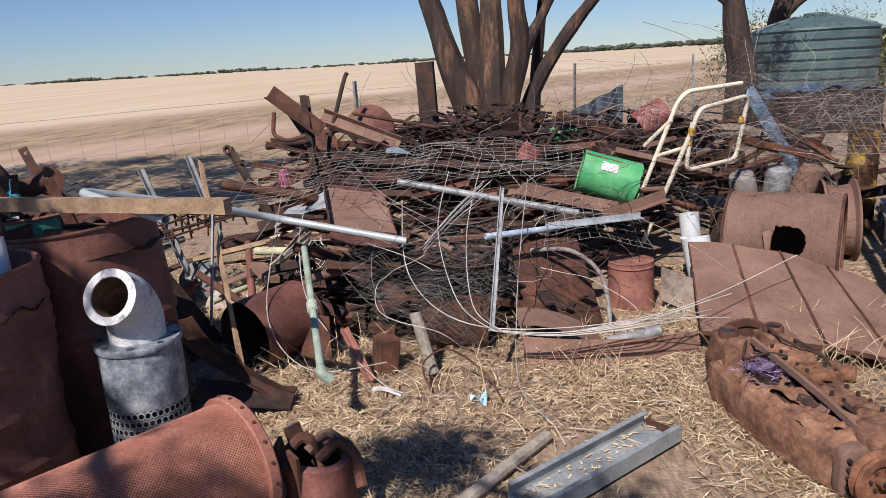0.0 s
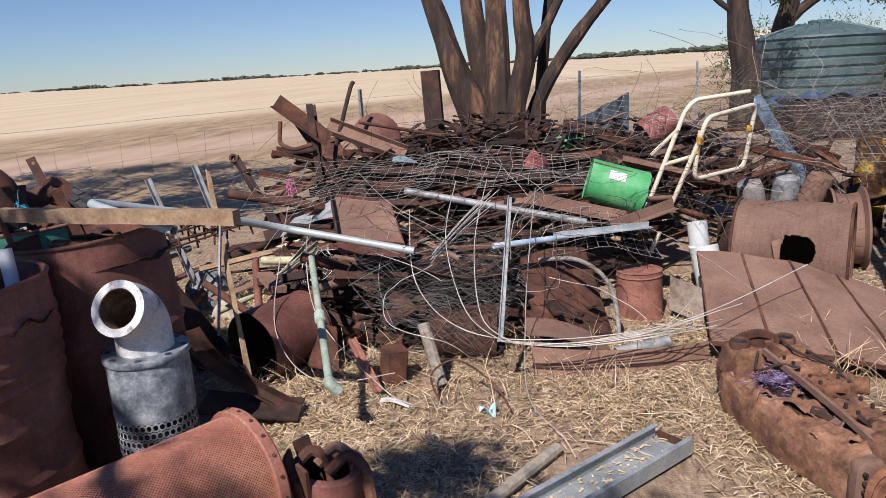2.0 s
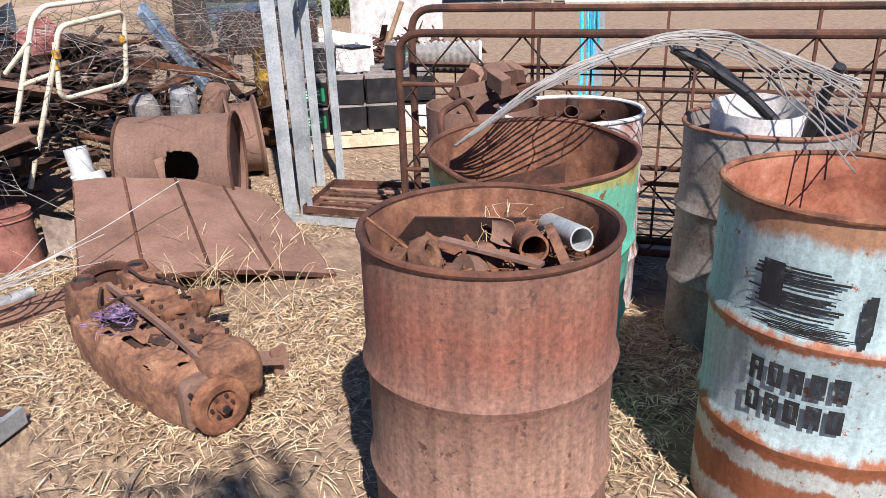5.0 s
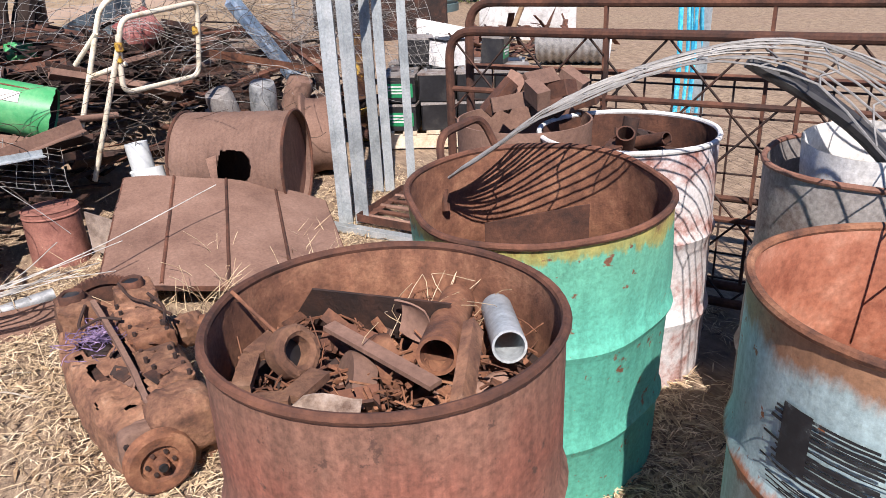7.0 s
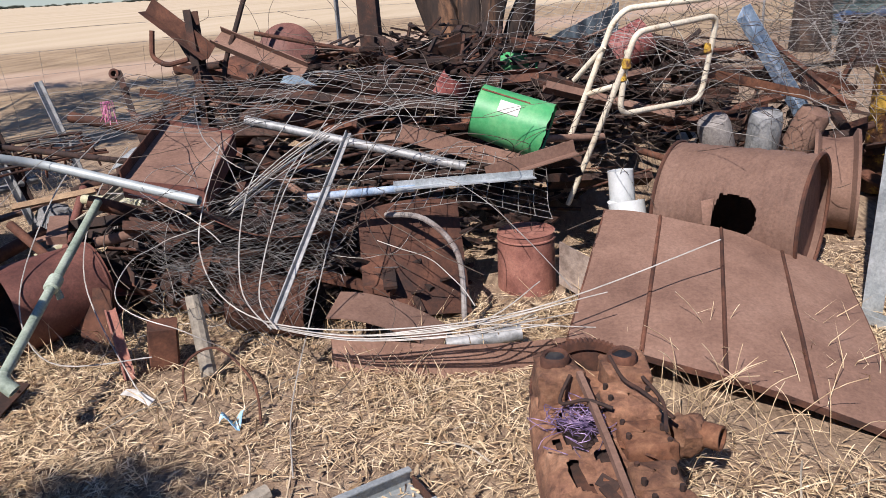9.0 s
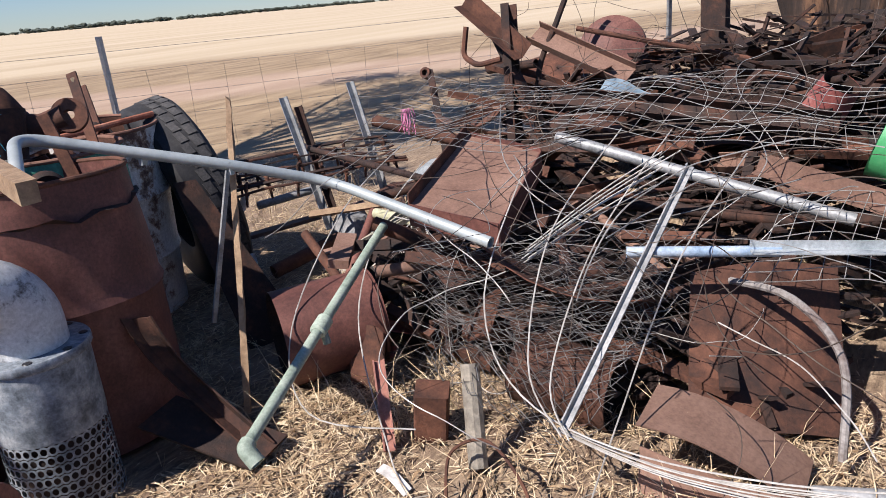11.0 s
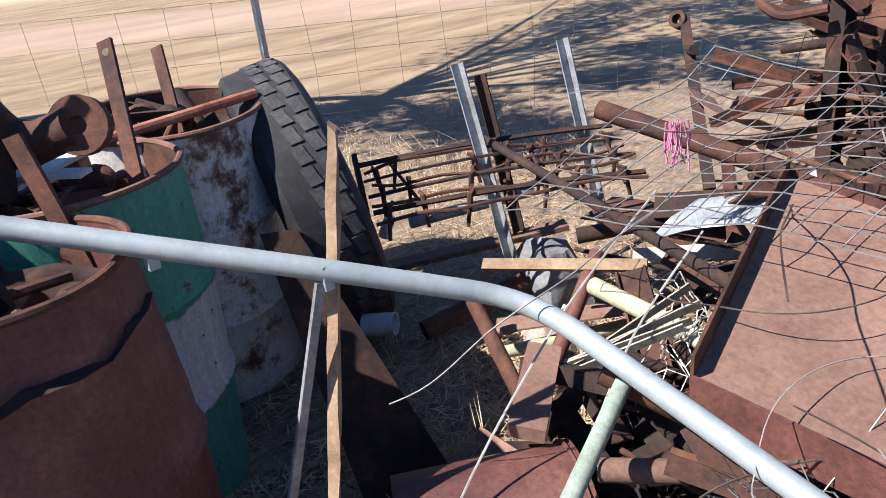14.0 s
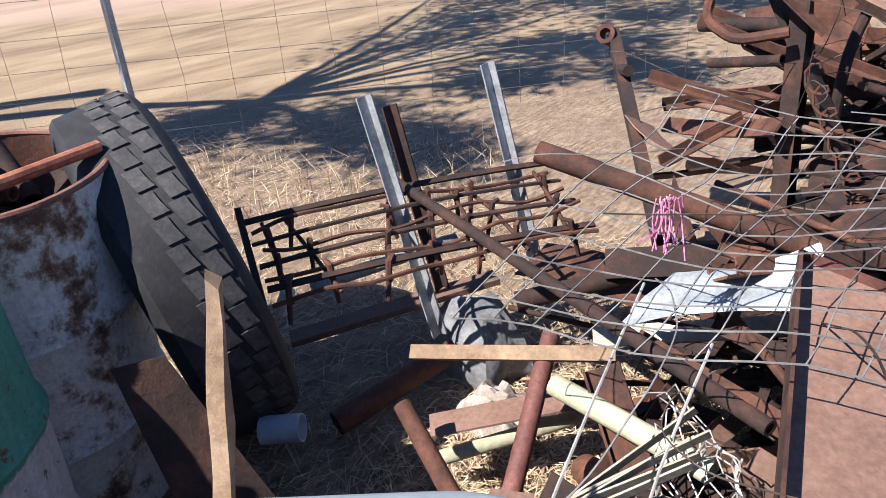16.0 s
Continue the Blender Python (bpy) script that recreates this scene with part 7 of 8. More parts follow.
# ---- tyre ----
def truck_tyre():
    c = Vector((-2.20, 4.31, 0.495))
    axis = Vector((0.33, 0.90, 0.21)).normalized()
    m = Matrix.Translation(c) @ axis.to_track_quat("Z", "Y").to_matrix().to_4x4()
    R = 0.50
    t = thing("truck_tyre", (-2.1, 4.4, 0.0), "worn black truck tyre leaning against a drum", "tyre")
    s = Shape()
    lathe(s, [(0.27, -0.09), (0.30, -0.11), (0.38, -0.125), (0.45, -0.122), (R - 0.015, -0.108), (R, -0.092), (R + 0.002, 0), (R, 0.092), (R - 0.015, 0.108), (0.45, 0.122), (0.38, 0.125), (0.30, 0.11), (0.27, 0.09), (0.29, 0.08), (0.40, 0.10), (0.47, 0.08), (0.47, -0.08), (0.40, -0.10), (0.29, -0.08)], 64, m, loop=True)
    part("carcass", s, RUBBER, t)
    lug = Shape()
    for j in range(46):
        a = 6.28319 * j / 46
        for row in range(1, 3):
            z0 = -0.078 + row * 0.056
            pts = []
            for r in (R - 0.002, R + 0.007):
                for da, dz in ((-0.060, 0.0), (0.060, 0.012), (0.060, 0.052), (0.0, 0.044), (-0.060, 0.040)):
                    b = a + da + (0.05 if row % 2 else 0)
                    pts.append(m @ Vector((r * math.cos(b), r * math.sin(b), z0 + dz)))
            lug.add(pts, [(9, 8, 7, 6, 5)[::-1]] + [(q, (q + 1) % 5, 5 + (q + 1) % 5, 5 + q) for q in range(5)])
    ob = part("tread", lug, mottled("worn_tread", ((0.03, 0.03, 0.032), (0.06, 0.058, 0.058), (0.10, 0.095, 0.09)), 10, 0.8, 0.0, 0.2, 80), t, "worn zigzag tread blocks")


truck_tyre()
bar("white_cap_pipe", (-1.78, 4.20, 0.19), (-1.69, 4.26, 0.20), "pipe", PVC, "white plastic pipe end by the tyre", "pipe", (0.075, 0.07))
bar("rusty_pipe", (-1.75, 4.42, 0.07), (-1.63, 4.82, 0.14), "pipe", RUST, "thick dark rusty pipe lying in the grass by a tyre", "pipe", (0.075, 0.07))
bar("plastic_cap", (-1.90, 4.41, 0.40), (-1.875, 4.43, 0.47), "round", WHITE, "small white plastic cap stuck on the harrow's end", "cap", (0.04, 0.04))

# ---- harrow, stakes and pipes before the fence ----
t = thing("harrow", (-1.6, 4.6, 0.3), "rusty spiked harrow frame of crossed bars", "harrow")
HA, HB, HC, HD = Vector((-1.797, 4.316, 0.51)), Vector((-2.09, 4.48, 0.60)), Vector((-1.53, 5.22, 0.63)), Vector((-1.25, 5.02, 0.56))
g = random.Random(8)
for k in range(8):
    s = Shape()
    u = (k + g.uniform(-0.2, 0.2)) / 7
    a, b = HA.lerp(HB, u), HD.lerp(HC, u + g.gauss(0, 0.10))
    pts = [a.lerp(b, i / 7) + Vector((g.gauss(0, 0.007), g.gauss(0, 0.007), g.gauss(0, 0.012))) for i in range(8)]
    if k % 2:
        beam(s, a, b, flat(0.018, 0.008), (g.gauss(0, 0.4), g.gauss(0, 0.4), 1), 0.02, 6)
    else:
        tube(s, smooth_path(pts, 3), 0.0065, 6)
    part("long_bar", s, RUST_DARK if k % 2 else RUST, t)
for k in range(7):
    s = Shape()
    u = (k + 0.4) / 7
    a, b = HA.lerp(HD, u), HB.lerp(HC, min(1.0, u + g.uniform(-0.1, 0.14)))
    tube(s, [a - Vector((0, 0, 0.012)), a.lerp(b, 0.5) + Vector((0, 0, g.gauss(0, 0.01))), b - Vector((0, 0, 0.012))], 0.006, 6)
    part("cross_bar", s, RUST, t)
    for i in range(3):
        s = Shape()
        p = a.lerp(b, (i + 0.2 + 0.3 * (k % 2)) / 3)
        lean = Vector((g.gauss(0, 0.012), g.gauss(0, 0.012), 0))
        tube(s, [p + lean + Vector((0, 0, 0.035)), p + Vector((0, 0, 0.03)), p - lean - Vector((0, 0, 0.075))], [0.007, 0.0095, 0.006], 6)
        part("tine", s, RUST_DARK if i % 2 else RUST, t)
s = Shape()
beam(s, HA - Vector((0.02, 0.01, 0.05)), HB + Vector((-0.02, 0, 0.03)), flat(0.018, 0.035))
part("end_beam", s, RUST_DARK, t)
bar("bearer_pipe", (-1.99, 4.60, 0.36), (-1.76, 5.03, 0.40), "pipe", GALV_OLD, "old grey pipe lying beneath the harrow", "pipe", (0.045, 0.045))
bar("bearer_pipe", (-1.42, 4.86, 0.36), (-1.15, 5.10, 0.42), "pipe", RUST_DARK, "dark rusty pipe lying beneath the harrow", "pipe", (0.055, 0.05))
for a, b, mat in (((-1.872, 4.80, 0.915), (-1.66, 4.80, 0.20), GALV_OLD), ((-1.93, 4.96, 0.84), (-1.76, 4.95, 0.25), RUST_DARK), ((-1.705, 5.16, 0.945), (-1.53, 5.17, 0.25), GALV_OLD)):
    bar("steel_stake", a, b, "angle", mat, "old steel stake standing up through the harrow", "stake", (0.038, 0.03), (1, 0, 0), group="stakes in the harrow")
bar("rusty_pipe", (-1.425, 4.99, 0.765), (-0.70, 5.10, 0.60), "pipe", RUST, "thick rusty pipe lying across the harrow", "pipe", (0.062, 0.06))
bar("rusty_pipe", (-1.865, 4.885, 0.63), (-0.62, 4.36, 0.64), "pipe", RUST_DARK, "long thin rusty pipe lying over the harrow", "pipe", (0.03, 0.03))
bar("rusty_pipe", (-1.41, 4.35, 0.34), (-1.08, 4.22, 0.16), "pipe", RUST, "short reddish rusty pipe lying on the ground", "pipe", (0.045, 0.045))
bar("rusty_pipe", (-1.19, 4.66, 0.44), (-1.04, 4.16, 0.17), "pipe", RUST_RED, "reddish rusty pipe propped in the scrap", "pipe", (0.045, 0.045))
bar("timber_lath", (-1.477, 4.467, 0.395), (-1.02, 4.66, 0.45), "flat", WOOD, "dusty weathered lath lying in the scrap", "lath", (0.036, 0.014), (0.5, -0.6, 1))
bar("timber_lath", (-1.114, 4.733, 0.42), (-0.66, 4.95, 0.50), "flat", WOOD_PALE, "pale weathered board lying in the scrap", "board", (0.05, 0.014), (0.5, -0.6, 1))
bar("broken_plank", (-2.03, 4.52, 0.20), (-1.64, 5.08, 0.27), "flat", RUST_BROWN, "flat dusty plank lying beneath the harrow", "plank", (0.07, 0.02))
bar("rusty_strap", (-1.41, 4.44, 0.21), (-1.08, 4.73, 0.27), "flat", RUST_BROWN, "broad drilled rusty strap in the scrap", "strap", (0.085, 0.006))
bar("bamboo_pole", (-1.10, 4.52, 0.42), (-0.72, 4.45, 0.42), "pipe", mottled("pale_fibre_pipe", ((0.30, 0.29, 0.18), (0.40, 0.39, 0.26), (0.5, 0.48, 0.34)), 6), "pale yellowish pipe lying in the scrap", "pipe", (0.05, 0.05))
bar("bamboo_pole", (-1.373, 4.413, 0.14), (-1.10, 4.73, 0.20), "pipe", mottled("pale_fibre_pipe", ((0.30, 0.29, 0.18), (0.40, 0.39, 0.26), (0.5, 0.48, 0.34)), 6), "pale yellowish pipe lying low in the scrap", "pipe", (0.04, 0.04))
slat_mat = mottled("cream_plastic", ((0.24, 0.21, 0.15), (0.36, 0.33, 0.25), (0.44, 0.41, 0.33)), 6)
t = thing("slat_stack", (-0.9, 4.25, 0.35), "stack of folded cream plastic slats in the scrap", "slats")
for k in range(6):
    s = Shape()
    fan = rng.gauss(0, 0.012)
    beam(s, (-0.99 + 0.012 * k, 4.13 + 0.018 * k, 0.345 + 0.012 * k + fan), (-0.74 + rng.uniform(-0.03, 0.03), 4.36 + 0.012 * k, 0.50 + 0.012 * k - fan), flat(0.004, 0.024), (0.1, -0.3, 1))
    part("slat", s, slat_mat, t)
s = Shape()
sheet(s, lambda u, v: quad((-1.02, 4.64, 0.53), (-0.63, 4.78, 0.66), (-0.68, 4.86, 0.73), (-0.95, 4.79, 0.61), u, v) + Vector((0, 0, 0.012 * math.sin(u * 5 + 2 * v) + 0.012 * noise.noise(Vector((u * 3, v * 3, 2))))), 16, 8, 0.002)
solid("tin_sheet", s, GALV, "bent shiny tin sheet lying under the netting", "sheet")
for a, b in (((-1.02, 4.02, 0.10), (-0.55, 4.06, 0.12)), ((-1.05, 3.92, 0.05), (-0.62, 3.97, 0.05))):
    bar("red_bar", a, b, "angle", REDP, "red painted steel bar lying on the ground", "bar", (0.04, 0.03))
s = Shape()
for k in range(15):
    p = Vector((-0.885, 4.55, 0.905)) + Vector((rng.gauss(0, 0.012), rng.gauss(0, 0.012), 0))
    tube(s, smooth_path([p, p + Vector((rng.gauss(0, 0.008), rng.gauss(0, 0.008), -0.05)), p + Vector((rng.gauss(0, 0.018), rng.gauss(0, 0.018), -rng.uniform(0.07, 0.12)))], 3), 0.0018, 4)
solid("pink_rag", s, PINK, "frayed pink rag tied to the netting", "rag", kind="stuff")
lump = Shape()
sheet(lump, lambda u, v: Vector((-1.42, 4.74, 0.0)) + Vector((0.13 * (2 * u - 1), 0.10 * (2 * v - 1), max(0.004, 0.11 * (1 - (2 * u - 1) ** 2) * (1 - (2 * v - 1) ** 4) + 0.05 * noise.noise(Vector((u * 6, v * 6, 1)))))), 14, 14, 0.003)
solid("paper_sack", lump, mottled("dusty_paper", ((0.20, 0.15, 0.11), (0.36, 0.31, 0.26), (0.52, 0.48, 0.43)), 14, 0.9, 0.0, 0.3, 60), "crumpled pale sack on the ground under the harrow", "sack")
lump = Shape()
lathe(lump, [(0.0, 0.0), (0.12, 0.0), (0.15, 0.06), (0.14, 0.17), (0.09, 0.26), (0.0, 0.29)], 18, Matrix.Translation((-1.60, 4.93, -0.01)) @ Matrix.Diagonal((1.1, 0.75, 1, 1)), 0.05, 6)
solid("field_stone", lump, mottled("grey_stone", ((0.12, 0.12, 0.12), (0.21, 0.215, 0.22), (0.32, 0.32, 0.31)), 9, 0.9, 0.0, 0.5, 50), "large grey field stone beneath the harrow", "stone")
s = Shape()
sheet(s, lambda u, v: Vector((-0.68 + 0.16 * u, 3.75 + 0.03 * v, 0.0 + 0.24 * v)) + Vector((0, 0.04 * math.sin(u * 3.1) * v, 0)), 6, 4, 0.006)
solid("rusty_plate", s, RUST, "small rusty plate standing in the straw", "plate")
bar("notched_bar", (-0.42, 3.62, 0.23), (-0.28, 3.46, 0.02), "channel", PINK_RUST, "short reddish notched channel leaning in straw", "bar", (0.04, 0.02))
s = Shape()
box(s, (-0.22, 3.62, 0.09), (0.11, 0.10, 0.18), Euler((0.1, 0.1, 0.5)).to_matrix())
solid("square_post_stub", s, RUST, "rusty square post stub standing in straw", "post")
bar("short_log", (-0.06, 3.62, 0.30), (0.02, 3.50, 0.03), "round", WOOD_GREY, "short grey log leaning in the heap", "log", (0.06, 0.06))
bucket("crushed_red_can", (-0.05, 3.95, 0.13), (0.30, 3.92, 0.12), 0.12, 0.12, RUST, RUST_DARK, "dull red can lying beneath the netting", 0.0)
s = Shape()
tube(s, smooth_path([(0.02, 3.32, 0.03), (-0.02, 3.42, 0.12), (0.10, 3.44, 0.18), (0.26, 3.36, 0.10), (0.34, 3.22, 0.02)], 6), 0.005, 7)
solid("rubber_hose", s, RUST, "curved brown hose lying in the straw", "hose")
s = Shape()
sheet(s, lambda u, v: Vector((0.20 + 0.07 * u, 3.20 + 0.05 * v, 0.03 + 0.025 * math.sin(u * 5 + v * 3))), 6, 5, 0.002)
solid("blue_wrapper", s, mottled("blue_film", ((0.2, 0.42, 0.6), (0.35, 0.58, 0.75), (0.6, 0.72, 0.8)), 30), "crumpled light blue wrapper on the straw", "wrapper")
s = Shape()
sheet(s, lambda u, v: Vector((-0.26 + 0.14 * u, 3.36 - 0.05 * u + 0.04 * v, 0.02 + 0.01 * math.sin(u * 4))), 5, 3, 0.003)
solid("white_scrap", s, WHITE, "small white plastic scrap on the straw", "scrap")
for k in range(26):
    x, y = rng.uniform(-0.9, 2.6), rng.uniform(2.2, 3.5)
    a, L = rng.random() * 6.283, rng.uniform(0.12, 0.35)
    s = Shape()
    p = Vector((x, y, 0.02))
    d = Vector((math.cos(a), math.sin(a), 0)) * L / 2
    tube(s, smooth_path([p - d, p + Vector((0.0, 0.02, 0.01)), p + d], 3), rng.uniform(0.0015, 0.0035), 5)
    solid("fallen_twig", s, WOOD_GREY if k % 2 else WOOD_PALE, "thin dry fallen twig on the straw", "twig", "fallen twigs")
s = Shape()
for k in range(90):
    p = Vector((rng.gauss(1.75, 0.22), rng.gauss(3.25, 0.22), 0.0))
    d = Vector((rng.gauss(0, 0.12), rng.gauss(0, 0.12), rng.uniform(0.1, 0.28)))
    tube(s, smooth_path([p, p + d * 0.6 + Vector((0, 0, 0.03)), p + d], 3), 0.0013, 3)
solid("dry_weeds", s, STRAW, "dry thistle stalks standing beside the engine", "weeds", kind="stuff")

# ---- galvanised stud frame and rusty grid ----
t = thing("stud_frame", (2.6, 4.1, 0.0), "galvanised steel stud frame standing on end", "frame")
for k, (x, y, w, h) in enumerate(((2.52, 4.22, 0.075, 0.05), (2.605, 4.19, 0.07, 0.05), (2.86, 4.68, 0.06, 0.045), (2.925, 4.655, 0.055, 0.045), (3.06, 4.63, 0.05, 0.035))):
    s = Shape()
    beam(s, (x + 0.035, y, 0.01), (x + 0.02, y, 2.15), [(-w / 2, 0), (-w / 6, 0), (-w / 6, 0.008), (w / 6, 0.008), (w / 6, 0), (w / 2, 0), (w / 2, h), (w / 2 - 0.004, h), (w / 2 - 0.004, 0.004), (-w / 2 + 0.004, 0.012), (-w / 2 + 0.004, h), (-w / 2, h)], (0.35, 0.93, 0))
    part("stud", s, GALV, t)
for z in (1.30, 2.05):
    s = Shape()
    beam(s, (2.50, 4.16, z), (2.99, 4.62, z), channel(0.05, 0.04, 0.004), (0, 0, 1))
    part("crosspiece", s, GALV, t)
s = Shape()
beam(s, (2.47, 4.20, 0.008), (2.95, 3.58, 0.008), channel(0.05, 0.035, 0.004))
part("bottom_rail", s, GALV, t)
t = thing("rusty_grid", (2.95, 4.05, 0.0), "low rusty bar grid lying on the dirt", "grid")
GA, GB, GC, GD = Vector((2.60, 4.16, 0.04)), Vector((2.98, 4.50, 0.05)), Vector((3.55, 3.90, 0.04)), Vector((3.10, 3.50, 0.03))
for k, (a, b) in enumerate(((GA, GB), (GB, GC), (GC, GD), (GD, GA))):
    s = Shape()
    beam(s, a, b, angle_iron(0.045, 0.04))
    part("edge", s, RUST, t)
for k in range(1, 6):
    s = Shape()
    tube(s, [GA.lerp(GB, k / 6), GD.lerp(GC, k / 6)], 0.013, 7)
    part("bar", s, RUST_BROWN if k % 2 else RUST, t)


# ---- gates and wire over the drums ----
GW = Vector((0.605, -0.796, 0)).normalized()
G0 = Vector((2.87, 3.46, 0))


def gate(o, length, top, name, label, panel, first=None):
    t = thing(name, o, label, "gate")
    a, b = o + Vector((0, 0, 0.06)), o + GW * length + Vector((0, 0, 0.06))
    lean = Vector((0, 0, top - 0.06))
    s = Shape()
    tube(s, bent([a, a + lean, b + lean, b, a], 0.12), 0.019, 10)
    part("frame_tube", s, RUST, t)
    for h in (0.32, 0.72):
        s = Shape()
        tube(s, [a + Vector((0, 0, h * top)), b + Vector((0, 0, h * top))], 0.012, 8)
        part("rail", s, RUST, t)
    n = int(length / 0.62)
    for k in range(1, n + 1):
        s = Shape()
        p = a.lerp(b, k / (n + 0.3))
        beam(s, p, p + lean, flat(0.025, 0.012), GW)
        part("upright", s, RUST, t)
    if panel == "diamond":
        w = 0.30
        k = 0.0
        while k < length - 0.2:
            for z in np.arange(0.0, top - 0.3, w * 1.1):
                q0 = a + GW * k + Vector((0, 0, z))
                for p, q in ((q0, q0 + GW * w + Vector((0, 0, w * 1.1))), (q0 + Vector((0, 0, w * 1.1)), q0 + GW * w)):
                    s = Shape()
                    tube(s, [p, q], 0.0045, 4)
                    part("wire", s, RUST_DARK, t)
            k += w
    else:
        for k in range(int(length / 0.11)):
            s = Shape()
            p = a + GW * 0.11 * k
            tube(s, [p, p + Vector((0, 0, 0.72 * top))], 0.0045, 5)
            part("wire", s, RUST_DARK, t)
        for z in np.arange(0.03, 0.72 * top, 0.11):
            s = Shape()
            tube(s, [a + Vector((0, 0, z)), b + Vector((0, 0, z))], 0.0045, 5)
            part("wire", s, RUST_DARK, t)
    return t


gate(G0, 2.9, 1.06, "pipe_gate", "rusty pipe gate with crossed wire infill", "diamond")
GB0 = G0 + Vector((0.12, 0.10, 0)) + GW * 0.02
gate(GB0, 3.2, 1.16, "pipe_gate", "rusty pipe gate with welded mesh, pale top rail", "grid")
bar("pale_rail", GB0 + GW * 0.75 + Vector((0, 0, 1.185)), GB0 + GW * 3.2 + Vector((0, 0, 1.185)), "round", CREAM, "pale painted rail along the gate top", "rail", (0.034, 0.034))
netting("bird_netting", lambda u, v: ripple(GB0 + Vector((0.03, 0.02, 0)) + GW * (0.7 + 1.5 * u) + Vector((0, 0, 0.06 + 0.72 * v)), 0.012, 4, 3), 44, 40, 0.0011, WIRE_DARK, "fine chicken wire tied on the gate", True)
t = thing("gate_post", (4.12, 3.39, 0), "grey steel post with blue rope wound on it", "post")
s = Shape()
beam(s, (4.12, 3.39, -0.1), (4.12, 3.39, 1.45), channel(0.09, 0.05, 0.005), (1, -1, 0))
part("post", s, GALV, t)
for q in range(6):
    s = Shape()
    x = rng.uniform(-0.05, 0.05)
    pts = [Vector((4.03 + x, 3.36, 1.42)), Vector((4.02 + x * 1.5, 3.36 + rng.uniform(-0.03, 0.03), 1.15)), Vector((4.04 + x * 2, 3.35, 0.8)), Vector((4.02 + x * 2, 3.34, 0.35 + rng.random() * 0.2))]
    tube(s, smooth_path(pts, 5), 0.009, 6)
    part("blue_rope", s, BLUEROPE, t, "bright blue rope")

def along(pts, u):
    k = u * (len(pts) - 1.001)
    i = int(k)
    return Vector(pts[i]).lerp(Vector(pts[i + 1]), k - i)


def over_drums(u, v):
    far = along(FAR_EDGE, u)
    near = along(NEAR_EDGE, u)
    return ripple(far.lerp(near, v) + Vector((0, 0, 0.05 * math.sin(v * 3.1) * u)), 0.014, 4, 2)


FAR_EDGE = smooth_path([(2.36, 2.31, 0.81), (2.64, 2.29, 0.95), (2.95, 2.18, 1.07), (3.28, 1.98, 1.10), (3.62, 1.66, 0.96)], 4)
NEAR_EDGE = smooth_path([(2.34, 2.27, 0.82), (2.48, 2.04, 1.00), (2.67, 1.87, 1.115), (2.90, 1.66, 1.10), (2.76, 1.22, 0.88)], 4)
s = Shape()
for k in range(15):
    tube(s, [over_drums(i / 20, k / 14) + Vector((0, 0, 0.010 * noise.noise(Vector((i * 0.35, k * 3.7, 2))))) for i in range(21)], 0.0026, 5)
for u in (0.16, 0.34, 0.46, 0.57, 0.67, 0.76, 0.84, 0.91, 0.97):
    tube(s, [over_drums(u + 0.012 * math.sin(v * 1.3 + u * 20), v / 12) for v in range(13)], 0.0022, 4)
solid("roll_of_netting", s, WIRE, "bent length of galvanised wire netting over the drums", "wire netting", "", "stuff")
for a, b, c in (((3.10, 2.05, 1.08), (3.30, 1.88, 0.92), (3.42, 1.72, 0.72)), ((3.16, 2.0, 1.06), (3.38, 1.92, 0.90), (3.52, 1.80, 0.70)), ((3.46, 1.66, 1.02), (3.50, 1.72, 0.90), (3.55, 1.80, 0.66))):
    s = Shape()
    tube(s, smooth_path([a, b, c], 6), 0.02, 10)
    solid("black_hose", s, BLACK, "black rubber hose poking out of a drum", "hose", "hoses in the grey drum")
bucket("white_bucket", (3.40, 1.90, 0.62), (3.38, 1.88, 0.87), 0.14, 0.16, WHITE, WHITE, "dirty white plastic bucket sitting in a drum", 0.0)

# iron piled on the pale drum and behind the green one
for k in range(12):
    p = Vector((2.92 + rng.gauss(0, 0.10), 2.72 + rng.gauss(0, 0.10), 0.86 + rng.uniform(-0.02, 0.08)))
    s = Shape()
    box(s, p, (rng.uniform(0.06, 0.14), rng.uniform(0.04, 0.09), rng.uniform(0.03, 0.07)), Euler((rng.gauss(0, 0.5), rng.gauss(0, 0.5), rng.random() * 3)).to_matrix())
    solid("iron_casting", s, RUST_BROWN if k % 2 else RUST, "rusty iron casting on top of a drum", "machine part", "castings on the drum")
s = Shape()
lathe(s, [(0.02, 0.0), (0.23, 0.0), (0.235, 0.30), (0.228, 0.30), (0.22, 0.02)], 36, Matrix.Translation((2.86, 2.80, 0.52)))
solid("rusty_tub", s, RUST_BROWN, "rusty steel tub full of castings behind the drums", "tub")
bar("tub_stand", (2.86, 2.80, 0.0), (2.86, 2.80, 0.525), "round", RUST_DARK, "rusty stand beneath a steel tub", "stand", (0.3, 0.3))
s = Shape()
tube(s, bent([(2.37, 2.36, 0.70), (2.38, 2.42, 0.90), (2.55, 2.50, 0.92), (2.60, 2.48, 0.80)], 0.05), 0.012, 8)
solid("bent_rod", s, RUST, "bent rusty rod hooked over a drum rim", "rod")
s = Shape()
sheet(s, lambda u, v: Vector((2.42 + 0.26 * u, 2.22 - 0.10 * u, 0.70 - 0.16 * v + 0.04 * u)), 5, 4, 0.006)
solid("rusty_plate", s, RUST, "rusty plate leaning inside the green drum", "plate")

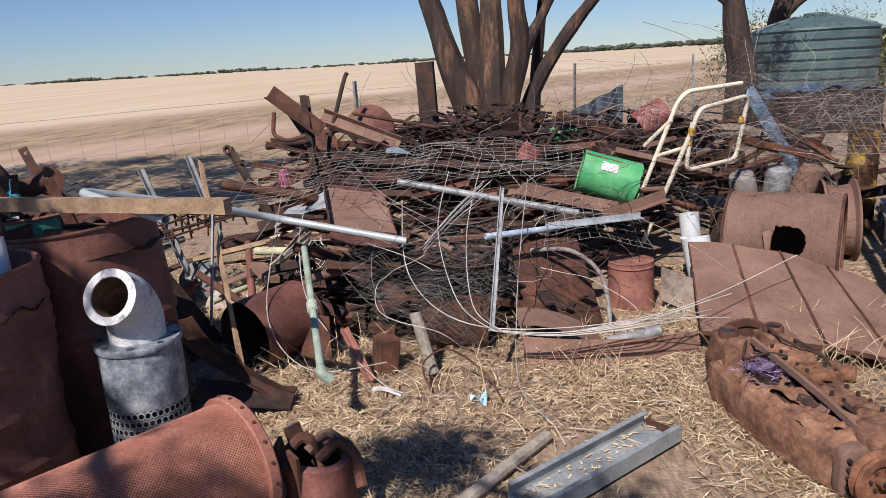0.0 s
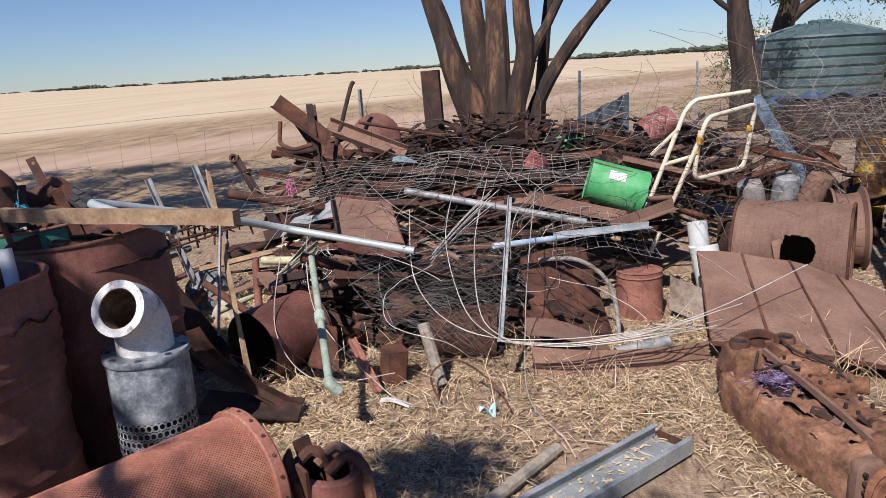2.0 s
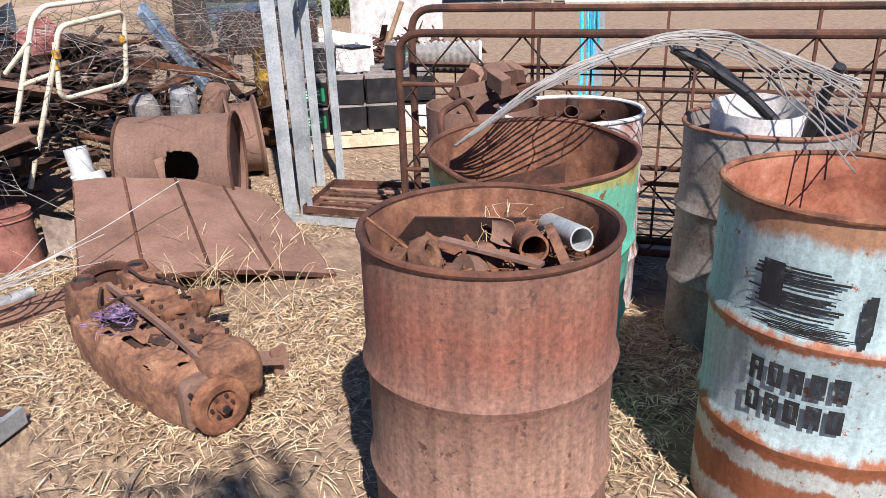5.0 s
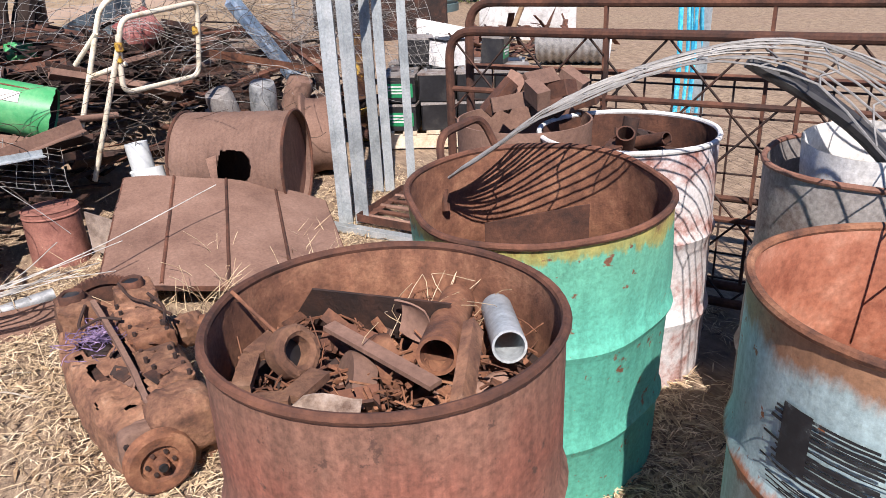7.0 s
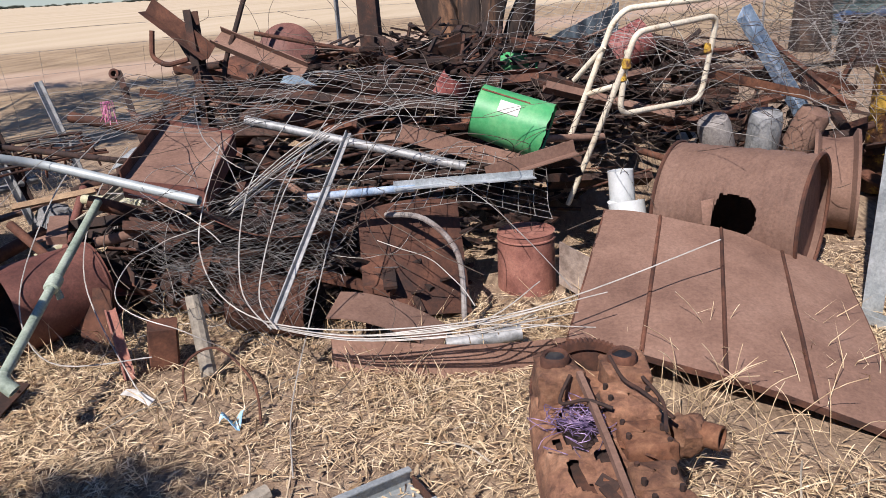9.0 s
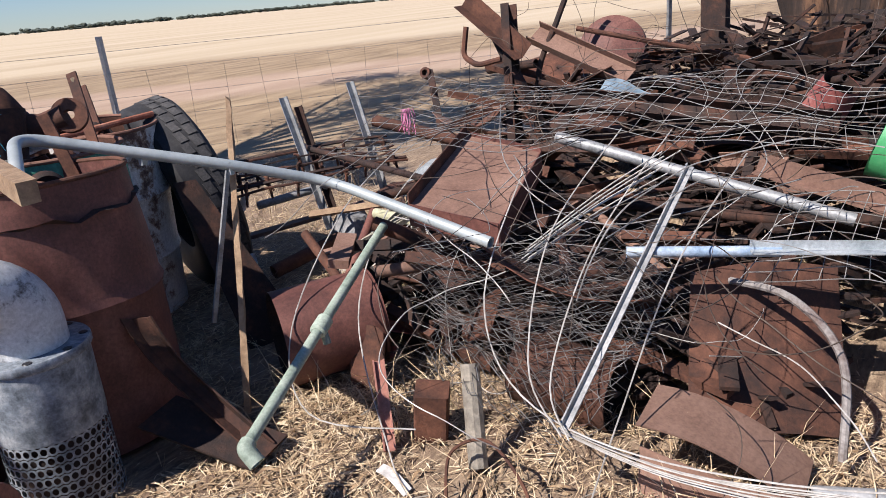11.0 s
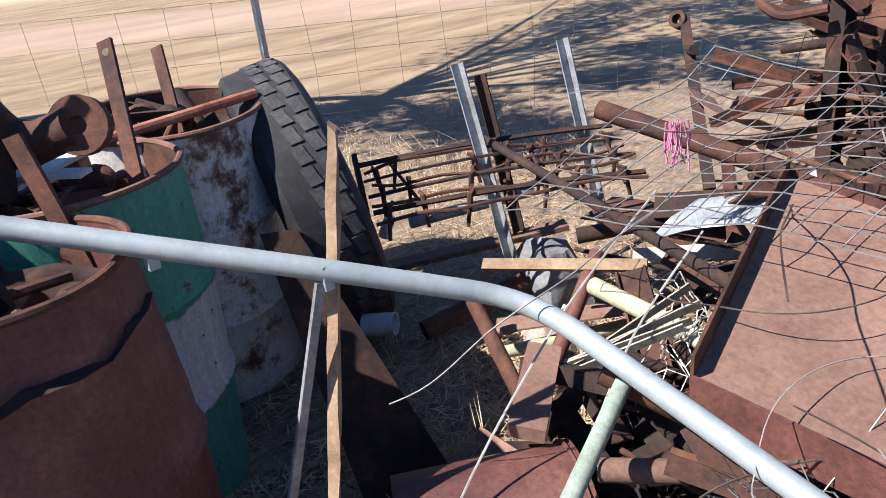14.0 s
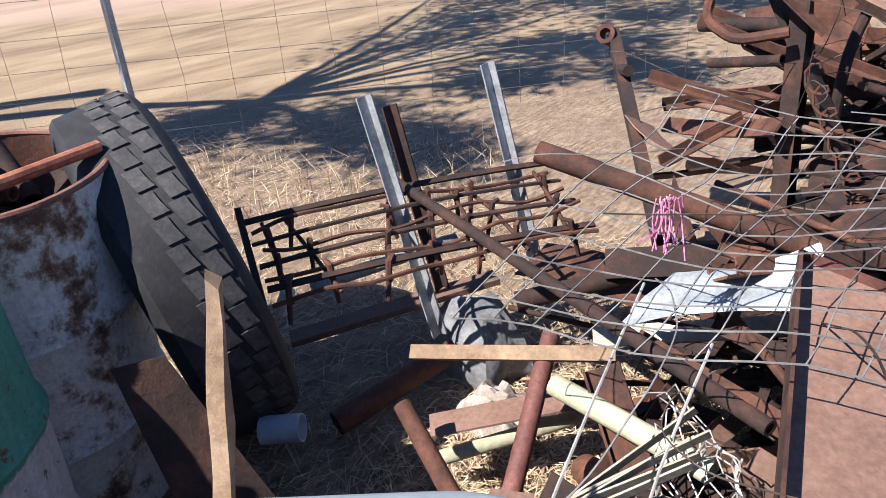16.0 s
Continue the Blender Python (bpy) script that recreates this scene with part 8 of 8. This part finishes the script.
# ---- batteries on a pallet ----
PA, PB = Vector((3.24, 5.66, 0)), Vector((4.27, 5.17, 0))
PW = (PB - PA).normalized()
PD = Vector((-PW.y, PW.x, 0))
prot = Matrix((PW, PD, (0, 0, 1))).transposed()
t = thing("timber_pallet", PA.lerp(PB, 0.5) + PD * 0.5, "pale timber pallet on the dirt", "pallet")
for k in range(3):
    s = Shape()
    box(s, PA + PW * 0.57 + PD * (0.03 + 0.47 * k) + Vector((0, 0, 0.055)), (1.14, 0.045, 0.10), prot)
    part("bearer", s, WOOD_PALE, t)
for k in range(7):
    s = Shape()
    box(s, PA + PW * (0.05 + 0.172 * k) + PD * 0.5 + Vector((0, 0, 0.117)), (0.10, 1.0, 0.018), prot)
    part("board", s, WOOD_PALE, t)


def battery(size, case, label, tag=None):
    t = thing("battery", (0, 0, 0), label, "battery", "old batteries on the pallet")
    s = Shape()
    box(s, (0, 0, size[2] * 0.45), (size[0], size[1], size[2] * 0.9))
    body = part("case", s, case, t)
    s = Shape()
    box(s, (0, 0, size[2] * 0.93), (size[0] * 1.02, size[1] * 1.02, size[2] * 0.08))
    part("lid", s, BLACK if case is not BLACK else GREY_DRUM, t)
    for x in (-1, 1):
        s = Shape()
        tube(s, [(x * size[0] * 0.36, size[1] * 0.2, size[2] * 0.96), (x * size[0] * 0.36, size[1] * 0.2, size[2] * 1.05)], 0.012, 8)
        part("terminal", s, GALV_OLD, t)
    if tag:
        s = Shape()
        box(s, (0, -size[1] * 0.503, size[2] * 0.42), (size[0] * 0.86, 0.003, size[2] * 0.5))
        lb = part("label", s, tag, t)
        for h, w in ((0.56, 0.6), (0.44, 0.7), (0.33, 0.4)):
            s = Shape()
            box(s, (-size[0] * 0.05, -size[1] * 0.503 - 0.003, size[2] * h), (size[0] * w, 0.002, size[2] * 0.055))
            part("print_bar", s, WHITE, lb)
    return t


kinds = [battery((0.24, 0.17, 0.20), BLACK, "black car battery with a green label on the pallet", LABEL_GREEN), battery((0.26, 0.18, 0.21), BLACK, "plain black battery stacked on the pallet"), battery((0.24, 0.17, 0.20), WHITE, "dirty white battery on the pallet")]
first = True
used = set()
for lay in range(2):
    for row in range(3):
        for k in range(4):
            w = (0, 1, 1, 2)[k] if lay == 0 else (0, 1, 1, 1)[k]
            if row and (k + row + lay) % 3 == 0:
                w = (w + 1) % 3
            p = PA + PW * (0.16 + 0.275 * k) + PD * (0.14 + 0.27 * row) + Vector((0, 0, 0.127 + 0.212 * lay))
            m = Matrix.Translation(p) @ Matrix.Rotation(math.atan2(PW.y, PW.x) + rng.gauss(0, 0.06), 4, "Z")
            if w not in used:
                kinds[w].matrix_basis = m
                used.add(w)
            else:
                copy_thing(kinds[w], m)
for k, (x, y, z, r) in enumerate(((0.50, 0.35, 0.60, 0.4), (0.86, 0.42, 0.60, 0.9), (0.25, 0.5, 0.60, -0.3))):
    copy_thing(kinds[(2, 0, 1)[k]], Matrix.Translation(PA + PW * x + PD * y + Vector((0, 0, z - 0.045))) @ Euler((0.06, 0.05, r)).to_matrix().to_4x4())
s = Shape()
sheet(s, lambda u, v: PA + PW * (0.25 + 0.45 * u) + PD * (0.7 + 0.1 * v) + Vector((0, 0, 0.62 + 0.24 * v - 0.10 * u)), 5, 4, 0.02)
solid("foam_sheet", s, WHITE, "dirty white panel lying over the batteries", "foam sheet")

# ---- farther off: scrap sheets, hopper, truck, bushes ----
s = Shape()
sheet(s, lambda u, v: Vector((6.6 + 1.25 * u, 10.9 - 0.5 * u, 0.0 + 0.95 * v)) + Vector((0, 0.25 * math.sin(u * 4), 0.08 * math.sin(u * 9))), 14, 6, 0.02)
solid("white_tarp", s, WHITE, "dirty pinkish white sheet propped beyond the pallet", "sheet")
s = Shape()
sheet(s, lambda u, v: Vector((6.3, 8.6, 0.34)) + Vector((0.62 * u, -0.55 * u, 0)) + Vector((0.22 * math.cos(3.3 * v), 0.25 * math.cos(3.3 * v), -0.32 * math.sin(3.3 * v))) + Vector((0, 0, 0.015 * math.sin(u * 60))), 60, 10, 0.004)
solid("culvert_piece", s, GALV_OLD, "torn half of a corrugated steel culvert on the ground", "culvert")
bar("old_post", (6.2, 9.4, 0.0), (6.45, 9.15, 0.85), "round", WOOD, "short timber post leaning in the scrap", "post", (0.07, 0.07))
s = Shape()
for k in range(140):
    p = Vector((rng.uniform(5.4, 7.6), rng.uniform(8.8, 10.8), rng.uniform(0.0, 0.28)))
    d = Vector((rng.gauss(0, 1), rng.gauss(0, 1), rng.gauss(0, 0.4))).normalized() * rng.uniform(0.1, 0.35)
    beam(s, p - d, p + d, flat(rng.uniform(0.02, 0.09), 0.01))
solid("scrap_scatter", s, RUST, "low scatter of rusty scrap beyond the pallet", "scrap", kind="stuff")


def hopper():
    c = Vector((16.4, 19.6, 0))
    m = Matrix.Translation(c) @ Matrix.Rotation(radians(-36), 4, "Z")

    def P(x, y, z):
        return m @ Vector((x, y, z))
    t = thing("grain_hopper", c, "dark rusty grain hopper on a wheeled frame", "hopper")
    s = Shape()
    tw, tl, bw, bl = 1.3, 3.6, 0.25, 0.9
    s.add([P(-tl, -tw, 2.6), P(tl, -tw, 2.6), P(tl, tw, 2.6), P(-tl, tw, 2.6), P(-tl, -tw, 1.9), P(tl, -tw, 1.9), P(tl, tw, 1.9), P(-tl, tw, 1.9), P(-bl, -bw, 0.55), P(bl, -bw, 0.55), P(bl, bw, 0.55), P(-bl, bw, 0.55)],
          [(0, 1, 2, 3), (0, 4, 5, 1), (1, 5, 6, 2), (2, 6, 7, 3), (3, 7, 4, 0), (4, 8, 9, 5), (5, 9, 10, 6), (6, 10, 11, 7), (7, 11, 8, 4), (8, 11, 10, 9)])
    part("bin", s, RUST_DARK, t)
    s = Shape()
    sheet(s, lambda u, v: P(0.3 + 0.35 * u, -1.02, 1.55 + 0.3 * v) + Vector((0, 0, 0)), 2, 2, 0.02)
    part("hatch", s, REDP, t)
    for x in (-3.2, -1.9, 0.2, 1.7, 3.2):
        for y in (-1.4, 1.4):
            s = Shape()
            tube(s, [P(x, y, 0.0), P(x * 0.97, y * 0.93, 2.5)], 0.045, 8)
            part("leg", s, GALV_OLD if y < 0 else RUST_DARK, t)
    for x in (-3.2, 0.2):
        s = Shape()
        tube(s, [P(x, -1.4, 0.1), P(x + 1.4, -1.32, 2.2)], 0.03, 6)
        part("brace", s, RUST, t)
    for x in (-2.5, 2.4):
        for y in (-1.15, 1.15):
            wm = m @ Matrix.Translation((x, y, 0.42)) @ Matrix.Rotation(radians(90), 4, "X")
            s = Shape()
            lathe(s, [(0.2, -0.10), (0.34, -0.11), (0.42, -0.09), (0.42, 0.09), (0.34, 0.11), (0.2, 0.10)], 28, wm, loop=True)
            w = part("wheel", s, RUBBER, t)
            s = Shape()
            lathe(s, [(0.0, 0.03), (0.1, 0.05), (0.2, 0.08), (0.205, -0.08), (0.0, -0.03)], 24, wm)
            part("hub", s, GALV_OLD, w)


hopper()


def truck():
    c = Vector((14.5, 33.0, 0))
    m = Matrix.Translation(c) @ Matrix.Rotation(radians(-12), 4, "Z")
    t = thing("old_truck", c, "old cream farm truck parked far off", "truck")
    r3 = m.to_3x3()
    for name, p, size, mat in (("cab", (-1.9, 0, 1.45), (1.7, 1.9, 1.5), CREAM), ("bonnet", (-3.1, 0, 1.05), (0.9, 1.6, 0.75), CREAM), ("tray", (0.9, 0, 1.1), (3.8, 2.1, 0.28), RUST), ("windscreen", (-2.76, 0, 1.75), (0.06, 1.5, 0.55), BLACK)):
        s = Shape()
        box(s, m @ Vector(p), size, r3)
        part(name, s, mat, t)
    for x in (-2.7, 1.6):
        for y in (-0.9, 0.9):
            s = Shape()
            lathe(s, [(0.0, -0.1), (0.4, -0.11), (0.44, 0.0), (0.4, 0.11), (0.0, 0.1)], 22, m @ Matrix.Translation((x, y, 0.44)) @ Matrix.Rotation(radians(90), 4, "X"))
            part("wheel", s, RUBBER, t)


truck()


def bush(c, r, label, mat=None, count=1500):
    t = thing("bush", c, label, "bush")
    s = Shape()
    for k in range(14):
        e = Vector(c) + Vector((rng.gauss(0, r * 0.4), rng.gauss(0, r * 0.4), rng.uniform(0.5, 1.2) * r))
        tube(s, [c, Vector(c).lerp(e, 0.5) + Vector((0, 0, 0.2)), e], [0.03, 0.02, 0.006], 5)
    part("stems", s, BARK_DARK, t)
    s = Shape()
    for k in range(26):
        p = Vector(c) + Vector((rng.gauss(0, r * 0.45), rng.gauss(0, r * 0.45), rng.uniform(0.2, 1.3) * r))
        leaves(s, p, r * 0.35, count // 26, (0.06, 0.16))
    part("foliage", s, mat or LEAF, t)


BRIGHT = mottled("bright_leaf", ((0.05, 0.085, 0.02), (0.09, 0.13, 0.03), (0.14, 0.17, 0.05)), 2, 0.55, 0.0, 0.0, 30)
bush((10.4, 18.6, 0), 1.2, "olive green bush beside the water tank", BRIGHT, 3600)
bush((11.6, 21.0, 0), 1.3, "olive green bush near the far truck", BRIGHT, 3000)
bush((9.6, 25.5, 0), 1.6, "dark bush behind the water tank", LEAF, 3000)
bush((22.0, 36.0, 0), 2.2, "dark bush behind the hopper", LEAF, 2600)
bush((17.5, 37.5, 0), 2.0, "dark bush behind the far truck", LEAF, 2600)
t = thing("blue_tarpaulin", (5.6, 12.4, 0.0), "blue tarpaulin over low stores by the tank", "tarpaulin")
s = Shape()
sheet(s, lambda u, v: Vector((5.1 + 1.6 * u, 12.2 + 0.9 * v, 0.72 - 0.10 * math.sin(v * 3.1) - 0.16 * abs(u - 0.5) + 0.04 * math.sin(u * 17))), 16, 8, 0.01)
part("cover", s, mottled("blue_tarp", ((0.02, 0.045, 0.10), (0.04, 0.08, 0.16), (0.09, 0.13, 0.2)), 4, 0.5), t)
s = Shape()
box(s, (5.9, 12.6, 0.32), (1.5, 0.8, 0.64))
part("crate", s, RUST_DARK, t)


# ---- tangled rusty wire caught over the heap ----
def wire_tangle(centre, spread, count, mat, label, seed, r=0.0015):
    g = random.Random(seed)
    c = Vector(centre)
    s = Shape()
    for i in range(count):
        p = c + Vector((g.gauss(0, spread[0]), g.gauss(0, spread[1]), g.gauss(0, spread[2])))
        d = Vector((g.gauss(0, 1), g.gauss(0, 0.7), g.gauss(0, 0.45))).normalized()
        pts = [p]
        for k in range(5):
            d = (d + Vector((g.gauss(0, 0.45), g.gauss(0, 0.45), g.gauss(0, 0.3)))).normalized()
            q = pts[-1] + d * g.uniform(0.08, 0.20)
            q.z = max(q.z, 0.05)
            pts.append(q)
        tube(s, smooth_path(pts, 3), r, 3)
    solid("wire_tangle", s, mat, label, "wire", kind="stuff")


wire_tangle((2.0, 5.6, 0.72), (0.35, 0.25, 0.22), 85, WIRE_DARK, "tangle of dark rusty wire around a cream frame", 1)
wire_tangle((2.55, 6.1, 0.62), (0.30, 0.3, 0.25), 80, WIRE_DARK, "tangle of dark rusty wire at the heap's end", 2)
wire_tangle((2.2, 5.7, 0.85), (0.35, 0.25, 0.16), 40, WIRE, "loops of grey fence wire over the heap", 3)
wire_tangle((0.7, 6.2, 0.85), (0.7, 0.45, 0.10), 70, WIRE_DARK, "tangle of dark rusty wire across the heap", 4)
wire_tangle((-0.4, 6.0, 0.80), (0.5, 0.5, 0.10), 50, WIRE_DARK, "tangle of dark rusty wire across the heap", 5)
wire_tangle((1.2, 5.1, 0.55), (0.35, 0.25, 0.12), 50, WIRE_DARK, "tangle of dark rusty wire below a green can", 6)


# dry grass and straw lying between the drums and the fence
g = random.Random(31)
s = Shape()
for k in range(5200):
    x, y = g.uniform(-2.6, -0.3), g.uniform(3.5, 6.0)
    a, q = g.random() * 6.283, g.uniform(0.02, 0.09)
    p = Vector((x, y, g.uniform(0.006, 0.03)))
    d = Vector((math.cos(a) * q, math.sin(a) * q, g.gauss(0.004, 0.012)))
    tube(s, [p, p + d * 0.5 + Vector((0, 0, 0.008)), p + d], 0.0012, 3)
for k in range(420):
    x = g.uniform(-3.0, -0.4)
    p = Vector((x, g.uniform(4.9, 5.9), 0.0))
    h = g.uniform(0.04, 0.16)
    tube(s, [p, p + Vector((g.gauss(0, 0.03), g.gauss(0, 0.03), h * 0.6)), p + Vector((g.gauss(0, 0.07), g.gauss(0, 0.07), h))], 0.0011, 3)
solid("dry_grass", s, STRAW, "dry straw and grass lying between drums and fence", "grass", kind="stuff")

wire_tangle((2.75, 6.3, 0.75), (0.45, 0.35, 0.22), 120, WIRE_DARK, "tangle of dark rusty wire below the hanging netting", 7)
wire_tangle((2.9, 6.1, 0.95), (0.40, 0.25, 0.14), 70, WIRE, "loops of grey wire caught in the hanging netting", 8)
g = random.Random(90)
for k in range(46):
    p = Vector((g.uniform(2.0, 3.35), g.uniform(5.75, 7.4), 0))
    p.z = g.uniform(0.08, 0.75)
    d = Vector((g.gauss(0, 1), g.gauss(0, 0.6), g.gauss(0, 0.35))).normalized() * g.uniform(0.15, 0.42)
    d.z = max(d.z, -p.z * 0.8)
    kind = ("angle", "flat", "pipe", "channel")[k % 4]
    bar("scrap_length", p - d, p + d, kind, RUST_DARK if k % 3 else RUST, "dark rusty steel length lying at the heap's end", "scrap", (g.uniform(0.04, 0.10), g.uniform(0.012, 0.05)), (g.gauss(0, 0.6), g.gauss(0, 0.6), 1), group="scrap in the heap")
